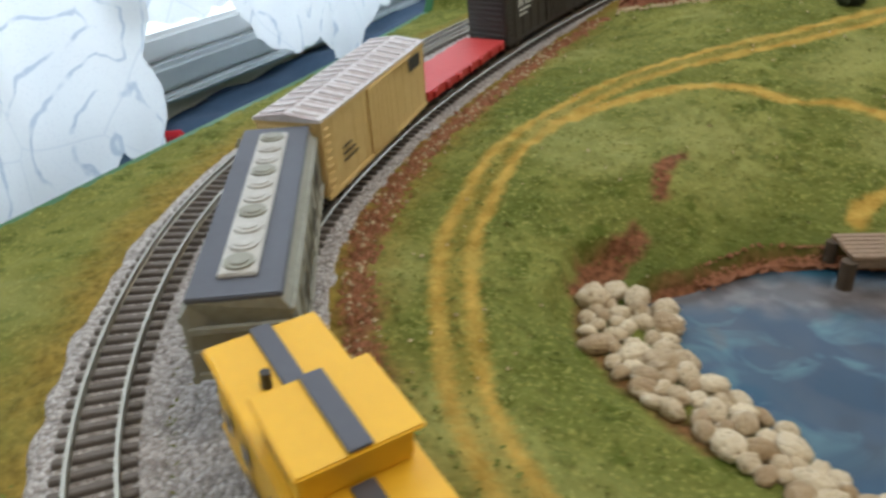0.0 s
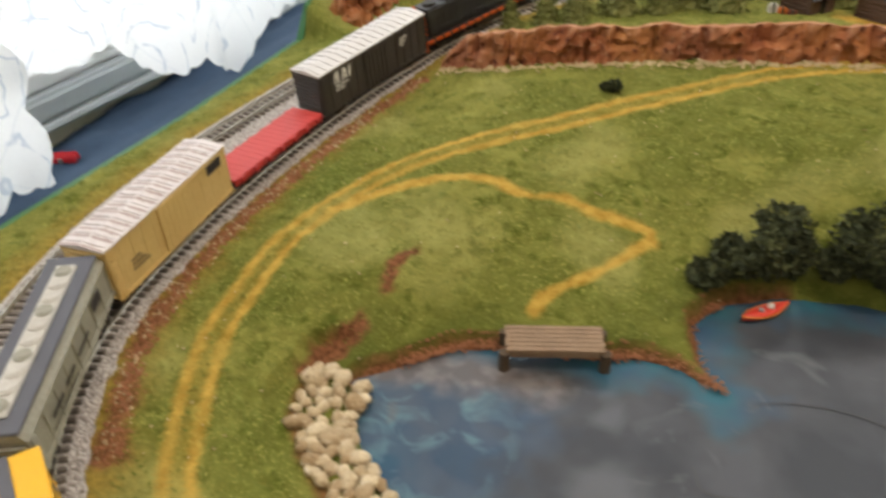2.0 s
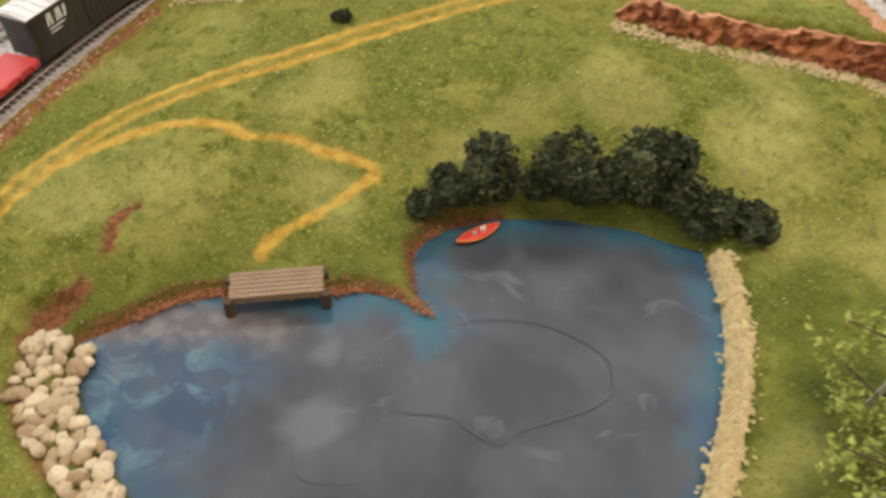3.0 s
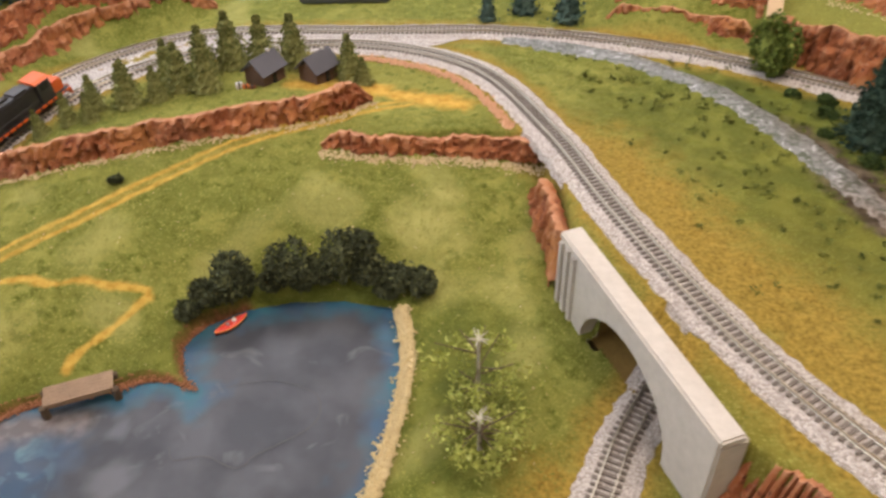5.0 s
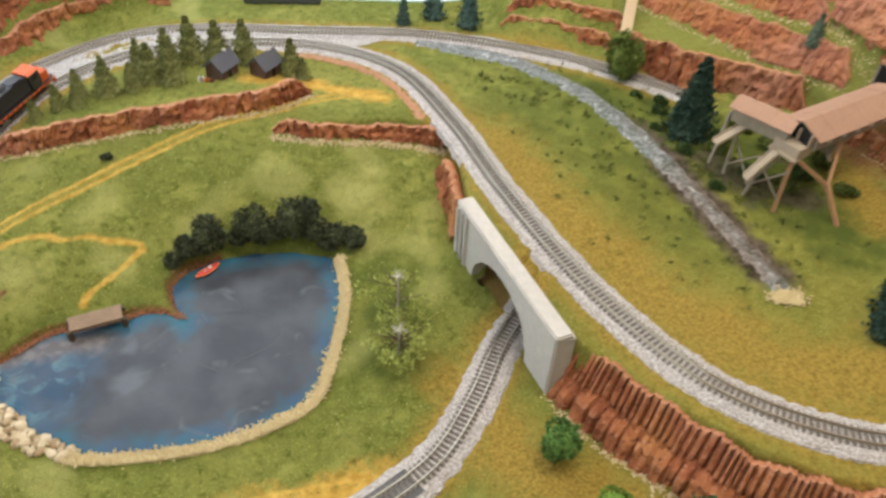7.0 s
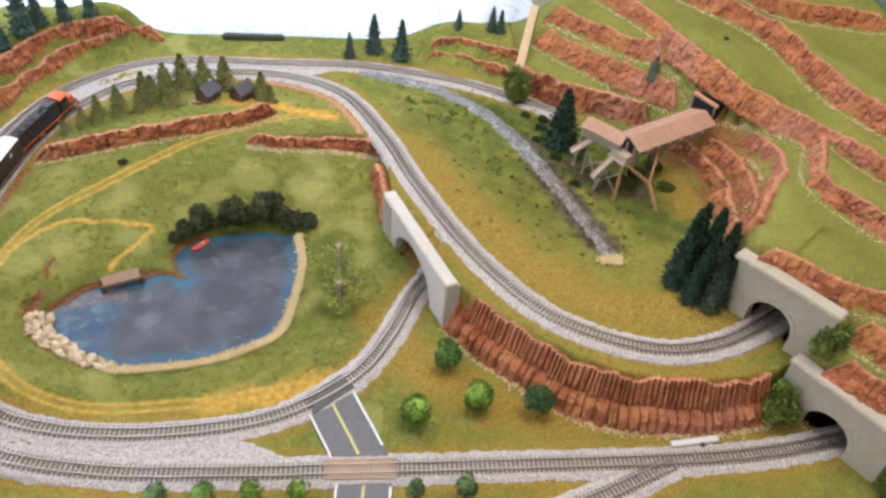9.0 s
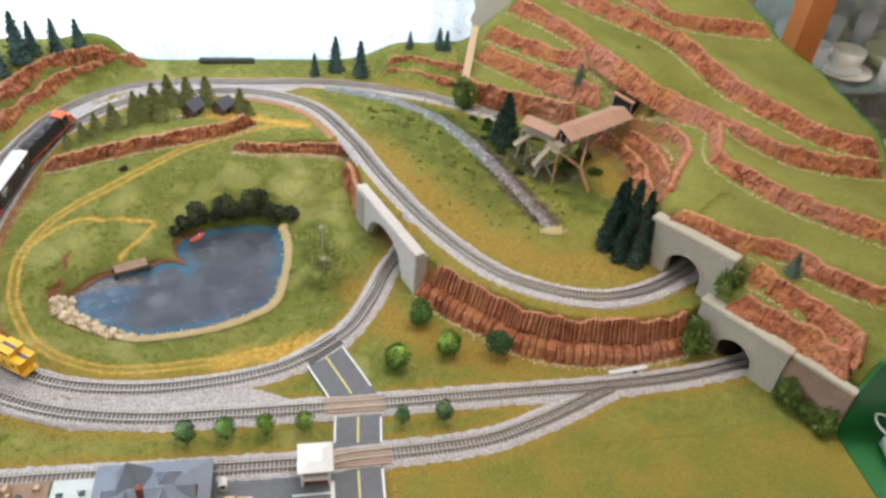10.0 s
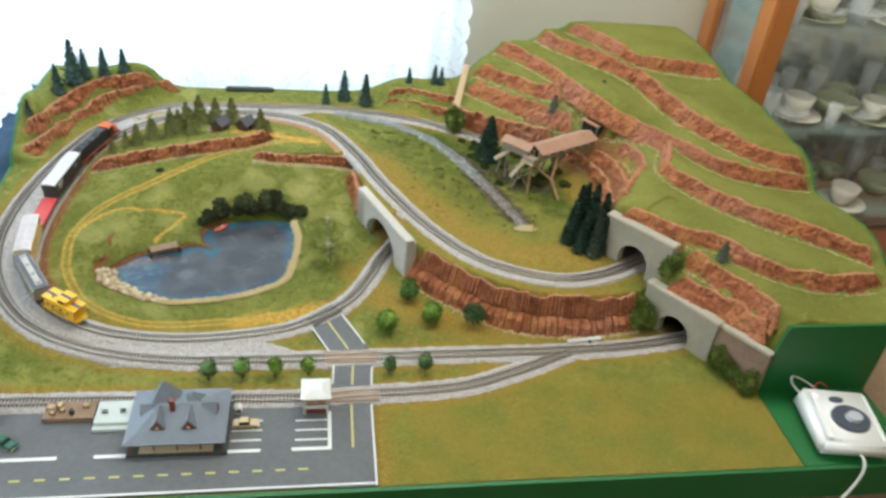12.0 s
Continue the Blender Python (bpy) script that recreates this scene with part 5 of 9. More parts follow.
def bogie(parent, x, label="black bogie with steel wheels"):
    bm = bmesh.new()
    for sgn in (-1, 1):
        box(bm, x - 0.0068, x + 0.0068, sgn * 0.0058 - 0.0007, sgn * 0.0058 + 0.0007, 0.0017, 0.0038, 0.0003)
        for dx in (-0.0045, 0.0045):
            box(bm, x + dx - 0.0012, x + dx + 0.0012, sgn * 0.0064 - 0.0007, sgn * 0.0064 + 0.0007, 0.0016, 0.0034, 0.0003)
        box(bm, x - 0.0016, x + 0.0016, sgn * 0.0064 - 0.0005, sgn * 0.0064 + 0.0005, 0.0010, 0.0030)
    box(bm, x - 0.0018, x + 0.0018, -0.0058, 0.0058, 0.0022, 0.0046)
    ob = part("bogie", bm, UNDER, parent, label)
    for dx in (-0.0045, 0.0045):
        wm = bmesh.new()
        for sgn in (-1, 1):
            tube(wm, (x + dx, sgn * 0.0037, 0.0026), (x + dx, sgn * 0.0046, 0.0026), 0.0026, 18)
            tube(wm, (x + dx, sgn * 0.0034, 0.0026), (x + dx, sgn * 0.0037, 0.0026), 0.0029, 18)
        tube(wm, (x + dx, -0.0046, 0.0026), (x + dx, 0.0046, 0.0026), 0.0006, 8)
        part("wheel_set", wm, WHEEL, ob, "steel wheel set")
    return ob


def coupler(parent, x, way):
    bm = bmesh.new()
    box(bm, min(x, x + way * 0.004), max(x, x + way * 0.004), -0.0008, 0.0008, 0.0045, 0.0060, 0.0002)
    box(bm, min(x + way * 0.003, x + way * 0.0048), max(x + way * 0.003, x + way * 0.0048), -0.0016, 0.0012, 0.0042, 0.0066, 0.0003)
    return part("coupler", bm, UNDER, parent)


def ladder(parent, x, y, z0, z1, way, material):
    bm = bmesh.new()
    for dx in (-0.0014, 0.0014):
        box(bm, x + dx - 0.00018, x + dx + 0.00018, y, y + way * 0.0006 if way > 0 else y + 0.0001, z0, z1)
    k = z0 + 0.001
    while k < z1:
        box(bm, x - 0.0015, x + 0.0015, min(y, y + way * 0.0006), max(y, y + way * 0.0006), k - 0.00015, k + 0.00015)
        k += 0.0022
    return part("ladder", bm, material, parent)


def box_car(name, label, length, width, z1, paint, roof_paint, rusty, door_label):
    """A box car along x: ribbed ends, panelled sides with a sliding door each, ribbed roof, bogies."""
    thing = empty(name, Matrix(), label, "railway wagon", "wagons of the train")
    h, w = length / 2, width / 2
    z0 = 0.0062
    bm = bmesh.new()
    box(bm, -h, h, -w, w, z0, z1 - 0.0012, 0.0004)
    n = int(length / 0.0065)
    for i in range(n + 1):
        x = -h + 0.0006 + (length - 0.0012) * i / n
        for sgn in (-1, 1):
            proud = 0.00009 if rusty else 0.0003
            box(bm, x - 0.00022, x + 0.00022, sgn * w - proud, sgn * w + proud, z0, z1 - 0.0018)
    for sgn in (-1, 1):
        box(bm, -h, h, sgn * w - 0.0004, sgn * w + 0.0004, z0 - 0.0004, z0 + 0.0009)
        box(bm, -h, h, sgn * w - 0.0004, sgn * w + 0.0004, z1 - 0.0024, z1 - 0.0012)
        for k in range(9):
            z = z0 + 0.0016 + (z1 - z0 - 0.0050) * k / 8
            m = Matrix.Translation((sgn * h, 0, z))
            made = bmesh.ops.create_cone(bm, cap_ends=True, segments=8, radius1=0.00072, radius2=0.00072, depth=width - 0.003)["verts"]
            bmesh.ops.transform(bm, matrix=m @ Matrix.Rotation(math.pi / 2, 4, "X"), verts=made)
    part("body", bm, paint, thing)
    # roof: shallow ridge with raised seams
    bm = bmesh.new()
    prof = [(-w - 0.0004, z1 - 0.0014), (-w - 0.0004, z1 - 0.0006), (0, z1 + 0.0008), (w + 0.0004, z1 - 0.0006), (w + 0.0004, z1 - 0.0014)]
    a = [bm.verts.new((-h - 0.0003, y, z)) for y, z in prof]
    b = [bm.verts.new((h + 0.0003, y, z)) for y, z in prof]
    for i in range(5):
        bm.faces.new((a[i], a[(i + 1) % 5], b[(i + 1) % 5], b[i]))
    bm.faces.new(a[::-1])
    bm.faces.new(b)
    ribs = int(length / 0.0052)
    for i in range(ribs):
        x = -h + length * (i + 0.5) / ribs
        for sgn in (-1, 1):
            tilt = Matrix.Translation((x, sgn * w / 2, z1 + 0.0001)) @ Matrix.Rotation(-sgn * 0.14, 4, "X")
            box(bm, -0.0011, 0.0011, -w / 2 + 0.0008, w / 2 - 0.0006, -0.0002, 0.00055, 0.0003, tilt)
    part("roof", bm, roof_paint, thing, "ribbed metal roof, pale with brown wear" if rusty else "ribbed pale grey metal roof")
    if rusty:
        for i in range(ribs):
            x = -h + length * i / ribs + 0.0004 * math.sin(i * 2.1)
            for sgn in (-1, 1):
                v = []
                for q in range(9):
                    y = sgn * (0.0003 + (w - 0.0006) * q / 8)
                    half = (0.0008 + 0.0006 * noise.noise((i * 3.1, q * 0.9, sgn))) * (0.5 if q in (0, 8) else 1.0)
                    mid = x + 0.0005 * noise.noise((i * 1.7, q * 0.5, sgn * 3.0))
                    zz = z1 + 0.0008 - 0.0014 * abs(y) / (w + 0.0004) + 0.00012
                    v += [(mid - half, y, zz), (mid + half, y, zz)]
                f = [(2 * q, 2 * q + 1, 2 * q + 3, 2 * q + 2) for q in range(8)]
                put("roof_streak", v, f, ROOF_STREAK, thing)
    for sgn in (-1, 1):
        bm = box(bmesh.new(), -0.010, 0.010, min(sgn * w, sgn * (w + 0.0008)), max(sgn * w, sgn * (w + 0.0008)), z0 + 0.001, z1 - 0.0022, 0.0002)
        for dx in (-0.0066, -0.0033, 0.0, 0.0033, 0.0066):
            lip = w + (0.0009 if rusty else 0.0012)
            box(bm, dx - 0.0003, dx + 0.0003, min(sgn * w, sgn * lip), max(sgn * w, sgn * lip), z0 + 0.0015, z1 - 0.003)
        part("door", bm, paint, thing, door_label)
        boxed("door_rail", paint, thing, (-0.010, 0.026, min(sgn * w, sgn * (w + 0.0009)), max(sgn * w, sgn * (w + 0.0009)), z1 - 0.0026, z1 - 0.0020))
        ladder(thing, sgn * (h - 0.003), sgn * w, z0 - 0.001, z1 - 0.002, sgn, paint)
    boxed("underframe", UNDER, thing, (-h + 0.004, h - 0.004, -0.003, 0.003, 0.0040, z0), 0.0002)
    for sgn in (-1, 1):
        bogie(thing, sgn * (h - 0.0125))
        coupler(thing, sgn * h, sgn)
    return thing


def mark(parent, x0, x1, side, z0, z1, w, material, slant=0.0, label="", name="marking"):
    """A flat painted mark on a car's side."""
    y = side * (w + 0.00055)
    v = [(x0, y, z0), (x1, y, z0), (x1 + slant, y, z1), (x0 + slant, y, z1)]
    return put(name, v, [(0, 1, 2, 3) if side < 0 else (3, 2, 1, 0)], material, parent, label)


def flat_car():
    thing = empty("flat_wagon", Matrix(), "bright red flat wagon with stake pockets, empty deck", "railway wagon", "wagons of the train")
    h, w = 0.035, 0.0098
    bm = box(bmesh.new(), -h, h, -w, w, 0.0076, 0.0092, 0.0003)
    part("deck", bm, RED_CAR, thing)
    for k in range(18):
        x = -h + 2 * h * k / 18
        boxed("plank", RED_CAR, thing, (x + 0.0001, x + 2 * h / 18 - 0.0001, -w + 0.0003, w - 0.0003, 0.0090, 0.00935))
    for sgn in (-1, 1):
        boxed("side_sill", RED_CAR, thing, (-h, h, sgn * (w - 0.0006) - 0.0004, sgn * (w - 0.0006) + 0.0004, 0.0058, 0.0078), 0.0002)
        for k in range(7):
            x = -h + 0.005 + (2 * h - 0.010) * k / 6
            boxed("stake_pocket", RED_CAR, thing, (x - 0.0012, x + 0.0012, sgn * (w + 0.0003) - 0.0008, sgn * (w + 0.0003) + 0.0008, 0.0064, 0.0090), 0.0002)
    boxed("underframe", UNDER, thing, (-h + 0.003, h - 0.003, -0.003, 0.003, 0.0042, 0.0076), 0.0002)
    for sgn in (-1, 1):
        bogie(thing, sgn * (h - 0.011))
        coupler(thing, sgn * h, sgn)
    return thing


def hopper_car():
    thing = empty("covered_hopper", Matrix(), "weathered grey covered hopper with dark roof and pale hatches", "railway wagon", "wagons of the train")
    h, w, z1 = 0.0410, 0.0098, 0.0285
    bm = bmesh.new()
    prof = [(-w + 0.002, 0.0070), (-w, 0.0105), (-w, z1 - 0.004), (-w + 0.0018, z1 - 0.0012), (w - 0.0018, z1 - 0.0012), (w, z1 - 0.004), (w, 0.0105), (w - 0.002, 0.0070)]
    a = [bm.verts.new((-h + (0.006 if z < 0.009 else 0), y, z)) for y, z in prof]
    b = [bm.verts.new((h - (0.006 if z < 0.009 else 0), y, z)) for y, z in prof]
    for i in range(8):
        bm.faces.new((a[i], a[(i + 1) % 8], b[(i + 1) % 8], b[i]))
    bm.faces.new(a[::-1])
    bm.faces.new(b)
    for sgn in (-1, 1):
        box(bm, -h, h, sgn * w - 0.0006, sgn * w + 0.0006, 0.0098, 0.0114)
        box(bm, -h, h, sgn * w - 0.0005, sgn * w + 0.0005, z1 - 0.0050, z1 - 0.0038)
        for k in range(9):
            x = -h + 0.002 + (2 * h - 0.004) * k / 8
            box(bm, x - 0.00025, x + 0.00025, sgn * w - 0.0004, sgn * w + 0.0004, 0.0105, z1 - 0.004)
        for k in range(3):
            box(bm, sgn * h - 0.0005, sgn * h + 0.0005, -w + 0.001, w - 0.001, 0.011 + 0.005 * k, 0.0122 + 0.005 * k)
    part("body", bm, HOPPER_GREY, thing)
    boxed("roof", HOPPER_ROOF, thing, (-h, h, -w + 0.0012, w - 0.0012, z1 - 0.0014, z1 - 0.0002), 0.0003, "dark blue-grey roof walkway")
    boxed("hatch_rail", HATCH_GREY, thing, (-h + 0.006, h - 0.006, -0.0036, 0.0036, z1 - 0.0003, z1 + 0.0007), 0.0003, "long pale roof hatch")
    for k in range(10):
        x = -h + 0.010 + (2 * h - 0.020) * k / 9
        bm = tube(bmesh.new(), (x, 0, z1 + 0.0004), (x, 0, z1 + 0.0012), 0.0029, 18)
        tube(bm, (x, 0, z1 + 0.0010), (x, 0, z1 + 0.0015), 0.0019, 18)
        part("hatch_cover", bm, HATCH_GREY if k % 3 else HOPPER_GREY, thing)
    for k in range(3):
        x = -0.024 + 0.024 * k
        bm = bmesh.new()
        top = [bm.verts.new((x + dx, dy, 0.0092)) for dx, dy in ((-0.010, -0.008), (0.010, -0.008), (0.010, 0.008), (-0.010, 0.008))]
        low = [bm.verts.new((x + dx, dy, 0.0030)) for dx, dy in ((-0.003, -0.004), (0.003, -0.004), (0.003, 0.004), (-0.003, 0.004))]
        for i in range(4):
            bm.faces.new((top[i], low[i], low[(i + 1) % 4], top[(i + 1) % 4]))
        bm.faces.new(low[::-1])
        part("chute", bm, HOPPER_GREY, thing)
    for side in (-1, 1):
        for k, (x0, x1) in enumerate(((-0.026, -0.016), (-0.013, -0.004), (0.0, 0.012))):
            mark(thing, x0, x1, side, 0.0165, 0.0182, w, LETTER_BLACK)
        mark(thing, 0.020, 0.029, side, 0.0180, 0.0225, w, LETTER_BLACK)
        mark(thing, -0.028, -0.004, side, 0.0135, 0.0143, w, LETTER_BLACK)
    for sgn in (-1, 1):
        ladder(thing, sgn * (h - 0.003), sgn * w, 0.008, z1 - 0.002, sgn, HOPPER_GREY)
        bogie(thing, sgn * (h - 0.0105))
        coupler(thing, sgn * h, sgn)
    return thing


def caboose():
    thing = empty("caboose", Matrix(), "bright yellow caboose with a cupola and dark roof walk", "railway wagon", "wagons of the train")
    h, w, z1 = 0.027, 0.0095, 0.0245
    bm = box(bmesh.new(), -h + 0.005, h - 0.005, -w, w, 0.0066, z1, 0.0003)
    box(bm, -h, h, -w + 0.0004, w - 0.0004, 0.0058, 0.0072, 0.0002)
    part("body", bm, CABOOSE_YELLOW, thing)
    bm = bmesh.new()
    box(bm, -h + 0.001, h - 0.001, -w - 0.0006, w + 0.0006, z1, z1 + 0.0010, 0.0004)
    part("roof", bm, CABOOSE_YELLOW, thing)
    bm = box(bmesh.new(), -0.012, 0.002, -0.0085, 0.0085, z1 + 0.001, z1 + 0.0075, 0.0004)
    part("cupola", bm, CABOOSE_YELLOW, thing)
    boxed("cupola_roof", CABOOSE_YELLOW, thing, (-0.0135, 0.0035, -0.0095, 0.0095, z1 + 0.0075, z1 + 0.0084), 0.0003)
    for x0, x1 in ((-h + 0.001, -0.0125), (0.0035, h - 0.001)):
        boxed("roof_walk", HOPPER_ROOF, thing, (x0, x1, -0.0018, 0.0018, z1 + 0.0010, z1 + 0.0017), 0.0001, "dark grey roof walk")
    boxed("roof_walk", HOPPER_ROOF, thing, (-0.0132, 0.0032, -0.0018, 0.0018, z1 + 0.0085, z1 + 0.0091), 0.0001, "dark grey roof walk")
    for side in (-1, 1):
        for x in (-0.015, -0.004, 0.008, 0.016):
            mark(thing, x - 0.0016, x + 0.0016, side, 0.0150, 0.0195, w, GLASS_DARK, 0, "dark window pane", "window")
        mark(thing, -0.0095, -0.0005, side, z1 + 0.003, z1 + 0.0065, 0.0082, GLASS_DARK, 0, "dark window pane", "window")
        mark(thing, -0.010, 0.010, side, 0.0105, 0.0125, w, LETTER_BLACK)
    tube_bm = tube(bmesh.new(), (0.012, 0.004, z1), (0.012, 0.004, z1 + 0.004), 0.0009, 10)
    part("smoke_stack", tube_bm, UNDER, thing)
    for sgn in (-1, 1):
        bm = bmesh.new()
        for dy in (-0.008, -0.003, 0.003, 0.008):
            tube(bm, (sgn * (h - 0.0006), dy, 0.007), (sgn * (h - 0.0006), dy, 0.0135), 0.0003, 6)
        tube(bm, (sgn * (h - 0.0006), -0.008, 0.0135), (sgn * (h - 0.0006), 0.008, 0.0135), 0.0003, 6)
        part("railing", bm, CABOOSE_YELLOW, thing)
        bogie(thing, sgn * (h - 0.010))
        coupler(thing, sgn * h, sgn)
    return thing


def locomotive():
    thing = empty("locomotive", Matrix(), "black hood diesel locomotive with orange sill stripes and striped ends", "locomotive")
    h, w = 0.0520, 0.0095
    boxed("frame", LOCO_BLACK, thing, (-h, h, -w, w, 0.0072, 0.0092), 0.0003)
    bm = box(bmesh.new(), -h + 0.004, 0.024, -0.0068, 0.0068, 0.0092, 0.0262, 0.0009)
    for k in range(12):
        x = -h + 0.008 + k * 0.0055
        for sgn in (-1, 1):
            boxed("hood_door", LOCO_BLACK, thing, (x - 0.0020, x + 0.0020, sgn * 0.0068 - 0.00025, sgn * 0.0068 + 0.00025, 0.0115, 0.0215))
    part("hood", bm, LOCO_BLACK, thing)
    bm = box(bmesh.new(), 0.024, 0.0375, -0.0092, 0.0092, 0.0092, 0.0268, 0.0005)
    part("cab", bm, LOCO_BLACK, thing)
    bm = bmesh.new()
    prof = [(-0.0098, 0.0266), (-0.0070, 0.0285), (0.0070, 0.0285), (0.0098, 0.0266)]
    a = [bm.verts.new((0.0232, y, z)) for y, z in prof]
    b = [bm.verts.new((0.0382, y, z)) for y, z in prof]
    for i in range(4):
        bm.faces.new((a[i], a[(i + 1) % 4], b[(i + 1) % 4], b[i]))
    bm.faces.new(a[::-1])
    bm.faces.new(b)
    part("cab_roof", bm, LOCO_ORANGE, thing, "orange-topped cab roof")
    bm = box(bmesh.new(), 0.0375, h - 0.003, -0.0066, 0.0066, 0.0092, 0.0190, 0.0008)
    part("nose", bm, LOCO_ORANGE, thing, "orange low nose")
    for sgn in (-1, 1):
        boxed("cab_window", GLASS_DARK, thing, (0.0376, 0.0380, sgn * 0.0045 - 0.0028, sgn * 0.0045 + 0.0028, 0.0205, 0.0250))
        boxed("cab_window", GLASS_DARK, thing, (0.027, 0.0345, sgn * 0.0093 - 0.0002, sgn * 0.0093 + 0.0002, 0.0195, 0.0245))
        for k in range(16):
            x = -h + 0.003 + k * (2 * h - 0.006) / 15
            boxed("sill_stripe", LOCO_ORANGE, thing, (x - 0.0024, x + 0.0024, sgn * w - 0.0004, sgn * w + 0.0004, 0.0072, 0.0091), 0.0001)
        bm = bmesh.new()
        for k in range(12):
            x = -h + 0.004 + k * 0.0065
            tube(bm, (x, sgn * 0.0092, 0.0092), (x, sgn * 0.0092, 0.0150), 0.00025, 6)
        tube(bm, (-h + 0.004, sgn * 0.0092, 0.0150), (-h + 0.0755, sgn * 0.0092, 0.0150), 0.00025, 6)
        part("handrail", bm, LOCO_BLACK, thing)
        boxed("pilot", LOCO_ORANGE, thing, (sgn * h - 0.0006, sgn * h + 0.0006, -0.0090, 0.0090, 0.0022, 0.0090), 0.0002, "orange end plate")
    for k in range(5):
        z = 0.0108 + k * 0.0032
        m = Matrix.Translation((-h + 0.0037, 0, z)) @ Matrix.Rotation(0.5, 4, "X")
        boxed("end_stripe", LOCO_ORANGE, thing, (-0.0003, 0.0002, -0.0062, 0.0062, -0.0006, 0.0006), 0, "", m)
    for x in (-0.040, -0.028, -0.016):
        bm = tube(bmesh.new(), (x, 0, 0.0260), (x, 0, 0.0274), 0.0044, 20)
        tube(bm, (x, 0, 0.0274), (x, 0, 0.0278), 0.0036, 20)
        part("roof_fan", bm, UNDER, thing)
    boxed("exhaust_stack", UNDER, thing, (-0.004, 0.003, -0.0022, 0.0022, 0.0260, 0.0282), 0.0003)
    boxed("dynamic_brake_box", LOCO_BLACK, thing, (0.006, 0.018, -0.0060, 0.0060, 0.0258, 0.0276), 0.0005)
    boxed("fuel_tank", UNDER, thing, (-0.012, 0.012, -0.0082, 0.0082, 0.0018, 0.0072), 0.0009)
    for sgn in (-1, 1):
        bogie(thing, sgn * 0.034)
        bogie(thing, sgn * 0.026)
        coupler(thing, sgn * h, sgn)
    return thing


RAILTOP = 0.0050
INNER = curve_points(TRACK_INNER, 0.001)


def along_track(y_front, length):
    """The pose of a wagon whose front end stands at y_front on the climbing left side of the inner loop."""
    i = next(k for k, p in enumerate(INNER) if p.y > y_front and p.x < -0.3)
    a, b = INNER[i - int(length * 0.22 / 0.001)], INNER[i - int(length * 0.78 / 0.001)]
    d = (a - b).normalized()
    s = Vector((-d.y, d.x, 0)).normalized()
    u = d.cross(s)
    c = (a + b) / 2 + Vector((0, 0, RAILTOP))
    return Matrix(((d.x, s.x, u.x, c.x), (d.y, s.y, u.y, c.y), (d.z, s.z, u.z, c.z), (0, 0, 0, 1))), INNER[i - int(length / 0.001)].y


front = 0.700
for make, length in ((locomotive, 0.110), (lambda: box_car("box_wagon", "weathered black box wagon with white initials and grey roof", 0.089, 0.0196, 0.0295, BLACK_CAR, ROOF_GREY, False, "brown-black sliding door"), 0.094),
                     (flat_car, 0.075), (lambda: box_car("box_wagon", "faded yellow box wagon with a streaked ribbed roof", 0.0815, 0.0196, 0.0300, YELLOW_CAR, ROOF_GALV, True, "faded yellow sliding door"), 0.0865),
                     (hopper_car, 0.087), (caboose, 0.060)):
    car = make()
    car.matrix_world, front = along_track(front, length)
    if "black box" in car["label"]:
        for side in (-1, 1):
            e = 0.034 if side < 0 else -0.034
            for dx in (-0.0065, -0.0040, -0.0005, 0.0020, 0.0045):
                mark(car, -0.036 + 0.008 + dx, -0.036 + 0.0094 + dx, side, 0.0200, 0.0262, 0.0098, LETTER_WHITE, 0.0012 if int(dx * 1e4) % 2 else 0.0, "white painted initials")
            mark(car, -0.034, -0.024, side, 0.0180, 0.0188, 0.0098, LETTER_WHITE)
            mark(car, -0.034, -0.027, side, 0.0160, 0.0167, 0.0098, LETTER_WHITE)
            for k in range(3):
                mark(car, 0.020, 0.0265 - 0.0015 * k, side, 0.0225 - 0.0018 * k, 0.0233 - 0.0018 * k, 0.0098, LETTER_WHITE)
    if "yellow box" in car["label"]:
        for side in (-1, 1):
            mark(car, 0.025, 0.0355, side, 0.0225, 0.0270, 0.0098, LETTER_BLACK, 0.0, "black painted panel")
            for k in range(3):
                mark(car, -0.030, -0.020 - 0.002 * k, side, 0.0130 + 0.002 * k, 0.0137 + 0.002 * k, 0.0098, LETTER_BLACK)


# ---- planting, stones and water's edge ----
def leaf_mat(name, base, dark, tip):
    """Foam or bristle foliage, varied from clump to clump."""
    m = bpy.data.materials.new(name)
    m.use_nodes = True
    nt = m.node_tree
    b = nt.nodes["Principled BSDF"]
    b.inputs["Roughness"].default_value, b.inputs["Specular IOR Level"].default_value = 0.9, 0.2
    g = nt.nodes.new("ShaderNodeNewGeometry")
    c = mixed(nt, g.outputs["Random Per Island"], dark, base)
    c = mixed(nt, ranged(nt, g.outputs["Random Per Island"], 0.86, 0.98), c, tip)
    nt.links.new(c, b.inputs["Base Color"])
    return m


PINE = leaf_mat("olive_pine_bristle", (0.190, 0.200, 0.062), (0.090, 0.104, 0.032), (0.26, 0.27, 0.10))
SPRUCE = leaf_mat("dark_blue_green_bristle", (0.034, 0.068, 0.046), (0.013, 0.031, 0.022), (0.060, 0.100, 0.070))
DEEPMOSS = leaf_mat("deep_green_moss_foam", (0.050, 0.085, 0.022), (0.022, 0.042, 0.011), (0.10, 0.15, 0.04))
OLIVEMOSS = leaf_mat("olive_green_moss_foam", (0.085, 0.110, 0.022), (0.040, 0.056, 0.012), (0.15, 0.18, 0.04))
SPRUCE_TEAL = leaf_mat("blue_teal_bristle", (0.040, 0.085, 0.072), (0.016, 0.040, 0.036), (0.08, 0.13, 0.11))
SPRUCE_GREY = leaf_mat("grey_green_bristle", (0.055, 0.080, 0.055), (0.020, 0.035, 0.024), (0.10, 0.13, 0.09))
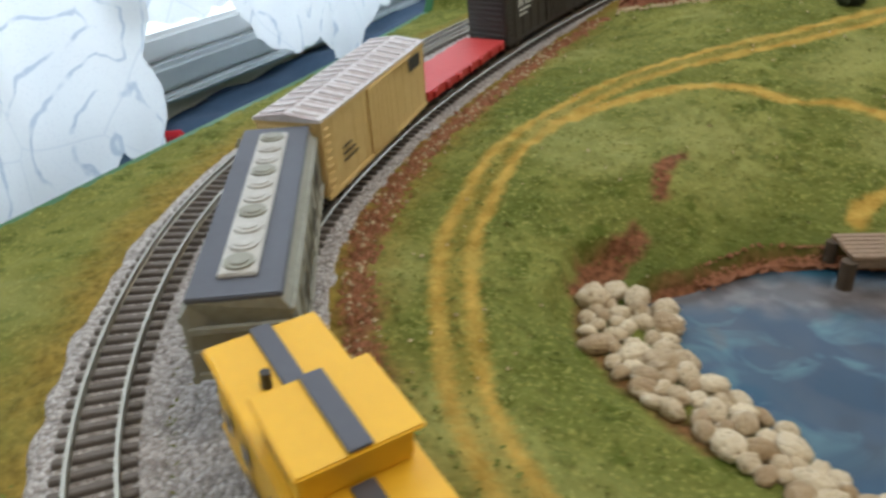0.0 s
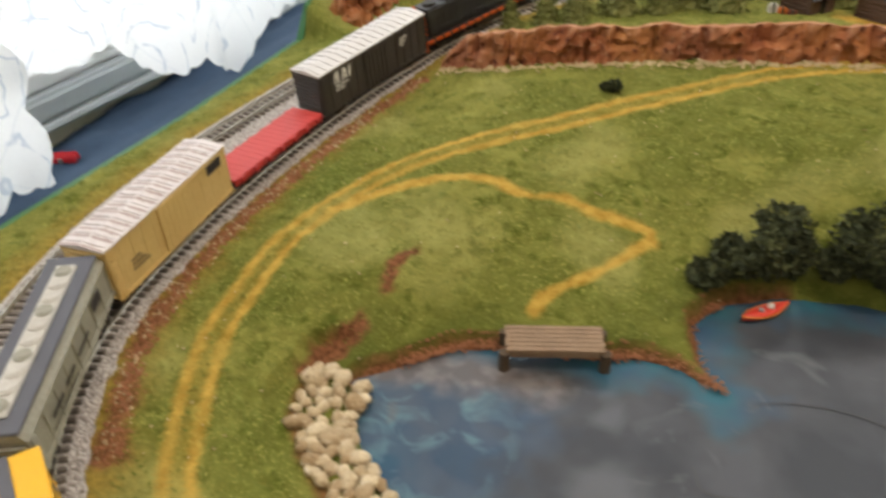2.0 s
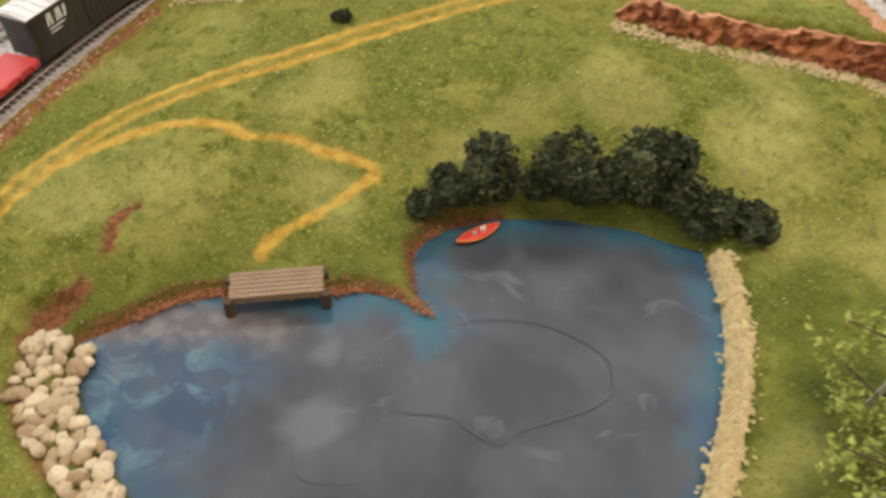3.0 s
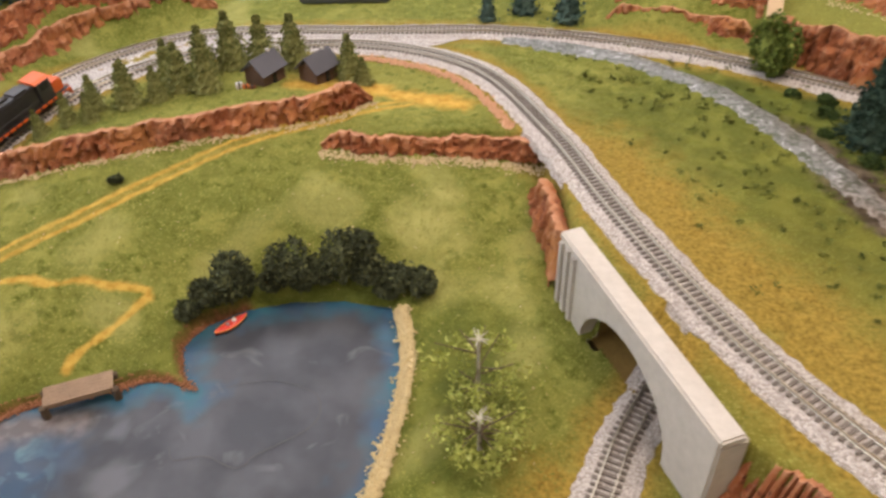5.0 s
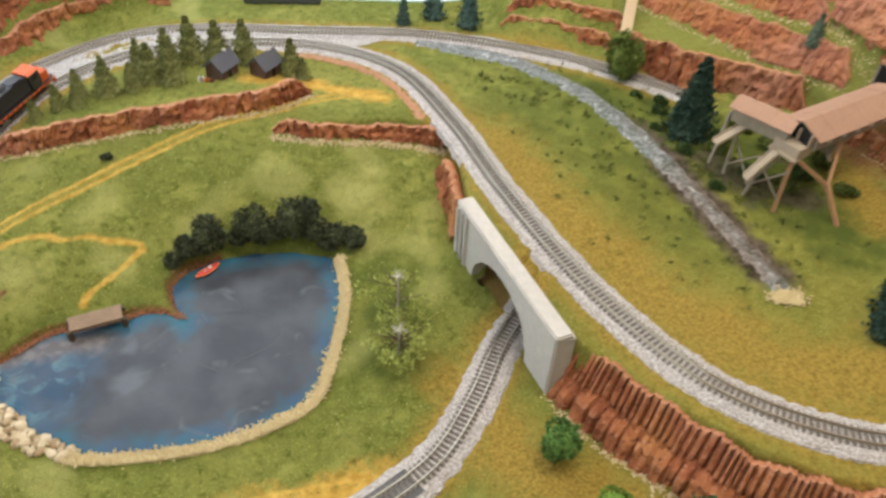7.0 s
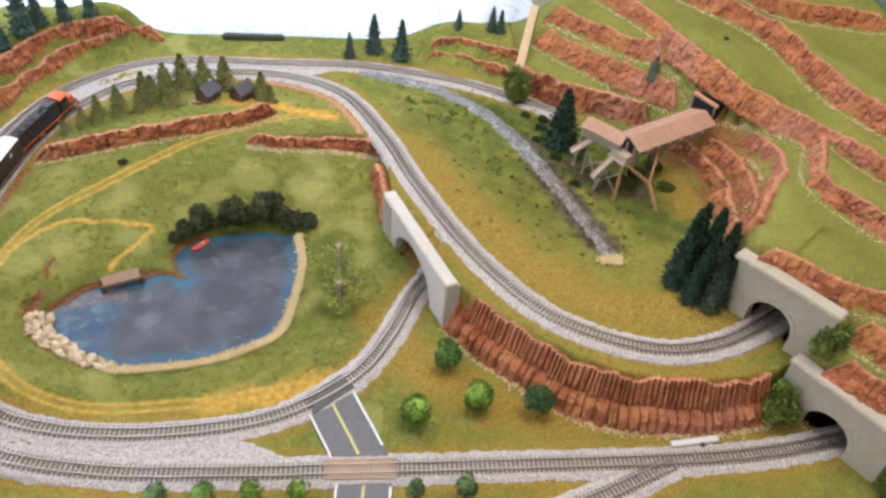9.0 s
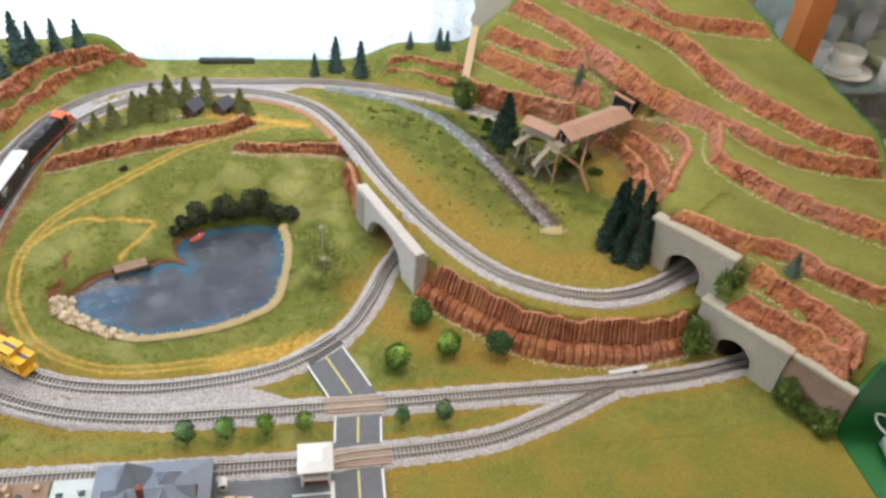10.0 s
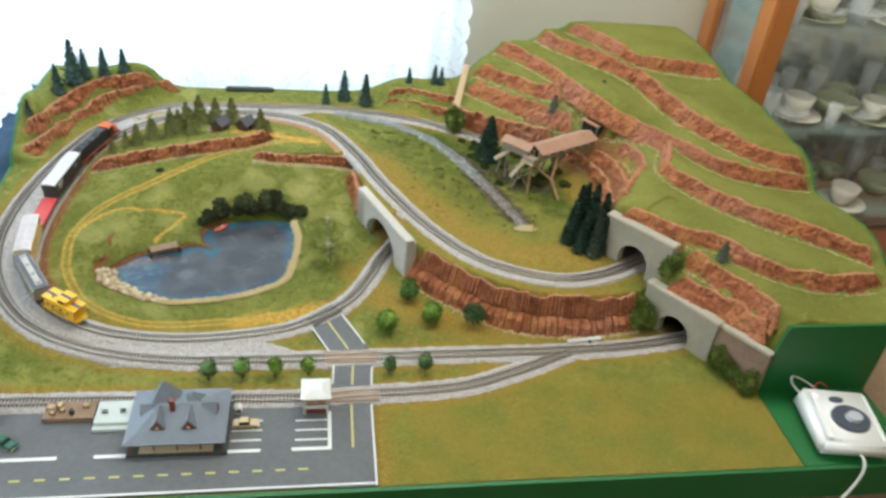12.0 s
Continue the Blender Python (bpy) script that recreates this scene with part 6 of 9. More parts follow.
DARKBUSH = leaf_mat("blackish_green_foam", (0.068, 0.080, 0.038), (0.030, 0.038, 0.021), (0.115, 0.130, 0.055))
GREENBALL = leaf_mat("mid_green_leaf_foam", (0.075, 0.155, 0.032), (0.028, 0.066, 0.013), (0.15, 0.26, 0.06))
LIMEBALL = leaf_mat("bright_green_leaf_foam", (0.130, 0.225, 0.030), (0.050, 0.100, 0.013), (0.22, 0.34, 0.06))
DEEPBALL = leaf_mat("deep_green_leaf_foam", (0.060, 0.118, 0.040), (0.025, 0.055, 0.020), (0.13, 0.21, 0.08))
OLIVEFOAM = leaf_mat("light_olive_foam", (0.125, 0.170, 0.030), (0.052, 0.080, 0.015), (0.21, 0.25, 0.06))
TWIGFOAM = leaf_mat("pale_green_foam", (0.34, 0.37, 0.09), (0.20, 0.235, 0.050), (0.46, 0.48, 0.16))
BARK = mat("brown_bark", (0.10, 0.065, 0.04), 0.9, 0, (0.05, 0.035, 0.02), 300)
TWIG = mat("pale_grey_twig", (0.46, 0.44, 0.36), 0.8, 0, (0.30, 0.28, 0.22), 300)
RNG = np.random.default_rng(7)


def tufts(points, size, spread=0.5):
    """Small ragged leaf blades at points: each a bent pair of triangles turned at random."""
    n = len(points)
    p = np.asarray(points, float)
    a = RNG.normal(size=(n, 3))
    a /= np.linalg.norm(a, axis=1)[:, None]
    b = np.cross(a, RNG.normal(size=(n, 3)))
    b /= np.linalg.norm(b, axis=1)[:, None] + 1e-9
    c = np.cross(a, b)
    s = size * (1 + spread * RNG.uniform(-1, 1, n))[:, None]
    v = np.stack([p - a * s, p + b * s * 0.55 + c * s * 0.25, p + a * s, p - b * s * 0.55 + c * s * 0.25], 1).reshape(-1, 3)
    f = [(4 * i, 4 * i + 1, 4 * i + 2, 4 * i + 3) for i in range(n)]
    return v, f


def ball_points(n, r, squash=1.0, lumps=7):
    """Places in an uneven, lumpy crown round the origin."""
    out = []
    cs = RNG.normal(size=(lumps, 3))
    cs = cs / np.linalg.norm(cs, axis=1)[:, None] * r * 0.45
    for i in range(n):
        d = RNG.normal(size=3)
        d /= np.linalg.norm(d)
        q = cs[i % lumps] + d * r * 0.58 * RNG.uniform(0.75, 1.05)
        out.append((q[0], q[1], q[2] * squash))
    return out


def conifer(name, h, r, material, label, n=900, group=""):
    """A bristle tree: tapered trunk and whorls of drooping twigs with ragged tips."""
    thing = empty(name, Matrix(), label, "conifer tree", group)
    part("trunk", tube(bmesh.new(), (0, 0, -0.002), (0, 0, h * 0.95), h * 0.028, 7, h * 0.006), BARK, thing)
    pts = []
    whorls = max(7, int(h / 0.0035))
    for k in range(n):
        w = RNG.integers(whorls)
        t = (w + 0.3 * RNG.uniform()) / whorls
        reach = r * (1 - t) ** 0.85 * (0.82 + 0.25 * math.sin(w * 2.4)) + h * 0.012
        ang = RNG.uniform(0, math.tau)
        q = reach * math.sqrt(RNG.uniform(0.05, 1.0)) * (0.85 + 0.3 * math.sin(ang * 5 + w * 1.7) ** 2)
        pts.append((q * math.cos(ang), q * math.sin(ang), h * (0.06 + 0.94 * t) - 0.28 * q))
    v, f = tufts(pts, h * 0.030)
    put("crown", v, f, material, thing)
    core, lines, around = bmesh.new(), [], 14
    for k in range(15):
        t = k / 14
        q = 0.66 * r * (1 - t) ** 0.9 * (1.0 if k % 2 else 0.84) + 0.0002
        lines.append([core.verts.new((q * (1 + 0.16 * math.sin(j * 2.7 + k * 1.9)) * math.cos(math.tau * j / around), q * (1 + 0.16 * math.sin(j * 2.7 + k * 1.9)) * math.sin(math.tau * j / around), h * (0.05 + 0.93 * t) - 0.24 * q)) for j in range(around)])
    for a, b in zip(lines, lines[1:]):
        for j in range(around):
            core.faces.new((a[j], a[(j + 1) % around], b[(j + 1) % around], b[j]))
    part("crown_core", core, material, thing)
    return thing


def ball_tree(name, r, z, material, label, n=1100, trunk=0.012, group="", squash=1.05):
    thing = empty(name, Matrix(), label, "tree", group)
    part("trunk", tube(bmesh.new(), (0, 0, -0.002), (0, 0, z), 0.0013, 7, 0.0009), BARK, thing)
    core = bmesh.new()
    bmesh.ops.create_icosphere(core, subdivisions=2, radius=r * 0.72)
    for vert in core.verts:
        vert.co = vert.co * (1 + 0.18 * noise.noise(vert.co * 180)) + Vector((0, 0, z))
    part("crown_core", core, material, thing)
    pts = [(x, y, q + z) for x, y, q in ball_points(n, r, squash)]
    v, f = tufts(pts, r * 0.10)
    put("crown", v, f, material, thing)
    return thing


def stand(thing, x, y, turn=0.0, scale=1.0, dz=0.0):
    thing.matrix_world = Matrix.Translation((x, y, ground_at(x, y) + dz)) @ Matrix.Rotation(turn, 4, "Z") @ Matrix.Diagonal((scale, scale, scale, 1))
    return thing


def repeat(thing, places):
    """Stand a thing at the first place and copies of it at the others: x, y, scale."""
    for k, (x, y, s) in enumerate(places):
        if k == 0:
            stand(thing, x, y, 0.0, s)
        else:
            c = copy_thing(thing, Matrix())
            stand(c, x, y, 1.7 * k, s)


repeat(conifer("pine_tree", 0.045, 0.0180, PINE, "small olive-green bristle pine in the grove by the cabins", 1900, "pines of the grove"),
       [(-0.384, 0.637, 0.55), (-0.366, 0.650, 0.62), (-0.352, 0.668, 0.72), (-0.347, 0.648, 0.55), (-0.325, 0.668, 0.85), (-0.334, 0.690, 0.75), (-0.303, 0.676, 0.68), (-0.306, 0.712, 0.9), (-0.290, 0.694, 0.95),
        (-0.268, 0.690, 1.0), (-0.282, 0.728, 1.0), (-0.263, 0.744, 1.15), (-0.236, 0.744, 1.05), (-0.208, 0.742, 1.1), (-0.158, 0.722, 0.9), (-0.146, 0.714, 0.55)])
stand(conifer("spruce_tree", 0.080, 0.026, SPRUCE, "tall dark blue-green bristle spruce beside the brook", 4200), 0.226, 0.632)
repeat(conifer("spruce_tree", 0.086, 0.0165, SPRUCE, "dark green bristle spruce in the stand beside the tunnel", 2200, "spruces by the tunnel"),
       [(0.302, 0.378, 0.80), (0.316, 0.398, 1.0), (0.322, 0.365, 0.85), (0.336, 0.392, 1.05), (0.343, 0.352, 0.72), (0.310, 0.352, 0.62), (0.348, 0.380, 0.95), (0.330, 0.412, 0.95)])
repeat(conifer("spruce_tree", 0.070, 0.015, SPRUCE_GREY, "grey-green bristle spruce in the stand beside the tunnel", 1900, "spruces by the tunnel"), [(0.328, 0.342, 0.85), (0.336, 0.365, 1.0)])
repeat(conifer("spruce_tree", 0.064, 0.0175, SPRUCE_TEAL, "dark blue-green spruce on the corner mound", 1100, "spruces at the back"),
       [(-0.497, 0.780, 0.85), (-0.478, 0.812, 1.25), (-0.466, 0.835, 0.85), (-0.438, 0.852, 0.9), (-0.408, 0.868, 0.85), (-0.047, 0.848, 0.62), (-0.012, 0.868, 0.95), (0.028, 0.848, 1.0), (0.112, 0.878, 0.5), (0.160, 0.868, 0.6), (0.172, 0.862, 0.55), (-0.522, 0.70, 0.45)])
repeat(conifer("spruce_tree", 0.034, 0.0135, SPRUCE_GREY, "tiny grey-green spruce on the terraced hill", 600, "spruces on the hill"), [(0.347, 0.690, 1.0), (0.468, 0.252, 0.95)])
ball_kinds = [(GREENBALL, "round mid-green foam tree below the retaining wall"), (LIMEBALL, "round bright green foam tree below the retaining wall"), (DEEPBALL, "round deep green foam tree below the retaining wall")]
for (x, y), (m_, lab) in zip(((0.064, 0.312), (0.030, 0.247), (0.089, 0.262), (0.146, 0.257)), (ball_kinds[0], ball_kinds[1], ball_kinds[1], ball_kinds[2])):
    stand(ball_tree("round_tree", 0.0155, 0.018, m_, lab, 1500, group="round trees below the wall"), x, y)
for (x, y), (m_, lab), s in zip(((-0.185, 0.163), (-0.147, 0.164), (-0.109, 0.166), (-0.070, 0.168), (0.027, 0.168), (0.071, 0.169)),
                                (ball_kinds[2], ball_kinds[0], ball_kinds[1], ball_kinds[1], ball_kinds[2], ball_kinds[2]), (1, 1, 0.9, 0.85, 0.8, 0.9)):
    stand(ball_tree("street_tree", 0.0120, 0.019, m_, lab.replace("below the retaining wall", "between the two tracks"), 900, group="street trees between the tracks", squash=1.15), x, y, 0, s)


def shrub(name, lumps, material, label, n=700, size=0.0016):
    """A low sprawling shrub made of foam lumps: x, y, radius, height each."""
    thing = empty(name, Matrix.Translation((lumps[0][0], lumps[0][1], ground_at(lumps[0][0], lumps[0][1]))), label, "bush")
    ox, oy, oz = thing.matrix_world.translation
    for x, y, r, h in lumps:
        z = ground_at(x, y)
        pts = [(x - ox + a, y - oy + b, z - oz + max(0.0005, h * 0.5 + c * h / (2 * r))) for a, b, c in ball_points(n, r * 1.04, 1.0, 11)]
        v, f = tufts(pts, size * 1.1, 0.6)
        put("clump", v, f, material, thing)
        core = bmesh.new()
        bmesh.ops.create_icosphere(core, subdivisions=2, radius=1.0)
        for vert in core.verts:
            d = vert.co * (1 + 0.25 * noise.noise(vert.co * 3 + Vector((x * 90, y * 90, 0))))
            vert.co = Vector((x - ox + d.x * r * 0.52, y - oy + d.y * r * 0.52, z - oz + h * 0.38 + d.z * h * 0.30))
        part("clump_core", core, material, thing)
    return thing


shrub("dark_bush", [(-0.208, 0.507, 0.016, 0.034), (-0.221, 0.498, 0.012, 0.020), (-0.231, 0.487, 0.008, 0.009), (-0.203, 0.510, 0.011, 0.026)], DARKBUSH, "blackish-green foam bush leaning over the pond bank", 1100)
shrub("dark_bush", [(-0.172, 0.521, 0.016, 0.032), (-0.184, 0.516, 0.009, 0.014), (-0.163, 0.518, 0.012, 0.022)], DARKBUSH, "blackish-green foam bush leaning over the pond bank", 1100)
shrub("dark_bush", [(-0.138, 0.527, 0.018, 0.036), (-0.150, 0.523, 0.011, 0.020), (-0.121, 0.524, 0.013, 0.022), (-0.125, 0.531, 0.013, 0.032)], DARKBUSH, "blackish-green foam bush leaning over the pond bank", 1100)
shrub("dark_bush", [(-0.100, 0.520, 0.013, 0.016), (-0.085, 0.516, 0.011, 0.015), (-0.108, 0.513, 0.008, 0.008)], DARKBUSH, "low blackish-green foam bush at the beach's end", 800)
shrub("small_bush", [(-0.302, 0.580, 0.0042, 0.006), (-0.306, 0.580, 0.003, 0.004)], DARKBUSH, "tiny dark bush alone in the meadow", 300, 0.0011)
shrub("small_bush", [(0.430, 0.693, 0.003, 0.003)], DARKBUSH, "tiny dark bush alone on the hill terrace", 200, 0.0011)
shrub("olive_bush", [(0.178, 0.740, 0.014, 0.052), (0.191, 0.735, 0.014, 0.044), (0.184, 0.732, 0.012, 0.030)], OLIVEFOAM, "upright light olive foam bush at the rock face", 1300)
shrub("olive_bush", [(0.404, 0.266, 0.013, 0.036), (0.394, 0.258, 0.011, 0.028), (0.414, 0.262, 0.010, 0.030)], OLIVEFOAM, "light olive foam bush between the two portals", 900)
shrub("olive_bush", [(0.376, 0.246, 0.014, 0.054), (0.367, 0.238, 0.012, 0.036), (0.386, 0.238, 0.011, 0.030), (0.372, 0.252, 0.010, 0.056)], OLIVEFOAM, "light olive foam bush climbing the wall's end", 900)
shrub("olive_bush", [(0.446, 0.162, 0.010, 0.046), (0.452, 0.152, 0.011, 0.034), (0.460, 0.142, 0.011, 0.026), (0.468, 0.130, 0.011, 0.026), (0.476, 0.119, 0.012, 0.034), (0.470, 0.115, 0.010, 0.018)], OLIVEFOAM, "light olive foam creeper at the wing wall's foot", 900)


def tuft_bushes():
    """Scattered coarse turf clumps along the brook, too many to count."""
    pts = []
    for k in range(480):
        t = RNG.uniform()
        i = t * (len(STREAM) - 2)
        a, b = STREAM[int(i)], STREAM[int(i) + 1]
        fr = i - int(i)
        x, y = a[0] + (b[0] - a[0]) * fr, a[1] + (b[1] - a[1]) * fr
        x, y = x + RNG.normal() * 0.045, y + RNG.normal() * 0.035
        if not (0.02 < x < 0.34 and 0.38 < y < 0.79) or distance_to(np.array([x]), np.array([y]), flat(LINES["inner"]))[0] < 0.03 or distance_to(np.array([x]), np.array([y]), STREAM)[0] < 0.012:
            continue
        if bool(inside(np.array([x]), np.array([y]), HILL)[0]):
            continue
        z = ground_at(x, y)
        for _ in range(14):
            d = RNG.normal(size=3) * (0.0008 + 0.0006 * (k % 3))
            pts.append((x + d[0], y + d[1], z + 0.0004 + abs(d[2])))
    v, f = tufts(pts, 0.0011)
    ob = put("coarse_turf", v, f, leaf_mat("coarse_green_turf", (0.110, 0.130, 0.026), (0.055, 0.072, 0.015), (0.19, 0.20, 0.05)))
    return tagged(ob, "coarse dark green turf clumps along the brook", "turf", "", "stuff")


tuft_bushes()


def twig_tree(x, y, h, lean, seed):
    """A bare pale stem with a star of twigs at its top and clumps of lime foam on short branches round it."""
    rng = np.random.default_rng(seed)
    thing = empty("bare_twig_tree", Matrix(), "pale bare stem and twigs with loose lime-green foam clumps", "tree", "twig trees by the pond")
    top = Vector((lean[0], lean[1], h))
    bm = tube(bmesh.new(), (0, 0, -0.001), top * 0.55, 0.0013, 7, 0.0010)
    tube(bm, top * 0.55, top, 0.0010, 7, 0.0007)
    part("stem", bm, TWIG, thing)
    bm = bmesh.new()
    for k in range(8):
        a = k * math.tau / 8 + rng.uniform(-0.25, 0.25)
        q, d = top.copy(), Vector((math.cos(a), math.sin(a), 0.35))
        for j in range(3):
            w = q + d * rng.uniform(0.0016, 0.0026)
            tube(bm, q, w, 0.0005 - 0.0001 * j, 5, 0.00042 - 0.0001 * j)
            q, d = w, (d + Vector(rng.uniform(-0.5, 0.5, 3)) * 0.8).normalized()
    part("twigs", bm, TWIG, thing)
    pts = []
    for k in range(14):
        a, t = k * 2.4 + rng.uniform(-0.3, 0.3), rng.uniform(0.2, 0.85)
        q = top * t
        tip = q + Vector((math.cos(a), math.sin(a), 0.25)) * rng.uniform(0.010, 0.024)
        part("branch", tube(bmesh.new(), q, tip, 0.0005, 5, 0.0003), BARK, thing)
        pts += [(tip.x + u * 0.0036, tip.y + v * 0.0036, max(0.001, tip.z * 0.75 + w * 0.0022)) for u, v, w in rng.normal(size=(60, 3))]
    v, f = tufts(pts, 0.0016)
    put("foliage", v, f, TWIGFOAM, thing)
    return stand(thing, x, y)


twig_tree(-0.0465, 0.431, 0.056, (0.0005, -0.008), 3)
twig_tree(-0.045, 0.397, 0.034, (0.0, -0.006), 5)


# stones: one rounded pebble shape each, sharing a few meshes
def pebble_mesh(seed, rough=0.24, sub=2):
    bm = bmesh.new()
    bmesh.ops.create_icosphere(bm, subdivisions=sub, radius=1.0)
    for v in bm.verts:
        v.co *= 1 + rough * noise.noise(v.co * 1.3 + Vector((seed * 7.3, 0, 0))) + 0.10 * noise.noise(v.co * 3 + Vector((0, seed * 3.1, 0)))
    me = bpy.data.meshes.new("stone")
    bm.to_mesh(me)
    bm.free()
    me.materials.append(PEBBLE)
    me.polygons.foreach_set("use_smooth", [True] * len(me.polygons))
    return me


PEBBLES = [pebble_mesh(k) for k in range(9)]
bank = empty("stone_bank", Matrix.Translation((-0.32, 0.35, 0)), "bank of rounded cream river pebbles at the pond's edge", "stones")
bank_line = curve_points([(-0.345, 0.378, 0), (-0.343, 0.360, 0), (-0.330, 0.346, 0), (-0.308, 0.333, 0), (-0.288, 0.321, 0), (-0.262, 0.311, 0)], 0.001)
bank_side = sides(bank_line)
laid = []
tries = 0
while tries < 6000 and len(laid) < 185:
    tries += 1
    k = int(RNG.integers(len(bank_line)))
    wide = 0.024 * (1 - 0.58 * k / len(bank_line))
    off = RNG.uniform(0, wide) - 0.0100 * (1 - 0.45 * k / len(bank_line))
    r = RNG.uniform(0.0022, 0.0043)
    x, y = bank_line[k].x + bank_side[k].x * off, bank_line[k].y + bank_side[k].y * off
    if any((x - a) ** 2 + (y - b) ** 2 < (0.76 * (r + q)) ** 2 for a, b, q in laid):
        continue
    laid.append((x, y, r))
    ob = new("stone", PEBBLES[len(laid) % 9])
    ob.parent = bank
    ob.matrix_world = Matrix.Translation((x, y, max(0.0005, ground_at(x, y)) + r * 0.40)) @ Matrix.Rotation(RNG.uniform(0, 6.28), 4, "Z") @ Matrix.Rotation(RNG.uniform(-0.4, 0.4), 4, "X") @ Matrix.Diagonal((r * RNG.uniform(1.1, 1.5), r * RNG.uniform(0.85, 1.05), r * RNG.uniform(0.7, 0.95), 1))


def grit(name, places, size, material, label, category="stones"):
    """Loose little stones, too many to count: x, y, z each."""
    verts, faces = [], []
    base = np.array([(1, 0, 0), (-1, 0, 0), (0, 1, 0), (0, -1, 0), (0, 0, 1), (0, 0, -1)], float)
    tri = [(0, 2, 4), (2, 1, 4), (1, 3, 4), (3, 0, 4), (2, 0, 5), (1, 2, 5), (3, 1, 5), (0, 3, 5)]
    for x, y, z in places:
        s = size * RNG.uniform(0.5, 1.3)
        m = base * RNG.uniform(0.6, 1.1, 3) * s
        a = RNG.uniform(0, 6.28)
        rot = np.array(((math.cos(a), -math.sin(a), 0), (math.sin(a), math.cos(a), 0), (0, 0, 1)))
        o = len(verts)
        verts += [tuple(q) for q in m @ rot.T + (x, y, z)]
        faces += [tuple(o + i for i in t) for t in tri]
    return tagged(put(name, verts, faces, material), label, category, "", "stuff")


def along(pts, n, spread, lift=0.0003, bias=0.0, skip=None):
    """Random places strewn along a line on the ground; bias shifts them to its right."""
    line = curve_points([(p[0], p[1], 0) for p in pts], 0.002)
    side = sides(line)
    k = RNG.integers(0, len(line), n)
    off = RNG.normal(size=n) * spread - bias
    slide = RNG.uniform(-0.0015, 0.0015, (2, n))
    x = np.array([line[i].x + side[i].x * o for i, o in zip(k, off)]) + slide[0]
    y = np.array([line[i].y + side[i].y * o for i, o in zip(k, off)]) + slide[1]
    if skip:
        ok = np.array([not skip(a, b) for a, b in zip(x, y)])
        x, y = x[ok], y[ok]
    return list(zip(x, y, height(x, y) + lift))


talus = []
for pts, rise in BANDS.values():
    n = int(1350 * sum((Vector(a) - Vector(b)).length for a, b in zip(pts, pts[1:])))
    talus += along(pts, n, 0.0013, 0.0003, 0.0128)
grit("talus", talus, 0.0010, TALUS, "cream crushed stone strewn along the foot of the ledges")
grit("talus", along(CLIFF_MEADOW, 750, 0.0022, 0.0003, 0.0065) + along(CLIFF_TRACKSIDE, 800, 0.0030, 0.0003, 0.0085), 0.0012, TALUS, "cream crushed stone along the foot of the low rock walls")
grit("talus", along(RETAINING, 900, 0.0024, 0.0003, 0.0075), 0.0013, TALUS, "cream crushed stone along the foot of the retaining wall")
grit("rubble", along(RUBBLE_LINE, 2300, 0.0024, 0.0001, 0.0012), 0.0008, RUBBLE, "red-brown crushed stone in a strip beside the track")
grit("rubble", along(RUBBLE_LINE, 230, 0.0028, 0.0004, 0.0006), 0.0009, TALUS, "cream crushed stone flecks in the strip beside the track")
edging = curve_points(TRACK_INNER, 0.004)
edge_run = [(p.x + s_.x * 0.0235, p.y + s_.y * 0.0235) for p, s_ in zip(edging, sides(edging)) if p.z > 0.049 and -0.165 < p.x < -0.004 and p.y > 0.64]
if distance_to(np.array([edge_run[0][0]]), np.array([edge_run[0][1]]), [(-0.2, 0.70), (-0.06, 0.66)])[0] > distance_to(np.array([-0.15]), np.array([0.76]), [(-0.2, 0.70), (-0.06, 0.66)])[0]:
    edge_run = [(p.x - s_.x * 0.0235, p.y - s_.y * 0.0235) for p, s_ in zip(edging, sides(edging)) if p.z > 0.049 and -0.165 < p.x < -0.004 and p.y > 0.64]
grit("edging_stones", along(edge_run, 900, 0.0020, 0.0006), 0.0017, mat("pinkish_cream_stone", (0.60, 0.36, 0.22), 0.9, 0, (0.42, 0.22, 0.13), 300, 0.8, 0.4, 400), "pinkish cream stones edging the plateau beside the track")
shore = [(-0.262, 0.3085), (-0.235, 0.308), (-0.200, 0.3115), (-0.162, 0.321), (-0.1265, 0.338), (-0.1035, 0.358), (-0.0945, 0.397), (-0.0893, 0.440), (-0.0918, 0.478), (-0.0985, 0.503)]


def beach():
    line = curve_points([(x, y, 0) for x, y in shore], 0.0015)
    verts, faces = [], []
    prof = [(-0.0052, -0.001), (-0.0044, 0.0018), (-0.0021, 0.0029), (0.001, 0.0027), (0.0038, 0.0012), (0.0050, -0.002)]
    for p, s in zip(line, sides(line)):
        for k, (a, b) in enumerate(prof):
            j = 0.0009 * noise.noise((p.x * 420, p.y * 420, k))
            verts.append((p.x + s.x * (a + j), p.y + s.y * (a + j), b + 0.85 * max(0.0, ground_at(p.x + s.x * a, p.y + s.y * a)) * (0.0 if k in (0, 5) else 1.0) + 0.0007 * noise.noise((p.x * 800, p.y * 800, k * 2.0))))
    for i in range(len(line) - 1):
        for k in range(5):
            q = i * 6 + k
            faces.append((q, q + 6, q + 7, q + 1))
    return tagged(put("beach", verts, faces, STONE_PALE), "pale yellow grit bank along the pond", "beach", "", "structure")


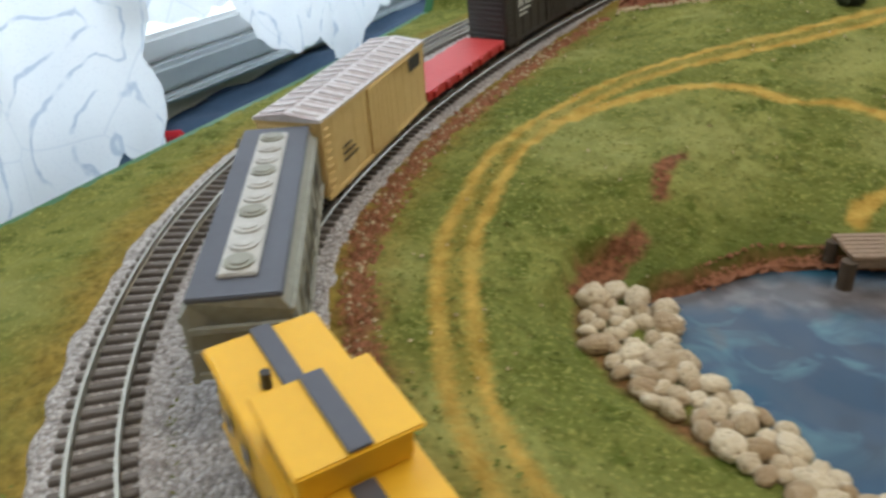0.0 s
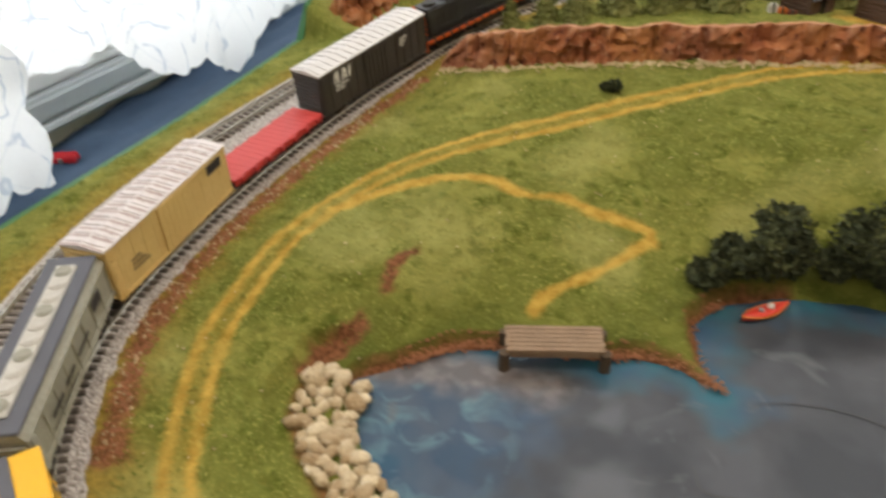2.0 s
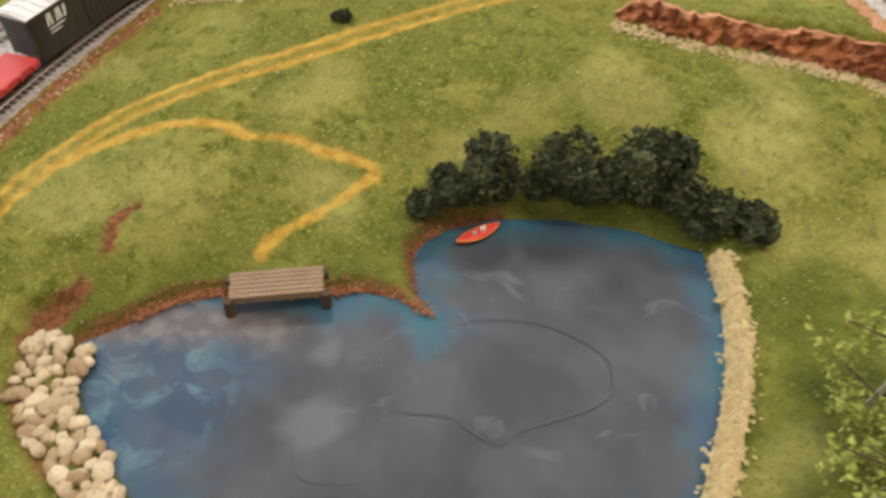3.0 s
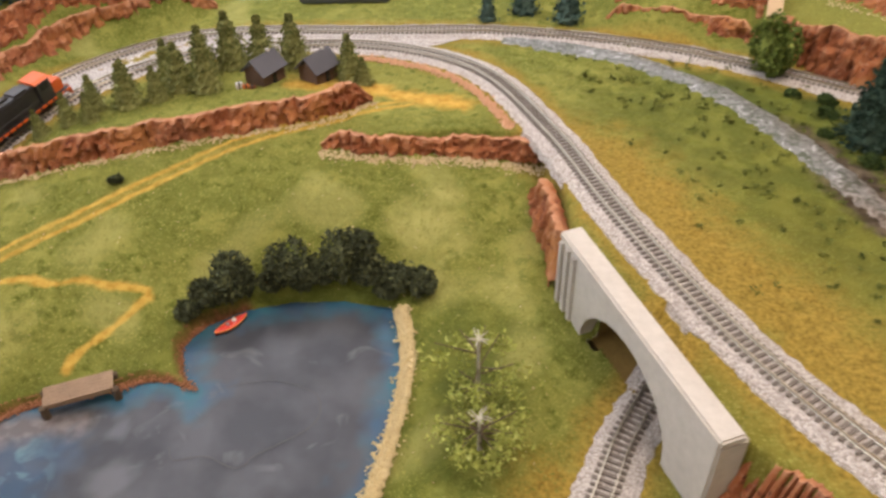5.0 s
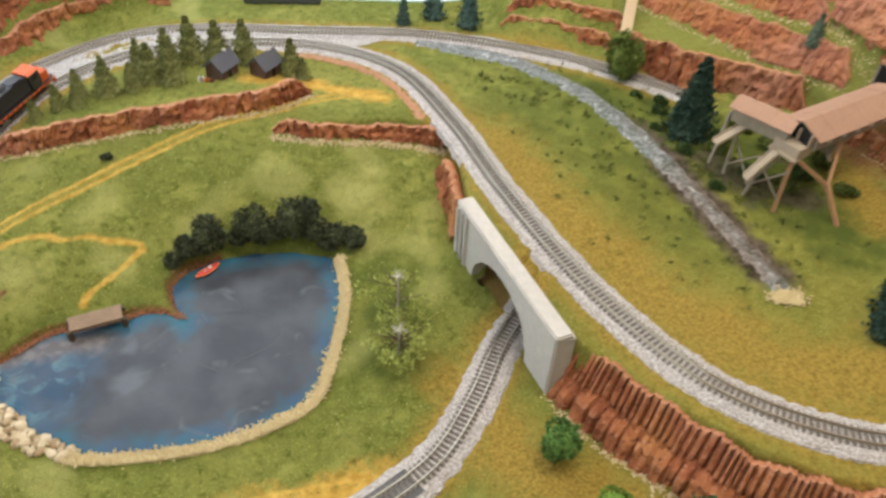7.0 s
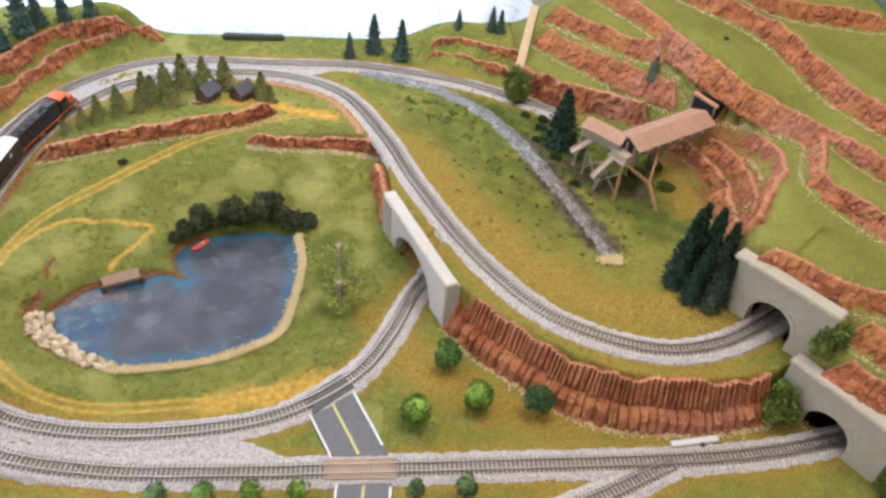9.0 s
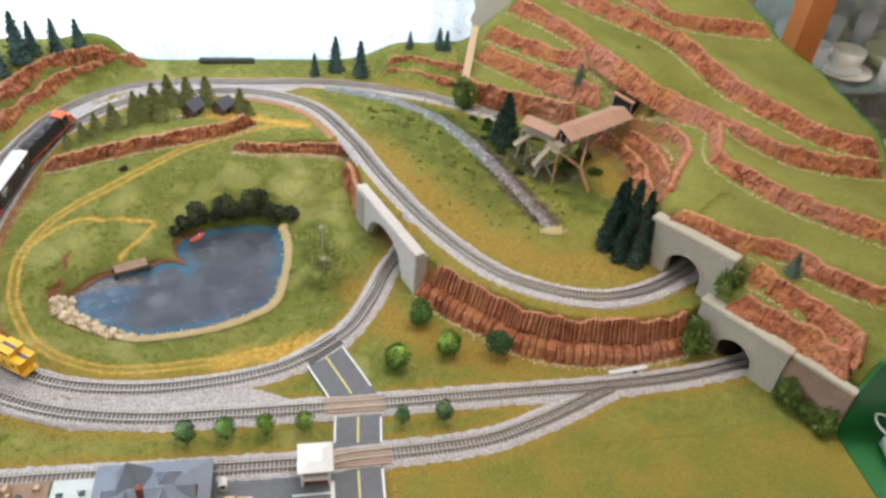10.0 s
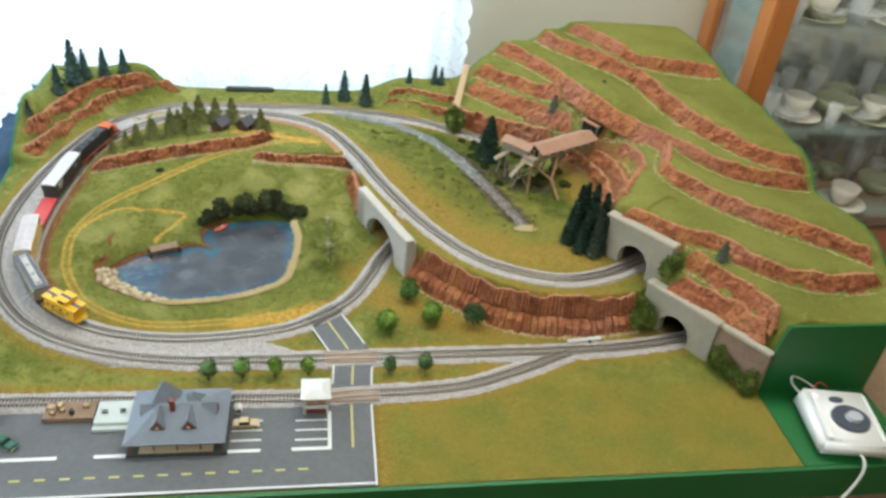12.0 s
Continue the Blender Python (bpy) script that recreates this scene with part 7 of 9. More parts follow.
beach()
grit("beach_grit", [(x, y, 0.0026 + 0.85 * max(0.0, z)) for x, y, z in along(shore, 3600, 0.0023, 0.0)], 0.0013, STONE_PALE, "pale yellow grit on the pond bank")
grit("bank_rubble", [(x, y, max(z, 0.0004)) for x, y, z in along(POND[1:11], 1500, 0.0012, 0.0002, -0.0014, lambda a, b: -0.245 < a < -0.195 and 0.418 < b < 0.478 and RNG.uniform() < 0.75)], 0.0008, RUBBLE, "red-brown rubble along the pond's far bank")
grit("sand_patch", [(0.246 + 0.010 * RNG.normal() * 0.6, 0.417 + 0.006 * RNG.normal() * 0.6, 0.0495) for _ in range(500)], 0.0016, STONE_PALE, "pale sand patch at the brook's end")
grit("grass_flecks", [(x, y, z + 0.0004) for x, y, z in zip(*(lambda a, b: (a, b, height(a, b)))(RNG.uniform(-0.42, 0.0, 420), RNG.uniform(0.24, 0.62, 420))) if not inside(np.array([x]), np.array([y]), POND)[0]], 0.0006, TALUS, "pale flecks of stray ballast in the grass")


def brook():
    m = bpy.data.materials.new("rushing_brook_resin")
    m.use_nodes = True
    nt = m.node_tree
    b = nt.nodes["Principled BSDF"]
    b.inputs["Roughness"].default_value = 0.3
    tc = nt.nodes.new("ShaderNodeTexCoord")
    n = node(nt, "ShaderNodeTexNoise", Scale=150.0, Detail=4.0, Distortion=1.5)
    nt.links.new(tc.outputs["Object"], n.inputs["Vector"])
    c = mixed(nt, ranged(nt, n.outputs["Fac"], 0.40, 0.62), (0.078, 0.082, 0.074), (0.20, 0.205, 0.20))
    c = mixed(nt, ranged(nt, n.outputs["Fac"], 0.45, 0.36), c, (0.045, 0.060, 0.028))
    c = mixed(nt, ranged(nt, n.outputs["Fac"], 0.61, 0.70), c, (0.48, 0.49, 0.49))
    low = nt.nodes.new("ShaderNodeAttribute")
    low.attribute_name = "mud"
    c = mixed(nt, low.outputs["Fac"], c, mixed(nt, ranged(nt, n.outputs["Fac"], 0.4, 0.6), (0.060, 0.040, 0.026), (0.20, 0.17, 0.145)))
    nt.links.new(c, b.inputs["Base Color"])
    bp = node(nt, "ShaderNodeBump", Strength=0.8, Distance=0.001)
    nt.links.new(n.outputs["Fac"], bp.inputs["Height"])
    nt.links.new(bp.outputs[0], b.inputs["Normal"])
    line = curve_points([(x, y, 0) for x, y in STREAM], 0.003)
    verts, faces, muddy = [], [], []
    for i, (p, s) in enumerate(zip(line, sides(line))):
        w = 0.0150 - 0.0040 * i / len(line) + 0.0028 * noise.noise((p.x * 60, p.y * 60, 0)) + 0.0012 * math.sin(i * 0.08)
        for k in range(5):
            a = w * (k / 2 - 1) + (0.0018 * noise.noise((p.x * 190, p.y * 190, k * 5.0)) if k in (0, 4) else 0)
            muddy.append(min(1.0, max(0.0, (0.60 - p.y) / 0.05)) * (0.35 if k == 2 else 1.0) * (1.0 if p.y > 0.44 else 0.3))
            x, y = p.x + s.x * a, p.y + s.y * a
            verts.append((x, y, ground_at(x, y) + (0.0012 if 0 < k < 4 else -0.0008)))
    for i in range(len(line) - 1):
        for k in range(4):
            q = i * 5 + k
            faces.append((q, q + 5, q + 6, q + 1))
    ob = put("brook", verts, faces, m, None, "", True)
    ob.data.attributes.new("mud", "FLOAT", "POINT").data.foreach_set("value", np.array(muddy, np.float32))
    return tagged(ob, "grey-white rushing brook of modelling resin", "brook", "", "structure")


brook()


# ---- dock and kayak ----
def dock():
    thing = empty("dock", Matrix(((0.917, -0.398, 0, -0.2767), (0.398, 0.917, 0, 0.4264), (0, 0, 1, 0.0034), (0, 0, 0, 1))), "small weathered plank dock on posts at the bank", "dock")
    for k in range(6):
        boxed("plank", WOOD_OLD, thing, (-0.0190 - 0.0002 * (k % 3), 0.0190 + 0.0003 * (k % 2), -0.0073 + k * 0.0025, -0.0073 + k * 0.0025 + 0.0023, 0.0044, 0.0058), 0.0002)
    boxed("beam", WOOD_OLD, thing, (-0.0185, 0.0185, -0.0070, -0.0058, 0.0018, 0.0043), 0.0002)
    for x in (-0.0195, 0.0195):
        part("post", tube(bmesh.new(), (x, -0.0066, -0.006), (x, -0.0066, 0.0042), 0.0023, 10), BARK, thing)
        part("post", tube(bmesh.new(), (x, 0.0056, -0.006), (x, 0.0056, 0.0042), 0.0018, 10), BARK, thing)
    return thing


dock()


def kayak():
    red = plain("red_kayak_paint", (0.60, 0.045, 0.03), 0.4)
    orange = plain("orange_kayak_trim", (0.70, 0.25, 0.03), 0.45)
    a, b = Vector((-0.2135, 0.4785, 0)), Vector((-0.197, 0.497, 0))
    turn = math.atan2(b.y - a.y, b.x - a.x)
    thing = empty("kayak", Matrix.Translation((a + b) / 2) @ Matrix.Rotation(turn, 4, "Z"), "small red kayak with orange rim on the pond", "boat")
    bm = bmesh.new()
    rows = []
    n = 14
    for i in range(n + 1):
        u = i / n * 2 - 1
        w = 0.0034 * (1 - abs(u) ** 2.2) + 0.0001
        rise = 0.0010 * u * u
        rows.append([bm.verts.new((u * 0.0118, w * c, z + rise)) for c, z in ((-1, 0.0016), (-0.7, -0.0006), (0, -0.0012), (0.7, -0.0006), (1, 0.0016), (0.45, 0.0022), (-0.45, 0.0022))])
    for r0, r1 in zip(rows, rows[1:]):
        for k in range(7):
            bm.faces.new((r0[k], r1[k], r1[(k + 1) % 7], r0[(k + 1) % 7]))
    part("hull", bm, red, thing, "", True)
    bm = bmesh.new()
    for sgn in (-1, 1):
        for i in range(n):
            u0, u1 = i / n * 2 - 1, (i + 1) / n * 2 - 1
            p = [Vector((u * 0.0119, sgn * (0.0035 * (1 - abs(u) ** 2.2) + 0.0001), 0.0014 + 0.0010 * u * u)) for u in (u0, u1)]
            tube(bm, p[0], p[1], 0.00035, 5)
    part("rim", bm, orange, thing, "orange rim")
    # Two plain shapes stand for the small figures seated in the kayak.
    bm = bmesh.new()
    bmesh.ops.create_icosphere(bm, subdivisions=1, radius=0.0013)
    part("grey_figure", bm, plain("grey_figure_paint", (0.35, 0.34, 0.36), 0.8), thing).location = (-0.0022, 0, 0.0028)
    bm = box(bmesh.new(), -0.0014, 0.0014, -0.0012, 0.0012, 0.0, 0.0028, 0.0007)
    part("white_figure", bm, plain("white_figure_paint", (0.72, 0.70, 0.68), 0.8), thing, "plain white figure").location = (0.0026, 0, 0.0018)
    return thing


kayak()


# ---- undergrowth round the mine and loose turf ----
for x, y, r, h in ((0.206, 0.668, 0.006, 0.007), (0.214, 0.603, 0.007, 0.008), (0.243, 0.602, 0.008, 0.012), (0.262, 0.566, 0.009, 0.013), (0.285, 0.548, 0.010, 0.014), (0.304, 0.560, 0.009, 0.016), (0.327, 0.575, 0.010, 0.018), (0.250, 0.618, 0.008, 0.010),
                   (0.230, 0.552, 0.006, 0.007), (0.293, 0.604, 0.010, 0.014), (0.335, 0.535, 0.008, 0.010), (0.275, 0.635, 0.009, 0.012), (0.212, 0.688, 0.006, 0.008), (0.196, 0.640, 0.004, 0.005), (0.190, 0.700, 0.005, 0.006)):
    shrub("green_bush", [(x, y, r, h), (x + r * 0.8, y - r * 0.5, r * 0.7, h * 0.7)], (DEEPMOSS, OLIVEMOSS)[int(x * 1000) % 2], "small dark green foam bush below the mine", 420, 0.0013)["group"] = "bushes below the mine"


def loose_turf():
    """Fine blades of ground foam over the meadow, too many to count."""
    n = 42000
    x, y = RNG.uniform(-0.43, 0.02, n), RNG.uniform(0.24, 0.66, n)
    ruts_ = curve_points([(a, b, 0) for a, b in RUTS], 0.01)
    clear = np.minimum.reduce([distance_to(x, y, flat([p + s_ * k * 0.0043 for p, s_ in zip(ruts_, sides(ruts_))])) - 0.0008 for k in (-1, 1)] + [distance_to(x, y, FOOTPATH) - 0.001, distance_to(x, y, RUBBLE_LINE) - 0.005, -signed(x, y, POND) - 0.004,
                               distance_to(x, y, flat(LINES["inner"])) - 0.018, distance_to(x, y, CLIFF_MEADOW) - 0.007, distance_to(x, y, CLIFF_TRACKSIDE) - 0.009,
                               distance_to(x, y, [(-0.351, 0.382), (-0.350, 0.360), (-0.335, 0.341), (-0.310, 0.326), (-0.288, 0.313), (-0.262, 0.305)]) - 0.008, distance_to(x, y, shore) - 0.006])
    ok = clear > 0.0014
    x, y = x[ok], y[ok]
    z = height(x, y)
    keep = z < 0.060
    x, y, z = x[keep], y[keep], z[keep]
    v, f = tufts(np.c_[x, y, np.zeros(len(x))], 0.0008)
    v[:, 2] = v[:, 2] * 0.30 + np.repeat(z + 0.0007, 4)
    ob = put("loose_turf", v, f, leaf_mat("fine_green_turf", (0.160, 0.170, 0.034), (0.120, 0.132, 0.022), (0.27, 0.27, 0.075)))
    return tagged(ob, "fine green and yellow ground foam strewn over the meadow", "turf", "", "stuff")


loose_turf()


# ---- earth under the bridge, behind its arch ----
EARTH = mat("ochre_earth", (0.28, 0.185, 0.05), 0.95, 0, (0.17, 0.105, 0.028), 90, 0.9, 0.6, 400)
under = empty("underpass", Matrix(), "ochre earth floor and banks under the bridge", "underpass", "", "structure")
boxed("underpass_floor", EARTH, under, (0.020, brl - 0.020, 0.002, 0.110, -0.006, -0.0012), 0, "", brm)
for u0, u1 in ((0.006, 0.030), (brl - 0.024, brl - 0.012)):
    bm = box(bmesh.new(), u0, u1, 0.004, 0.110, -0.006, 0.044)
    bmesh.ops.subdivide_edges(bm, edges=list(bm.edges), cuts=10, use_grid_fill=True)
    for v_ in bm.verts:
        v_.co += Vector((0.004 * noise.noise(v_.co * 70), 0, 0)) + (Vector((-0.5 * v_.co.z, 0, 0)) if u0 < 0.01 and v_.co.x > u1 - 0.001 else Vector((0, 0, 0)))
    bmesh.ops.transform(bm, matrix=brm, verts=list(bm.verts))
    part("underpass_bank", bm, EARTH, under)

# ---- road and parking lot ----
ROAD_MID = [(-0.0205, 0.0, 0.0), (-0.0205, 0.06, 0.0), (-0.0200, 0.12, 0.0), (-0.0175, 0.165, 0.0), (-0.0165, 0.195, 0.0), (-0.0265, 0.222, 0.0), (-0.0400, 0.251, 0.0), (-0.0530, 0.279, 0.0)]
ROAD_HALF, ROAD_Z = 0.0245, 0.0012


def ribbon(line, a, b, z):
    """A flat band between two offsets to the left of a line."""
    s = sides(line)
    verts = [(p.x + q.x * o, p.y + q.y * o, z) for p, q in zip(line, s) for o in (b, a)]
    return verts, [(2 * i, 2 * i + 1, 2 * i + 3, 2 * i + 2) for i in range(len(line) - 1)]


def card(name, verts, faces, thick, material, parent, label=""):
    """A flat band given a thickness downwards."""
    bm = bmesh.new()
    vs = [bm.verts.new(v) for v in verts]
    for f in faces:
        bm.faces.new([vs[i] for i in f])
    made = bmesh.ops.extrude_face_region(bm, geom=list(bm.faces))["geom"]
    bmesh.ops.translate(bm, vec=(0, 0, -thick), verts=[g for g in made if isinstance(g, bmesh.types.BMVert)])
    bmesh.ops.recalc_face_normals(bm, faces=list(bm.faces))
    return part(name, bm, material, parent, label)


def build_road():
    road = empty("road", Matrix(), "grey card road with white edges and yellow centre line", "road", "", "structure")
    line = curve_points(ROAD_MID, 0.004)
    card("roadway", *ribbon(line, -ROAD_HALF, ROAD_HALF, ROAD_Z), 0.002, ASPHALT, road)
    lot = [(-0.534, 0.0015, ROAD_Z - 0.0002), (-0.045, 0.0015, ROAD_Z - 0.0002), (-0.045, 0.1165, ROAD_Z - 0.0002), (-0.534, 0.1165, ROAD_Z - 0.0002)]
    card("parking_lot", lot, [(0, 1, 2, 3)], 0.002, ASPHALT, road)
    gaps = ((0.116, 0.144), (0.183, 0.209))
    groups, run = [], []
    for p in line:
        if any(a < p.y < b for a, b in gaps):
            if len(run) > 2:
                groups.append(run)
            run = []
        else:
            run.append(p)
    groups.append(run)
    top = ROAD_Z + 0.00025
    for g in groups:
        card("edge_line", *ribbon(g, -ROAD_HALF + 0.0004, -ROAD_HALF + 0.0024, top), 0.0004, PAINT_WHITE, road)
        card("centre_line", *ribbon(g if g is not groups[0] else [p for p in g if p.y > 0.05], -0.0011, 0.0011, top), 0.0004, PAINT_YELLOW, road)
        if g is not groups[0]:
            card("edge_line", *ribbon(g, ROAD_HALF - 0.0022, ROAD_HALF - 0.0004, top), 0.0004, PAINT_WHITE, road)

    def stripe(name, x0, x1, y0, y1, material, m=None):
        return boxed(name, material, road, (x0, x1, y0, y1, ROAD_Z - 0.0003, top), 0, "", m)

    for x in np.arange(-0.525, -0.055, 0.0235):
        stripe("dash", x, x + 0.010, 0.0245, 0.0266, PAINT_YELLOW)
    for x0, x1 in ((-0.46, -0.323), (-0.287, -0.250), (-0.155, -0.119), (-0.086, -0.0475)):
        stripe("stop_bar", x0, x1, 0.0505, 0.0548, PAINT_WHITE)
    for y in (0.0665, 0.0805, 0.0945):
        stripe("bay_line", -0.151, -0.119, y, y + 0.0019, PAINT_WHITE)
        stripe("bay_line", -0.083, -0.0475, y - 0.002, y, PAINT_WHITE)
    stripe("bay_bar", -0.0475, -0.0435, 0.0505, 0.106, PAINT_WHITE)
    stripe("front_line", -0.534, 0.003, 0.0025, 0.0048, PAINT_WHITE)
    return road


build_road()


def plank_crossing(mid_y, half, n, label, slope=0.0):
    thing = empty("level_crossing", pose(-0.0185, mid_y, 0.0, 0, 0, slope), label, "crossing", "plank crossings on the road")
    rng = random.Random(int(mid_y * 1000))
    wide = 2 * half / n
    for i in range(n):
        y0 = -half + i * wide
        boxed("plank", WOOD_CROSS, thing, (-0.032 + rng.uniform(-0.001, 0.001), 0.031 + rng.uniform(-0.001, 0.001), y0 + 0.0002, y0 + wide - 0.0002, -0.001, 0.0034 + rng.uniform(-0.0002, 0.0002)), 0.0002)


WOOD_CROSS = mat("greyed_crossing_timber", (0.40, 0.30, 0.23), 0.8, 0, (0.24, 0.16, 0.11), 160, 0.9, 0.4, 400)
plank_crossing(0.1955, 0.0105, 7, "weathered brown timber crossing over the main track", 0)
plank_crossing(0.1298, 0.0105, 7, "weathered brown timber crossing over the side track", 0.5)
rubber = empty("level_crossing", pose(-0.0515, 0.2775, 0.0, 0, 0, 39), "dark grey rubber crossing pad between the rails", "crossing", "plank crossings on the road")
RUBBER = mat("dark_crossing_rubber", (0.09, 0.09, 0.09), 0.7, 0, (0.05, 0.05, 0.05), 100)
for y0, y1 in ((-0.0105, -0.0052), (-0.0038, 0.0038), (0.0052, 0.0105)):
    boxed("pad", RUBBER, rubber, (-0.024, 0.024, y0, y1, -0.001, 0.0026), 0.0003)

# ---- depot and what stands by it ----
SLATE = mat("blue_grey_slate_roof", (0.19, 0.215, 0.255), 0.6, 0, (0.135, 0.155, 0.185), 120, 0.7, 0.25, 500)
BRICK_DARK = mat("red_brown_trim_plastic", (0.22, 0.055, 0.028), 0.6, 0, (0.13, 0.03, 0.018), 200)
WALL_TAN = mat("cream_depot_siding", (0.56, 0.47, 0.32), 0.7, 0, (0.42, 0.34, 0.22), 150)
DARK_BASE = mat("dark_green_grey_plinth", (0.06, 0.066, 0.055), 0.7, 0, (0.03, 0.034, 0.03), 150)
GLASS_DARK = plain("dark_window_glazing", (0.02, 0.022, 0.025), 0.15)
WHITE_PLASTIC = mat("white_plastic", (0.64, 0.64, 0.61), 0.5, 0, (0.52, 0.52, 0.49), 100)
PALE_DECK = mat("pale_grey_green_deck", (0.52, 0.56, 0.53), 0.7, 0, (0.38, 0.42, 0.39), 180, 0.8, 0.3, 400)


def hip_roof(x0, x1, y0, y1, z0, z1, in_x, in_y, lip=0.0012):
    """A hipped roof with a short ridge and a thin eave."""
    bm = bmesh.new()
    rings = [[(x0, y0, z0), (x1, y0, z0), (x1, y1, z0), (x0, y1, z0)], [(x0, y0, z0 + lip), (x1, y0, z0 + lip), (x1, y1, z0 + lip), (x0, y1, z0 + lip)],
             [(x0 + in_x, y0 + in_y, z1), (x1 - in_x, y0 + in_y, z1), (x1 - in_x, y1 - in_y, z1), (x0 + in_x, y1 - in_y, z1)]]
    vs = [[bm.verts.new(p) for p in r] for r in rings]
    for a, b in zip(vs, vs[1:]):
        for i in range(4):
            bm.faces.new((a[i], a[(i + 1) % 4], b[(i + 1) % 4], b[i]))
    bm.faces.new(vs[-1])
    bm.faces.new(vs[0][::-1])
    return bm


def gable(bm, x0, x1, y0, y1, z0, z1, along_y=True, m=None):
    """A solid gable prism whose ridge runs along y or x."""
    mid = (x0 + x1) / 2 if along_y else (y0 + y1) / 2
    if along_y:
        tri = [(x0, z0), (x1, z0), (mid, z1)]
        a, b = [bm.verts.new((x, y0, z)) for x, z in tri], [bm.verts.new((x, y1, z)) for x, z in tri]
    else:
        tri = [(y0, z0), (y1, z0), (mid, z1)]
        a, b = [bm.verts.new((x0, y, z)) for y, z in tri], [bm.verts.new((x1, y, z)) for y, z in tri]
    for i in range(3):
        bm.faces.new((a[i], a[(i + 1) % 3], b[(i + 1) % 3], b[i]))
    bm.faces.new(a[::-1])
    bm.faces.new(b)
    bmesh.ops.recalc_face_normals(bm, faces=list(bm.faces))
    if m:
        bmesh.ops.transform(bm, matrix=m, verts=a + b)
    return bm


def build_depot():
    d = empty("railway_depot", pose(-0.2035, 0.0905, 0.001) @ Matrix.Diagonal((1, 1, 0.86, 1)), "model depot with blue-grey slate roof and red-brown dormers", "building")
    boxed("plinth", DARK_BASE, d, (-0.0515, 0.0505, -0.0415, 0.0425, 0.0, 0.0045), 0.0004, "dark green-grey plinth")
    boxed("platform", WALL_TAN, d, (-0.039, 0.036, -0.0395, -0.030, 0.0045, 0.0056), 0.0002, "cream boarded platform")
    boxed("wall", WALL_TAN, d, (-0.036, 0.036, -0.020, 0.022, 0.0045, 0.0235), 0.0003)
    boxed("wainscot", BRICK_DARK, d, (-0.0365, 0.0365, -0.0205, 0.0225, 0.0045, 0.0105), 0.0003)
    for i in range(6):
        x = -0.0295 + i * 0.0118
        w = boxed("window", BRICK_DARK, d, (x - 0.0034, x + 0.0034, -0.0212, -0.0202, 0.011, 0.0205), 0.0002)
        boxed("pane", GLASS_DARK, w, (x - 0.0026, x + 0.0026, -0.0216, -0.0210, 0.0118, 0.0197))
    for x in (-0.046, -0.0235, 0.0, 0.0235, 0.046):
        for y in (-0.037, 0.038):
            part("post", tube(bmesh.new(), (x, y, 0.0045), (x, y, 0.0225), 0.0008, 6), BRICK_DARK, d)
    part("roof", hip_roof(-0.053, 0.0495, -0.0415, 0.0385, 0.0205, 0.0300, 0.014, 0.013), SLATE, d)
    part("upper_roof", hip_roof(-0.0395, 0.036, -0.029, 0.026, 0.0290, 0.0440, 0.020, 0.0270, 0.0005), SLATE, d)
    for x, z, w, y in ((-0.0165, 0.0690, 0.0150, 0.010), (0.0135, 0.0520, 0.0110, 0.008)):
        part("turret_roof", hip_roof(x - w, x + w, y - w, y + w, 0.0335, z, w - 0.0006, w - 0.0006, 0.0008), SLATE, d, "steep slate turret roof")
    for x in (-0.0195, 0.0120):
        g = part("dormer", gable(bmesh.new(), x - 0.0085, x + 0.0085, -0.0275, -0.004, 0.0310, 0.0460), SLATE, d)
        part("dormer_front", gable(bmesh.new(), x - 0.0066, x + 0.0066, -0.0283, -0.0273, 0.0312, 0.0430), BRICK_DARK, g, "red-brown dormer front")
        boxed("dormer_window", WALL_TAN, g, (x - 0.0018, x + 0.0018, -0.0288, -0.0282, 0.0318, 0.0360))
    for x0, x1, xf in ((-0.040, -0.022, -0.0402), (0.022, 0.0385, 0.0387)):
        g = part("dormer", gable(bmesh.new(), x0, x1, -0.008, 0.008, 0.0295, 0.0420, False), SLATE, d)
        part("dormer_front", gable(bmesh.new(), xf - 0.0005, xf + 0.0005, -0.006, 0.006, 0.030, 0.0395, False), BRICK_DARK, g, "red-brown dormer front")
    c = boxed("chimney", BRICK_DARK, d, (-0.0085, -0.0035, -0.010, -0.005, 0.036, 0.0560), 0.0003, "red-brown brick chimney")
    boxed("chimney_cap", BRICK_DARK, c, (-0.0091, -0.0029, -0.0106, -0.0044, 0.0560, 0.0573), 0.0002)


build_depot()


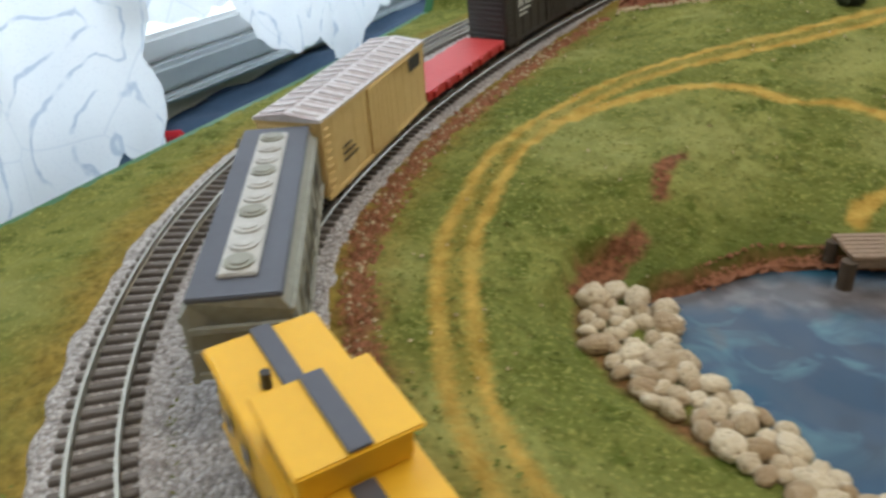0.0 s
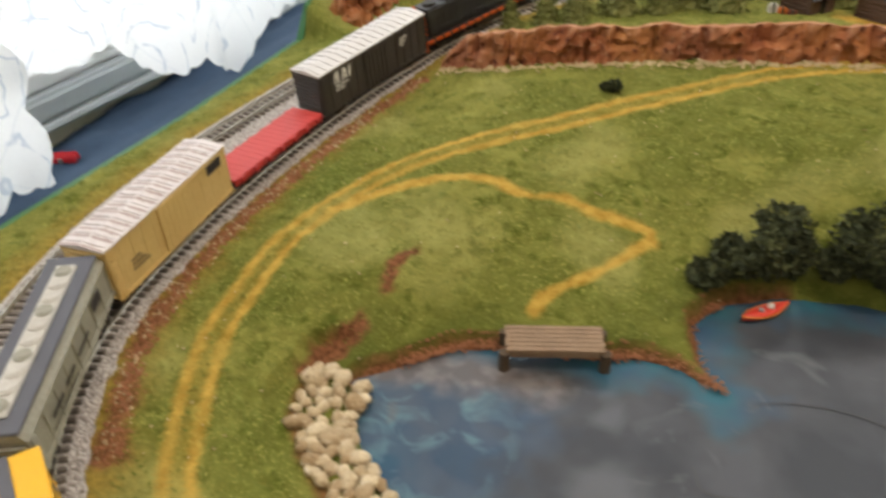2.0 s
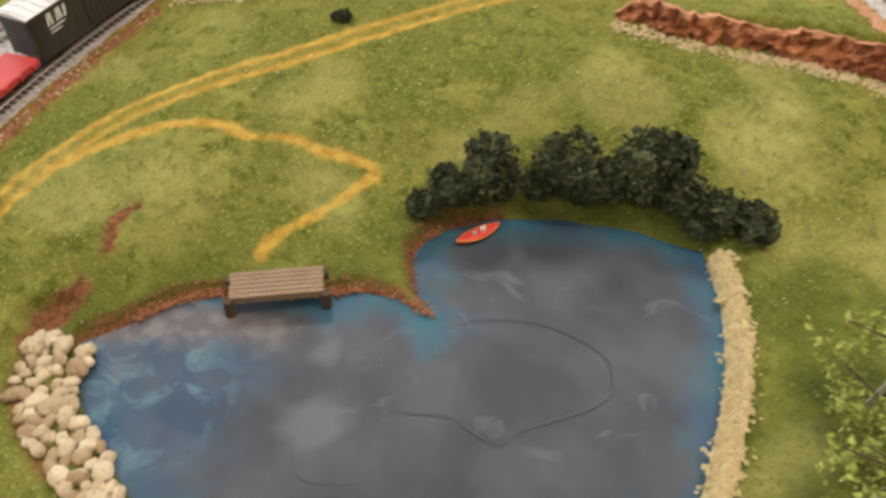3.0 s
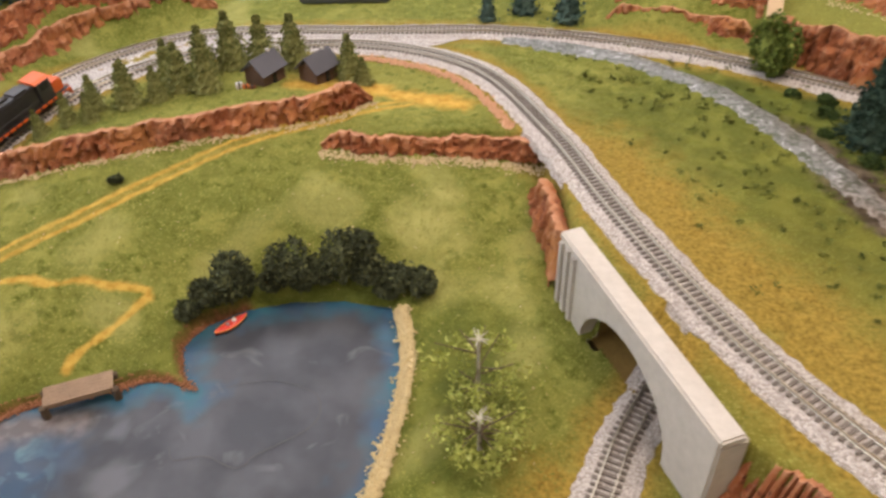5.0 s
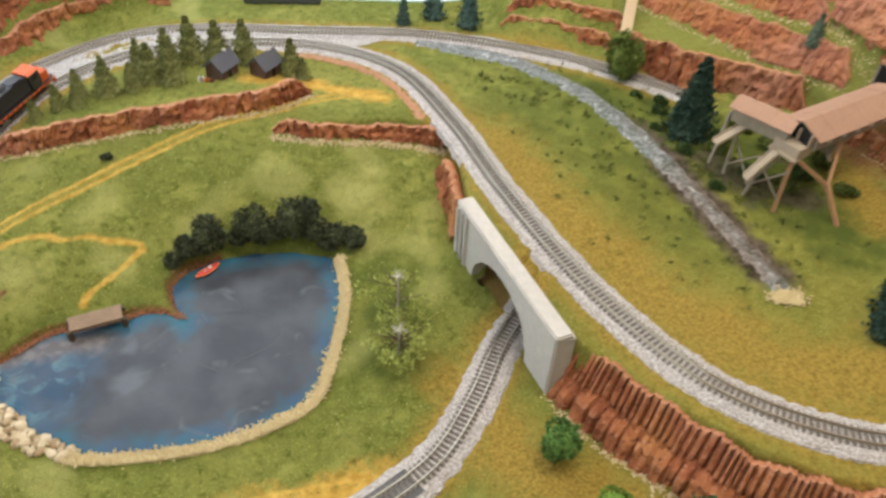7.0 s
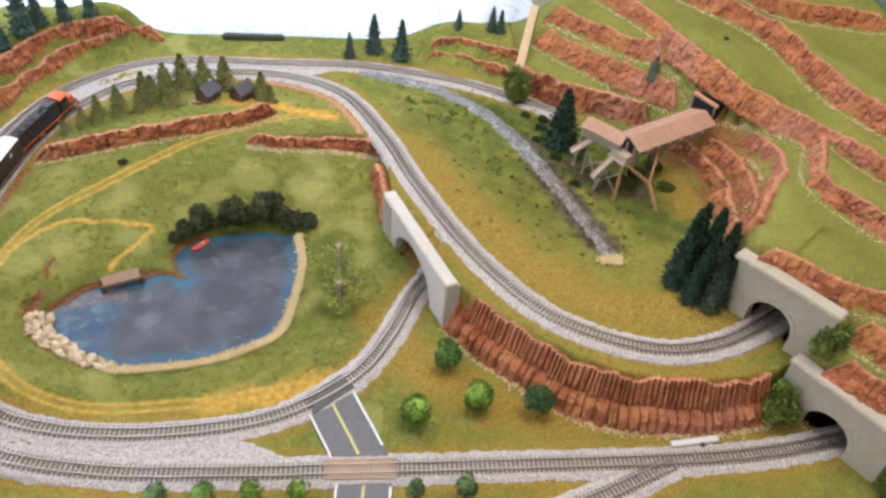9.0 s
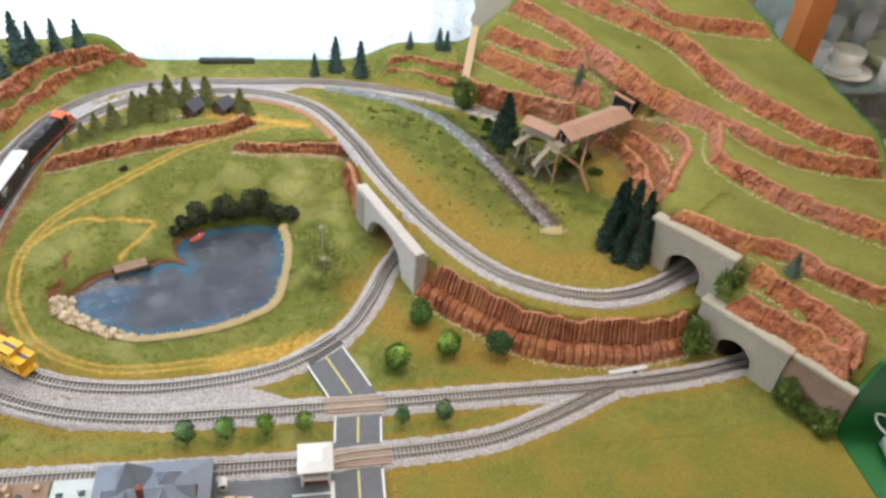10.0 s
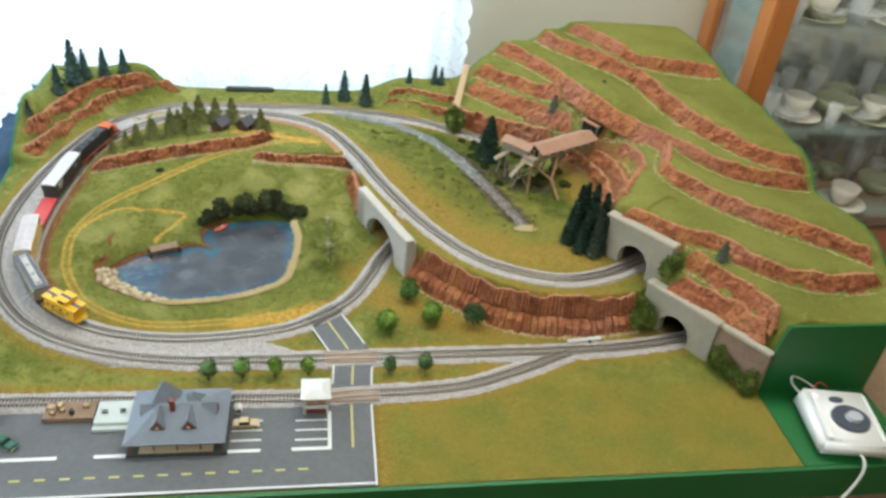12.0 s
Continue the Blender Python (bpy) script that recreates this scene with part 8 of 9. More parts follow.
def build_booth():
    b = empty("crossing_tower", pose(-0.0605, 0.1145, 0.001), "white-roofed crossing watch tower with red-brown panels", "building")
    for x in (-0.0125, 0.0125):
        for y in (-0.011, 0.011):
            boxed("post", WHITE_PLASTIC, b, (x - 0.0012, x + 0.0012, y - 0.0012, y + 0.0012, 0, 0.0275), 0.0002)
    boxed("lower_wall", BRICK_DARK, b, (-0.0112, 0.0112, -0.0100, 0.0100, 0.0, 0.0092), 0.0002, "red-brown lower wall")
    boxed("floor_band", WHITE_PLASTIC, b, (-0.0140, 0.0140, -0.0128, 0.0128, 0.0092, 0.0128), 0.0003)
    boxed("cabin", BRICK_DARK, b, (-0.0112, 0.0112, -0.0100, 0.0100, 0.0128, 0.0268), 0.0002, "red-brown cabin wall")
    for x in (-0.0055, 0.0055):
        w = boxed("window", WHITE_PLASTIC, b, (x - 0.0048, x + 0.0048, -0.0106, -0.0099, 0.0145, 0.0225), 0.0001)
        boxed("pane", WOOD_TAN, w, (x - 0.0041, x + 0.0041, -0.0110, -0.0104, 0.0151, 0.0219))
    part("roof", hip_roof(-0.0165, 0.0165, -0.0170, 0.0160, 0.0268, 0.0325, 0.010, 0.010, 0.0016), WHITE_PLASTIC, b, "smooth white roof")


build_booth()

shack = empty("ticket_kiosk", pose(-0.1455, 0.108, 0.001), "small white kiosk beside the depot wall", "kiosk")
boxed("body", WHITE_PLASTIC, shack, (-0.0032, 0.0032, -0.0035, 0.0035, 0, 0.0095), 0.0003)
part("roof", gable(bmesh.new(), -0.0040, 0.0040, -0.0043, 0.0043, 0.0095, 0.0120), WHITE_PLASTIC, shack)
boxed("opening", GLASS_DARK, shack, (-0.0022, 0.0022, -0.0038, -0.0034, 0.0045, 0.008))


def build_car(x, y, turn, paint, label, pale):
    c = empty("car", pose(x, y, ROAD_Z, 0, 0, turn), label, "car", "cars in the parking lot")
    bm = bmesh.new()
    prof = [(-0.0135, 0.0022), (-0.0138, 0.0052), (-0.0125, 0.0062), (0.0040, 0.0066), (0.0130, 0.0058), (0.0140, 0.0046), (0.0138, 0.0022)]
    for s in (-1, 1):
        for a, z in prof:
            bm.verts.new((a, s * 0.0052 * (0.96 if z > 0.006 else 1.0), z))
    bm.verts.ensure_lookup_table()
    n = len(prof)
    for i in range(n):
        bm.faces.new((bm.verts[i], bm.verts[(i + 1) % n], bm.verts[n + (i + 1) % n], bm.verts[n + i]))
    bm.faces.new([bm.verts[i] for i in range(n)][::-1])
    bm.faces.new([bm.verts[n + i] for i in range(n)])
    bmesh.ops.recalc_face_normals(bm, faces=list(bm.faces))
    bmesh.ops.bevel(bm, geom=list(bm.edges), offset=0.0005, segments=2, affect="EDGES")
    part("body", bm, paint, c)
    bm = box(bmesh.new(), -0.0075, 0.0045, -0.0046, 0.0046, 0.0062, 0.0095)
    for v in bm.verts:
        if v.co.z > 0.008:
            v.co.x, v.co.y = v.co.x * 0.72 - 0.0004, v.co.y * 0.85
    cab = part("cabin", bm, GLASS_DARK, c, "dark glazed cabin")
    bm = box(bmesh.new(), -0.0062, 0.0030, -0.0040, 0.0040, 0.0094, 0.0101, 0.0003)
    part("roof", bm, pale, cab)
    for a in (-0.0088, 0.0088):
        for s in (-1, 1):
            w = part("wheel", tube(bmesh.new(), (a, s * 0.0042, 0.0022), (a, s * 0.0054, 0.0022), 0.0022, 14), DARK_BASE, c)
            part("rim", tube(bmesh.new(), (a, s * 0.0050, 0.0022), (a, s * 0.0056, 0.0022), 0.0012, 10), WHITE_PLASTIC, w)
    for a in (-0.0139, 0.0141):
        boxed("bumper", WHITE_PLASTIC, c, (a - 0.0004, a + 0.0004, -0.0050, 0.0050, 0.0024, 0.0034), 0.0002, "chrome bumper")


TAN_PAINT, GREEN_CAR = mat("tan_car_paint", (0.52, 0.42, 0.24), 0.3, 0, (0.44, 0.34, 0.18), 100), mat("green_car_paint", (0.01, 0.09, 0.045), 0.2, 0, (0.008, 0.07, 0.035), 100)
build_car(-0.1365, 0.0885, 0, TAN_PAINT, "small tan sedan parked between white bay lines", TAN_PAINT)
build_car(-0.378, 0.0735, -32, GREEN_CAR, "small glossy dark green sedan on the asphalt", GREEN_CAR)

WICKER = mat("tan_crate_wood", (0.55, 0.42, 0.25), 0.8, 0, (0.38, 0.27, 0.15), 200)
dock_a = empty("goods_platform", pose(-0.3235, 0.1135, 0.001), "low brown timber goods platform beside the track", "platform")
boxed("deck", WOOD_OLD, dock_a, (-0.0265, 0.0255, -0.0120, 0.0125, 0.0050, 0.0064), 0.0002)
boxed("front_board", WOOD_OLD, dock_a, (-0.0265, 0.0255, -0.0117, -0.0109, 0.0, 0.0050))
for i in range(12):
    boxed("plank", WOOD_OLD, dock_a, (-0.0262 + i * 0.0043, -0.0262 + i * 0.0043 + 0.0040, -0.0122, 0.0127, 0.0062, 0.0069), 0.0001)
rng = random.Random(7)
for x, y, w, dpt, h in ((-0.343, 0.115, 0.009, 0.006, 0.0055), (-0.335, 0.119, 0.006, 0.006, 0.0045), (-0.331, 0.112, 0.005, 0.004, 0.004), (-0.340, 0.108, 0.005, 0.004, 0.0035), (-0.308, 0.118, 0.006, 0.005, 0.004)):
    cr = empty("crate", pose(x, y, 0.0079, 0, 0, rng.uniform(-20, 20)), "small tan wooden crate on the goods platform", "crate", "crates on the platform")
    boxed("box", WICKER, cr, (-w / 2, w / 2, -dpt / 2, dpt / 2, 0, h), 0.0002)
    for k in (-1, 1):
        boxed("batten", WOOD_OLD, cr, (k * w * 0.4 - 0.0005, k * w * 0.4 + 0.0005, -dpt / 2 - 0.0003, dpt / 2 + 0.0003, 0.0001, h + 0.0003))
barrel = empty("barrel", pose(-0.3205, 0.1075, 0.0079), "dark barrel standing on the goods platform", "barrel")
for z0, z1, r0, r1 in ((0, 0.0035, 0.0024, 0.0030), (0.0035, 0.007, 0.0030, 0.0024)):
    part("stave_ring", tube(bmesh.new(), (0, 0, z0), (0, 0, z1), r0, 14, r1), DARK_BASE, barrel)
dock_b = empty("goods_platform", pose(-0.279, 0.1055, 0.001), "pale grey-green goods platform with ramp beside the depot", "platform")
boxed("deck", PALE_DECK, dock_b, (-0.0170, 0.0195, -0.0130, 0.0195, 0.0, 0.0075), 0.0003)
boxed("lower_step", PALE_DECK, dock_b, (-0.0175, 0.0200, -0.0195, -0.0130, 0.0, 0.0042), 0.0003)
boxed("edge_board", DARK_BASE, dock_b, (-0.0180, -0.0170, -0.0130, 0.0195, 0.0, 0.0085), 0.0002)
for x, y, w in ((-0.287, 0.108, 0.0055), (-0.268, 0.109, 0.005)):
    cr = empty("hand_truck", pose(x, y, 0.0086), "dark blue baggage cart on the goods platform", "cart", "carts on the platform")
    boxed("bed", GLASS_DARK, cr, (-w / 2, w / 2, -0.002, 0.002, 0.0016, 0.0026), 0.0002)
    for s in (-1, 1):
        part("wheel", tube(bmesh.new(), (s * w * 0.3, -0.0022, 0.0013), (s * w * 0.3, 0.0022, 0.0013), 0.0012, 10), DARK_BASE, cr)
    part("handle", tube(bmesh.new(), (-w / 2, 0, 0.0022), (-w / 2 - 0.001, 0, 0.0060), 0.0003, 5), DARK_BASE, cr)
shed = empty("filling_station", pose(-0.4125, 0.107, 0.001), "small cream filling station with dark green roof", "building")
boxed("wall", WALL_TAN, shed, (-0.018, 0.006, -0.006, 0.010, 0, 0.015), 0.0003)
boxed("wall_band", BRICK_DARK, shed, (-0.0184, 0.0064, -0.0064, 0.0104, 0, 0.003), 0.0002)
part("roof", hip_roof(-0.021, 0.0155, -0.013, 0.013, 0.015, 0.0215, 0.010, 0.0105), GREEN_CAR, shed, "dark green hipped roof")
for y in (-0.010, 0.010):
    part("post", tube(bmesh.new(), (0.013, y, 0), (0.013, y, 0.015), 0.0009, 8), WHITE_PLASTIC, shed)
boxed("window", GLASS_DARK, shed, (0.0058, 0.0064, -0.003, 0.006, 0.005, 0.012))
boxed("door", GREEN_CAR, shed, (-0.010, -0.005, -0.0066, -0.0060, 0.0, 0.011))

# ---- mine ----
RUSTY = mat("rust_streaked_roof_sheet", (0.38, 0.225, 0.15), 0.8, 0, (0.26, 0.145, 0.09), 70, 0.9, 0.3, 300)
MINE_WALL = mat("grey_weathered_boards", (0.30, 0.26, 0.20), 0.85, 0, (0.16, 0.13, 0.09), 120, 0.9, 0.4, 300)
RAW_TIMBER = mat("raw_orange_timber", (0.38, 0.21, 0.10), 0.8, 0, (0.25, 0.13, 0.06), 150, 0.8, 0.3, 300)
PALE_TIMBER = mat("pale_grey_timber", (0.40, 0.33, 0.24), 0.8, 0, (0.26, 0.20, 0.14), 150, 0.8, 0.3, 300)
# Black that stands for the shade inside the mine's openings.
HOLE_SHADE = plain("mine_mouth_shade", (0.006, 0.005, 0.004), 0.9)


def roof_sheet(name, a, b, half, rise, z, parent, over=0.003, thick=0.0011, panels=6):
    """Two roof slopes over a line from a to b, made of overlapping sheets."""
    a, b = Vector(a), Vector(b)
    d = (b - a).normalized()
    s = Vector((-d.y, d.x, 0))
    a, b = a - d * over, b + d * over
    for k in (-1, 1):
        for i in range(panels):
            p, q = a.lerp(b, i / panels), a.lerp(b, (i + 1) / panels + 0.012)
            lift = 0.0003 * (i % 2)
            lo = s * k * (half + over)
            zz = z - rise * over / half
            pts = [(*(p + lo).xy, zz + lift), (*(q + lo).xy, zz + lift), (*q.xy, z + rise + lift), (*p.xy, z + rise + lift)]
            bm = bmesh.new()
            vs = [bm.verts.new(v) for v in pts] + [bm.verts.new((v[0], v[1], v[2] - thick)) for v in pts]
            for f in ((0, 1, 2, 3), (7, 6, 5, 4), (0, 4, 5, 1), (1, 5, 6, 2), (2, 6, 7, 3), (3, 7, 4, 0)):
                bm.faces.new([vs[j] for j in f])
            bmesh.ops.recalc_face_normals(bm, faces=list(bm.faces))
            part("roof_panel", bm, RUSTY, parent)


def walled(name, a, b, half, z0, z1, material, parent, label="", peak=0.0):
    """A box along a line from a to b, with an optional gabled top."""
    a, b = Vector((*a[:2], 0)), Vector((*b[:2], 0))
    d = (b - a).normalized()
    s = Vector((-d.y, d.x, 0)) * half
    bm = bmesh.new()
    ends = []
    for p in (a, b):
        prof = [(-1, z0), (1, z0), (1, z1), (0, z1 + peak), (-1, z1)]
        ends.append([bm.verts.new((*(p + s * k).xy, z)) for k, z in prof])
    for i in range(5):
        bm.faces.new((ends[0][i], ends[0][(i + 1) % 5], ends[1][(i + 1) % 5], ends[1][i]))
    bm.faces.new(ends[0][::-1])
    bm.faces.new(ends[1])
    bmesh.ops.recalc_face_normals(bm, faces=list(bm.faces))
    return part(name, bm, material, parent, label)


def beam(name, a, b, w, material, parent, h=None):
    a, b = Vector(a), Vector(b)
    m = Matrix.Translation(a) @ (b - a).to_track_quat("X", "Z").to_matrix().to_4x4()
    return boxed(name, material, parent, (0, (b - a).length, -w / 2, w / 2, -(h or w) / 2, (h or w) / 2), 0.0002, "", m)


def build_mine():
    mine = empty("mine_tipple", Matrix(), "weathered timber mine tipple with rust-brown roof and chutes", "mine building")
    a, b = Vector((0.280, 0.541, 0)), Vector((0.384, 0.5985, 0))
    d = (b - a).normalized()
    s = Vector((-d.y, d.x, 0))
    walled("shed_wall", a, b, 0.0170, 0.106, 0.1185, MINE_WALL, mine, "grey weathered board wall", 0.007)
    roof_sheet("roof", (a.x, a.y, 0), (b.x, b.y, 0), 0.0180, 0.0075, 0.1185, mine)
    for k in range(6):
        p = a.lerp(b, 0.12 + 0.15 * k) - s * 0.0172
        part("lamp", tube(bmesh.new(), (p.x, p.y, 0.1125), (p.x - s.x * 0.0016, p.y - s.y * 0.0016, 0.1115), 0.0016, 8), WHITE_PLASTIC, mine, "small white wall lamp")
    for k in range(18):
        p = a.lerp(b, (k + 0.5) / 18) - s * 0.0172
        beam("batten", (p.x, p.y, 0.106), (p.x, p.y, 0.1182), 0.0007, MINE_WALL, mine)
    c, e = Vector((0.2765, 0.546, 0)), Vector((0.2425, 0.582, 0))
    walled("wing_wall", c, e, 0.0105, 0.103, 0.1175, MINE_WALL, mine, "grey weathered board wall", 0.005)
    roof_sheet("roof", (c.x, c.y, 0), (e.x, e.y, 0), 0.0115, 0.006, 0.1178, mine, 0.0025, 0.001, 3)
    # tower bin under the front gable, with dark openings
    t0, t1 = a - d * 0.013, a + d * 0.004
    walled("bin_wall", t0, t1, 0.0125, 0.098, 0.1075, PALE_TIMBER, mine, "pale grey timber bin")
    walled("opening", a - d * 0.0016, a - d * 0.0002, 0.0125, 0.1076, 0.1178, HOLE_SHADE, mine, "black panel for the shade in the open gable end", 0.005)
    for k in (-0.0125, -0.0005, 0.0125):
        q = a - d * 0.0026 + s * k
        beam("mullion", (q.x, q.y, 0.1072), (q.x, q.y, 0.1190), 0.0022, PALE_TIMBER, mine)
    walled("bin_floor", t0 - d * 0.003, t0 + d * 0.004, 0.0135, 0.0965, 0.0985, PALE_TIMBER, mine)
    # hopper funnel below the shed
    f0 = a.lerp(b, 0.42) - s * 0.002
    bm = bmesh.new()
    made = bmesh.ops.create_cone(bm, cap_ends=True, segments=4, radius1=0.0055, radius2=0.0165, depth=0.026)["verts"]
    bmesh.ops.transform(bm, matrix=Matrix.Translation((f0.x, f0.y, 0.093)) @ Matrix.Rotation(math.atan2(d.y, d.x) + math.pi / 4, 4, "Z"), verts=made)
    part("funnel", bm, MINE_WALL, mine, "grey board funnel")
    beam("spout", (f0.x, f0.y, 0.081), (f0.x - s.x * 0.006, f0.y - s.y * 0.006, 0.074), 0.0045, PALE_TIMBER, mine, 0.002)
    # legs and braces
    top = {"a": t0 - s * 0.010, "b": a.lerp(b, 0.34) - s * 0.013, "c": t0 + s * 0.010, "d": a.lerp(b, 0.36) + s * 0.012, "e": e - s * 0.006, "f": e + s * 0.006}
    foot = {"a": (0.271, 0.519), "b": (0.314, 0.500), "c": (0.252, 0.541), "d": (0.305, 0.572), "e": (0.243, 0.571), "f": (0.234, 0.585)}
    for k in top:
        x, y = foot[k]
        p = top[k]
        z = 0.0975 if k in "ac" else 0.1065 if k in "bd" else 0.104
        if k == "b":
            x, y = 0.318, 0.497
            knee = (0.3075, 0.518, 0.077)
            beam("brace", (top["a"].x + 0.004, top["a"].y + 0.002, 0.097), knee, 0.0030, RAW_TIMBER, mine)
            beam("leg", knee, (x, y, ground_at(x, y) - 0.002), 0.0034, RAW_TIMBER, mine)
            beam("brace", (p.x, p.y, z), knee, 0.0028, RAW_TIMBER, mine)
        else:
            beam("leg", (p.x, p.y, z), (x, y, ground_at(x, y) - 0.002), 0.0034 if k == "a" else 0.0026, RAW_TIMBER if k == "a" else MINE_WALL, mine)
    for k, m in (("a", "c"), ("c", "e"), ("c", "d")):
        (x0, y0), (x1, y1) = foot[k], foot[m]
        beam("brace", (x0, y0, 0.060), (x1, y1, 0.090), 0.0016, MINE_WALL, mine)
        beam("brace", (x1, y1, 0.060), (x0, y0, 0.090), 0.0016, MINE_WALL, mine)
    # loading chutes
    for p, q, w in (((0.2465, 0.569, 0.1015), (0.2220, 0.562, 0.088), 0.0085), ((0.2640, 0.538, 0.0975), (0.2435, 0.532, 0.073), 0.0080)):
        bed = beam("chute", p, q, w, PALE_TIMBER, mine, 0.0012)
        pv, qv = Vector(p), Vector(q)
        sd = Vector((-(qv - pv).y, (qv - pv).x, 0)).normalized() * w / 2
        for k in (-1, 1):
            beam("chute_side", pv + sd * k + Vector((0, 0, 0.0012)), qv + sd * k + Vector((0, 0, 0.0012)), 0.0009, PALE_TIMBER, bed, 0.0030)


build_mine()
mouth = empty("mine_entrance", pose(0.3945, 0.613, 0.108, 0, 0, 29), "dark square mine entrance in the rock", "mine entrance")
# A black block paints in the darkness of the entrance.
boxed("recess", HOLE_SHADE, mouth, (-0.003, 0.012, -0.014, 0.020, -0.006, 0.023), 0.0)
for y in (-0.0125, 0.0215):
    boxed("post", MINE_WALL, mouth, (-0.0035, -0.0015, y - 0.0015, y + 0.0003, -0.006, 0.023))
boxed("lintel", ROCK, mouth, (-0.0045, -0.0005, -0.0155, 0.0218, 0.023, 0.0262))

# ---- camp in the grove ----
LOG = mat("dark_brown_log", (0.15, 0.085, 0.05), 0.8, 0, (0.08, 0.045, 0.03), 150, 0.8, 0.3, 300)
CABIN_ROOF = mat("dark_grey_cabin_roof", (0.085, 0.085, 0.10), 0.7, 0, (0.05, 0.05, 0.06), 150)


def build_cabin(x, y, turn):
    z = ground_at(x, y) - 0.001
    c = empty("log_cabin", pose(x, y, z, 0, 0, turn), "small brown log cabin with dark grey gable roof", "cabin", "cabins in the grove")
    for i in range(5):
        zz = 0.0015 + i * 0.0026
        for s in (-1, 1):
            part("log", tube(bmesh.new(), (-0.0125, s * 0.0085, zz), (0.0125, s * 0.0085, zz), 0.0014, 7), LOG, c)
            part("log", tube(bmesh.new(), (s * 0.0108, -0.0100, zz + 0.0012), (s * 0.0108, 0.0100, zz + 0.0012), 0.0014, 7), LOG, c)
    part("gable_wall", gable(bmesh.new(), -0.0112, 0.0112, -0.0088, 0.0088, 0.0125, 0.0212, False), LOG, c)
    boxed("door", GLASS_DARK, c, (-0.002, 0.0025, -0.0102, -0.0094, 0.001, 0.0095))
    for s in (-1, 1):
        m = Matrix.Translation((0, s * 0.0062, 0.0178)) @ Matrix.Rotation(-s * 0.76, 4, "X")
        boxed("roof_slope", CABIN_ROOF, c, (-0.0148, 0.0148, -0.0085, 0.0085, -0.0006, 0.0006), 0.0002, "", m)
    boxed("chimney", PLASTER, c, (0.006, 0.009, -0.001, 0.002, 0.016, 0.0255), 0.0003)


build_cabin(-0.2245, 0.7075, 62)
build_cabin(-0.1835, 0.7185, 58)
ORANGE = mat("orange_tent_cloth", (0.70, 0.20, 0.04), 0.7, 0, (0.55, 0.14, 0.03), 200)
for x, y, material, h, label in ((-0.2365, 0.6905, ORANGE, 0.004, "small orange camping bundle on the dirt"), (-0.2415, 0.6900, WHITE_PLASTIC, 0.006, "small white camping jug on the dirt"), (-0.2310, 0.6895, BRICK_DARK, 0.003, "small red-brown camping bench on the dirt")):
    z = ground_at(x, y) - 0.0005
    it = empty("camping_item", pose(x, y, z, 0, 0, 20), label, "camping item", "things in the camp")
    part("body", box(bmesh.new(), -0.0028, 0.0028, -0.0018, 0.0018, 0, h, 0.0009), material, it)
    part("strap", box(bmesh.new(), -0.0006, 0.0006, -0.0020, 0.0020, 0, h + 0.0002, 0.0001), DARK_BASE, it)

# ---- controller ----
CONTROL_WHITE = mat("white_moulded_case", (0.80, 0.80, 0.79), 0.35, 0, (0.74, 0.74, 0.73), 30, 0.5, 0.05, 300)
CONTROL_DARK = mat("dark_blue_grey_knob", (0.07, 0.08, 0.11), 0.35, 0, (0.05, 0.06, 0.085), 60)


def oval(bm, cx, cy, rx, ry, z0, z1, n=40, top=1.0):
    lo = [bm.verts.new((cx + rx * math.cos(2 * math.pi * i / n), cy + ry * math.sin(2 * math.pi * i / n), z0)) for i in range(n)]
    hi = [bm.verts.new((cx + top * rx * math.cos(2 * math.pi * i / n), cy + top * ry * math.sin(2 * math.pi * i / n), z1)) for i in range(n)]
    for i in range(n):
        bm.faces.new((lo[i], lo[(i + 1) % n], hi[(i + 1) % n], hi[i]))
    bm.faces.new(hi)
    return bm


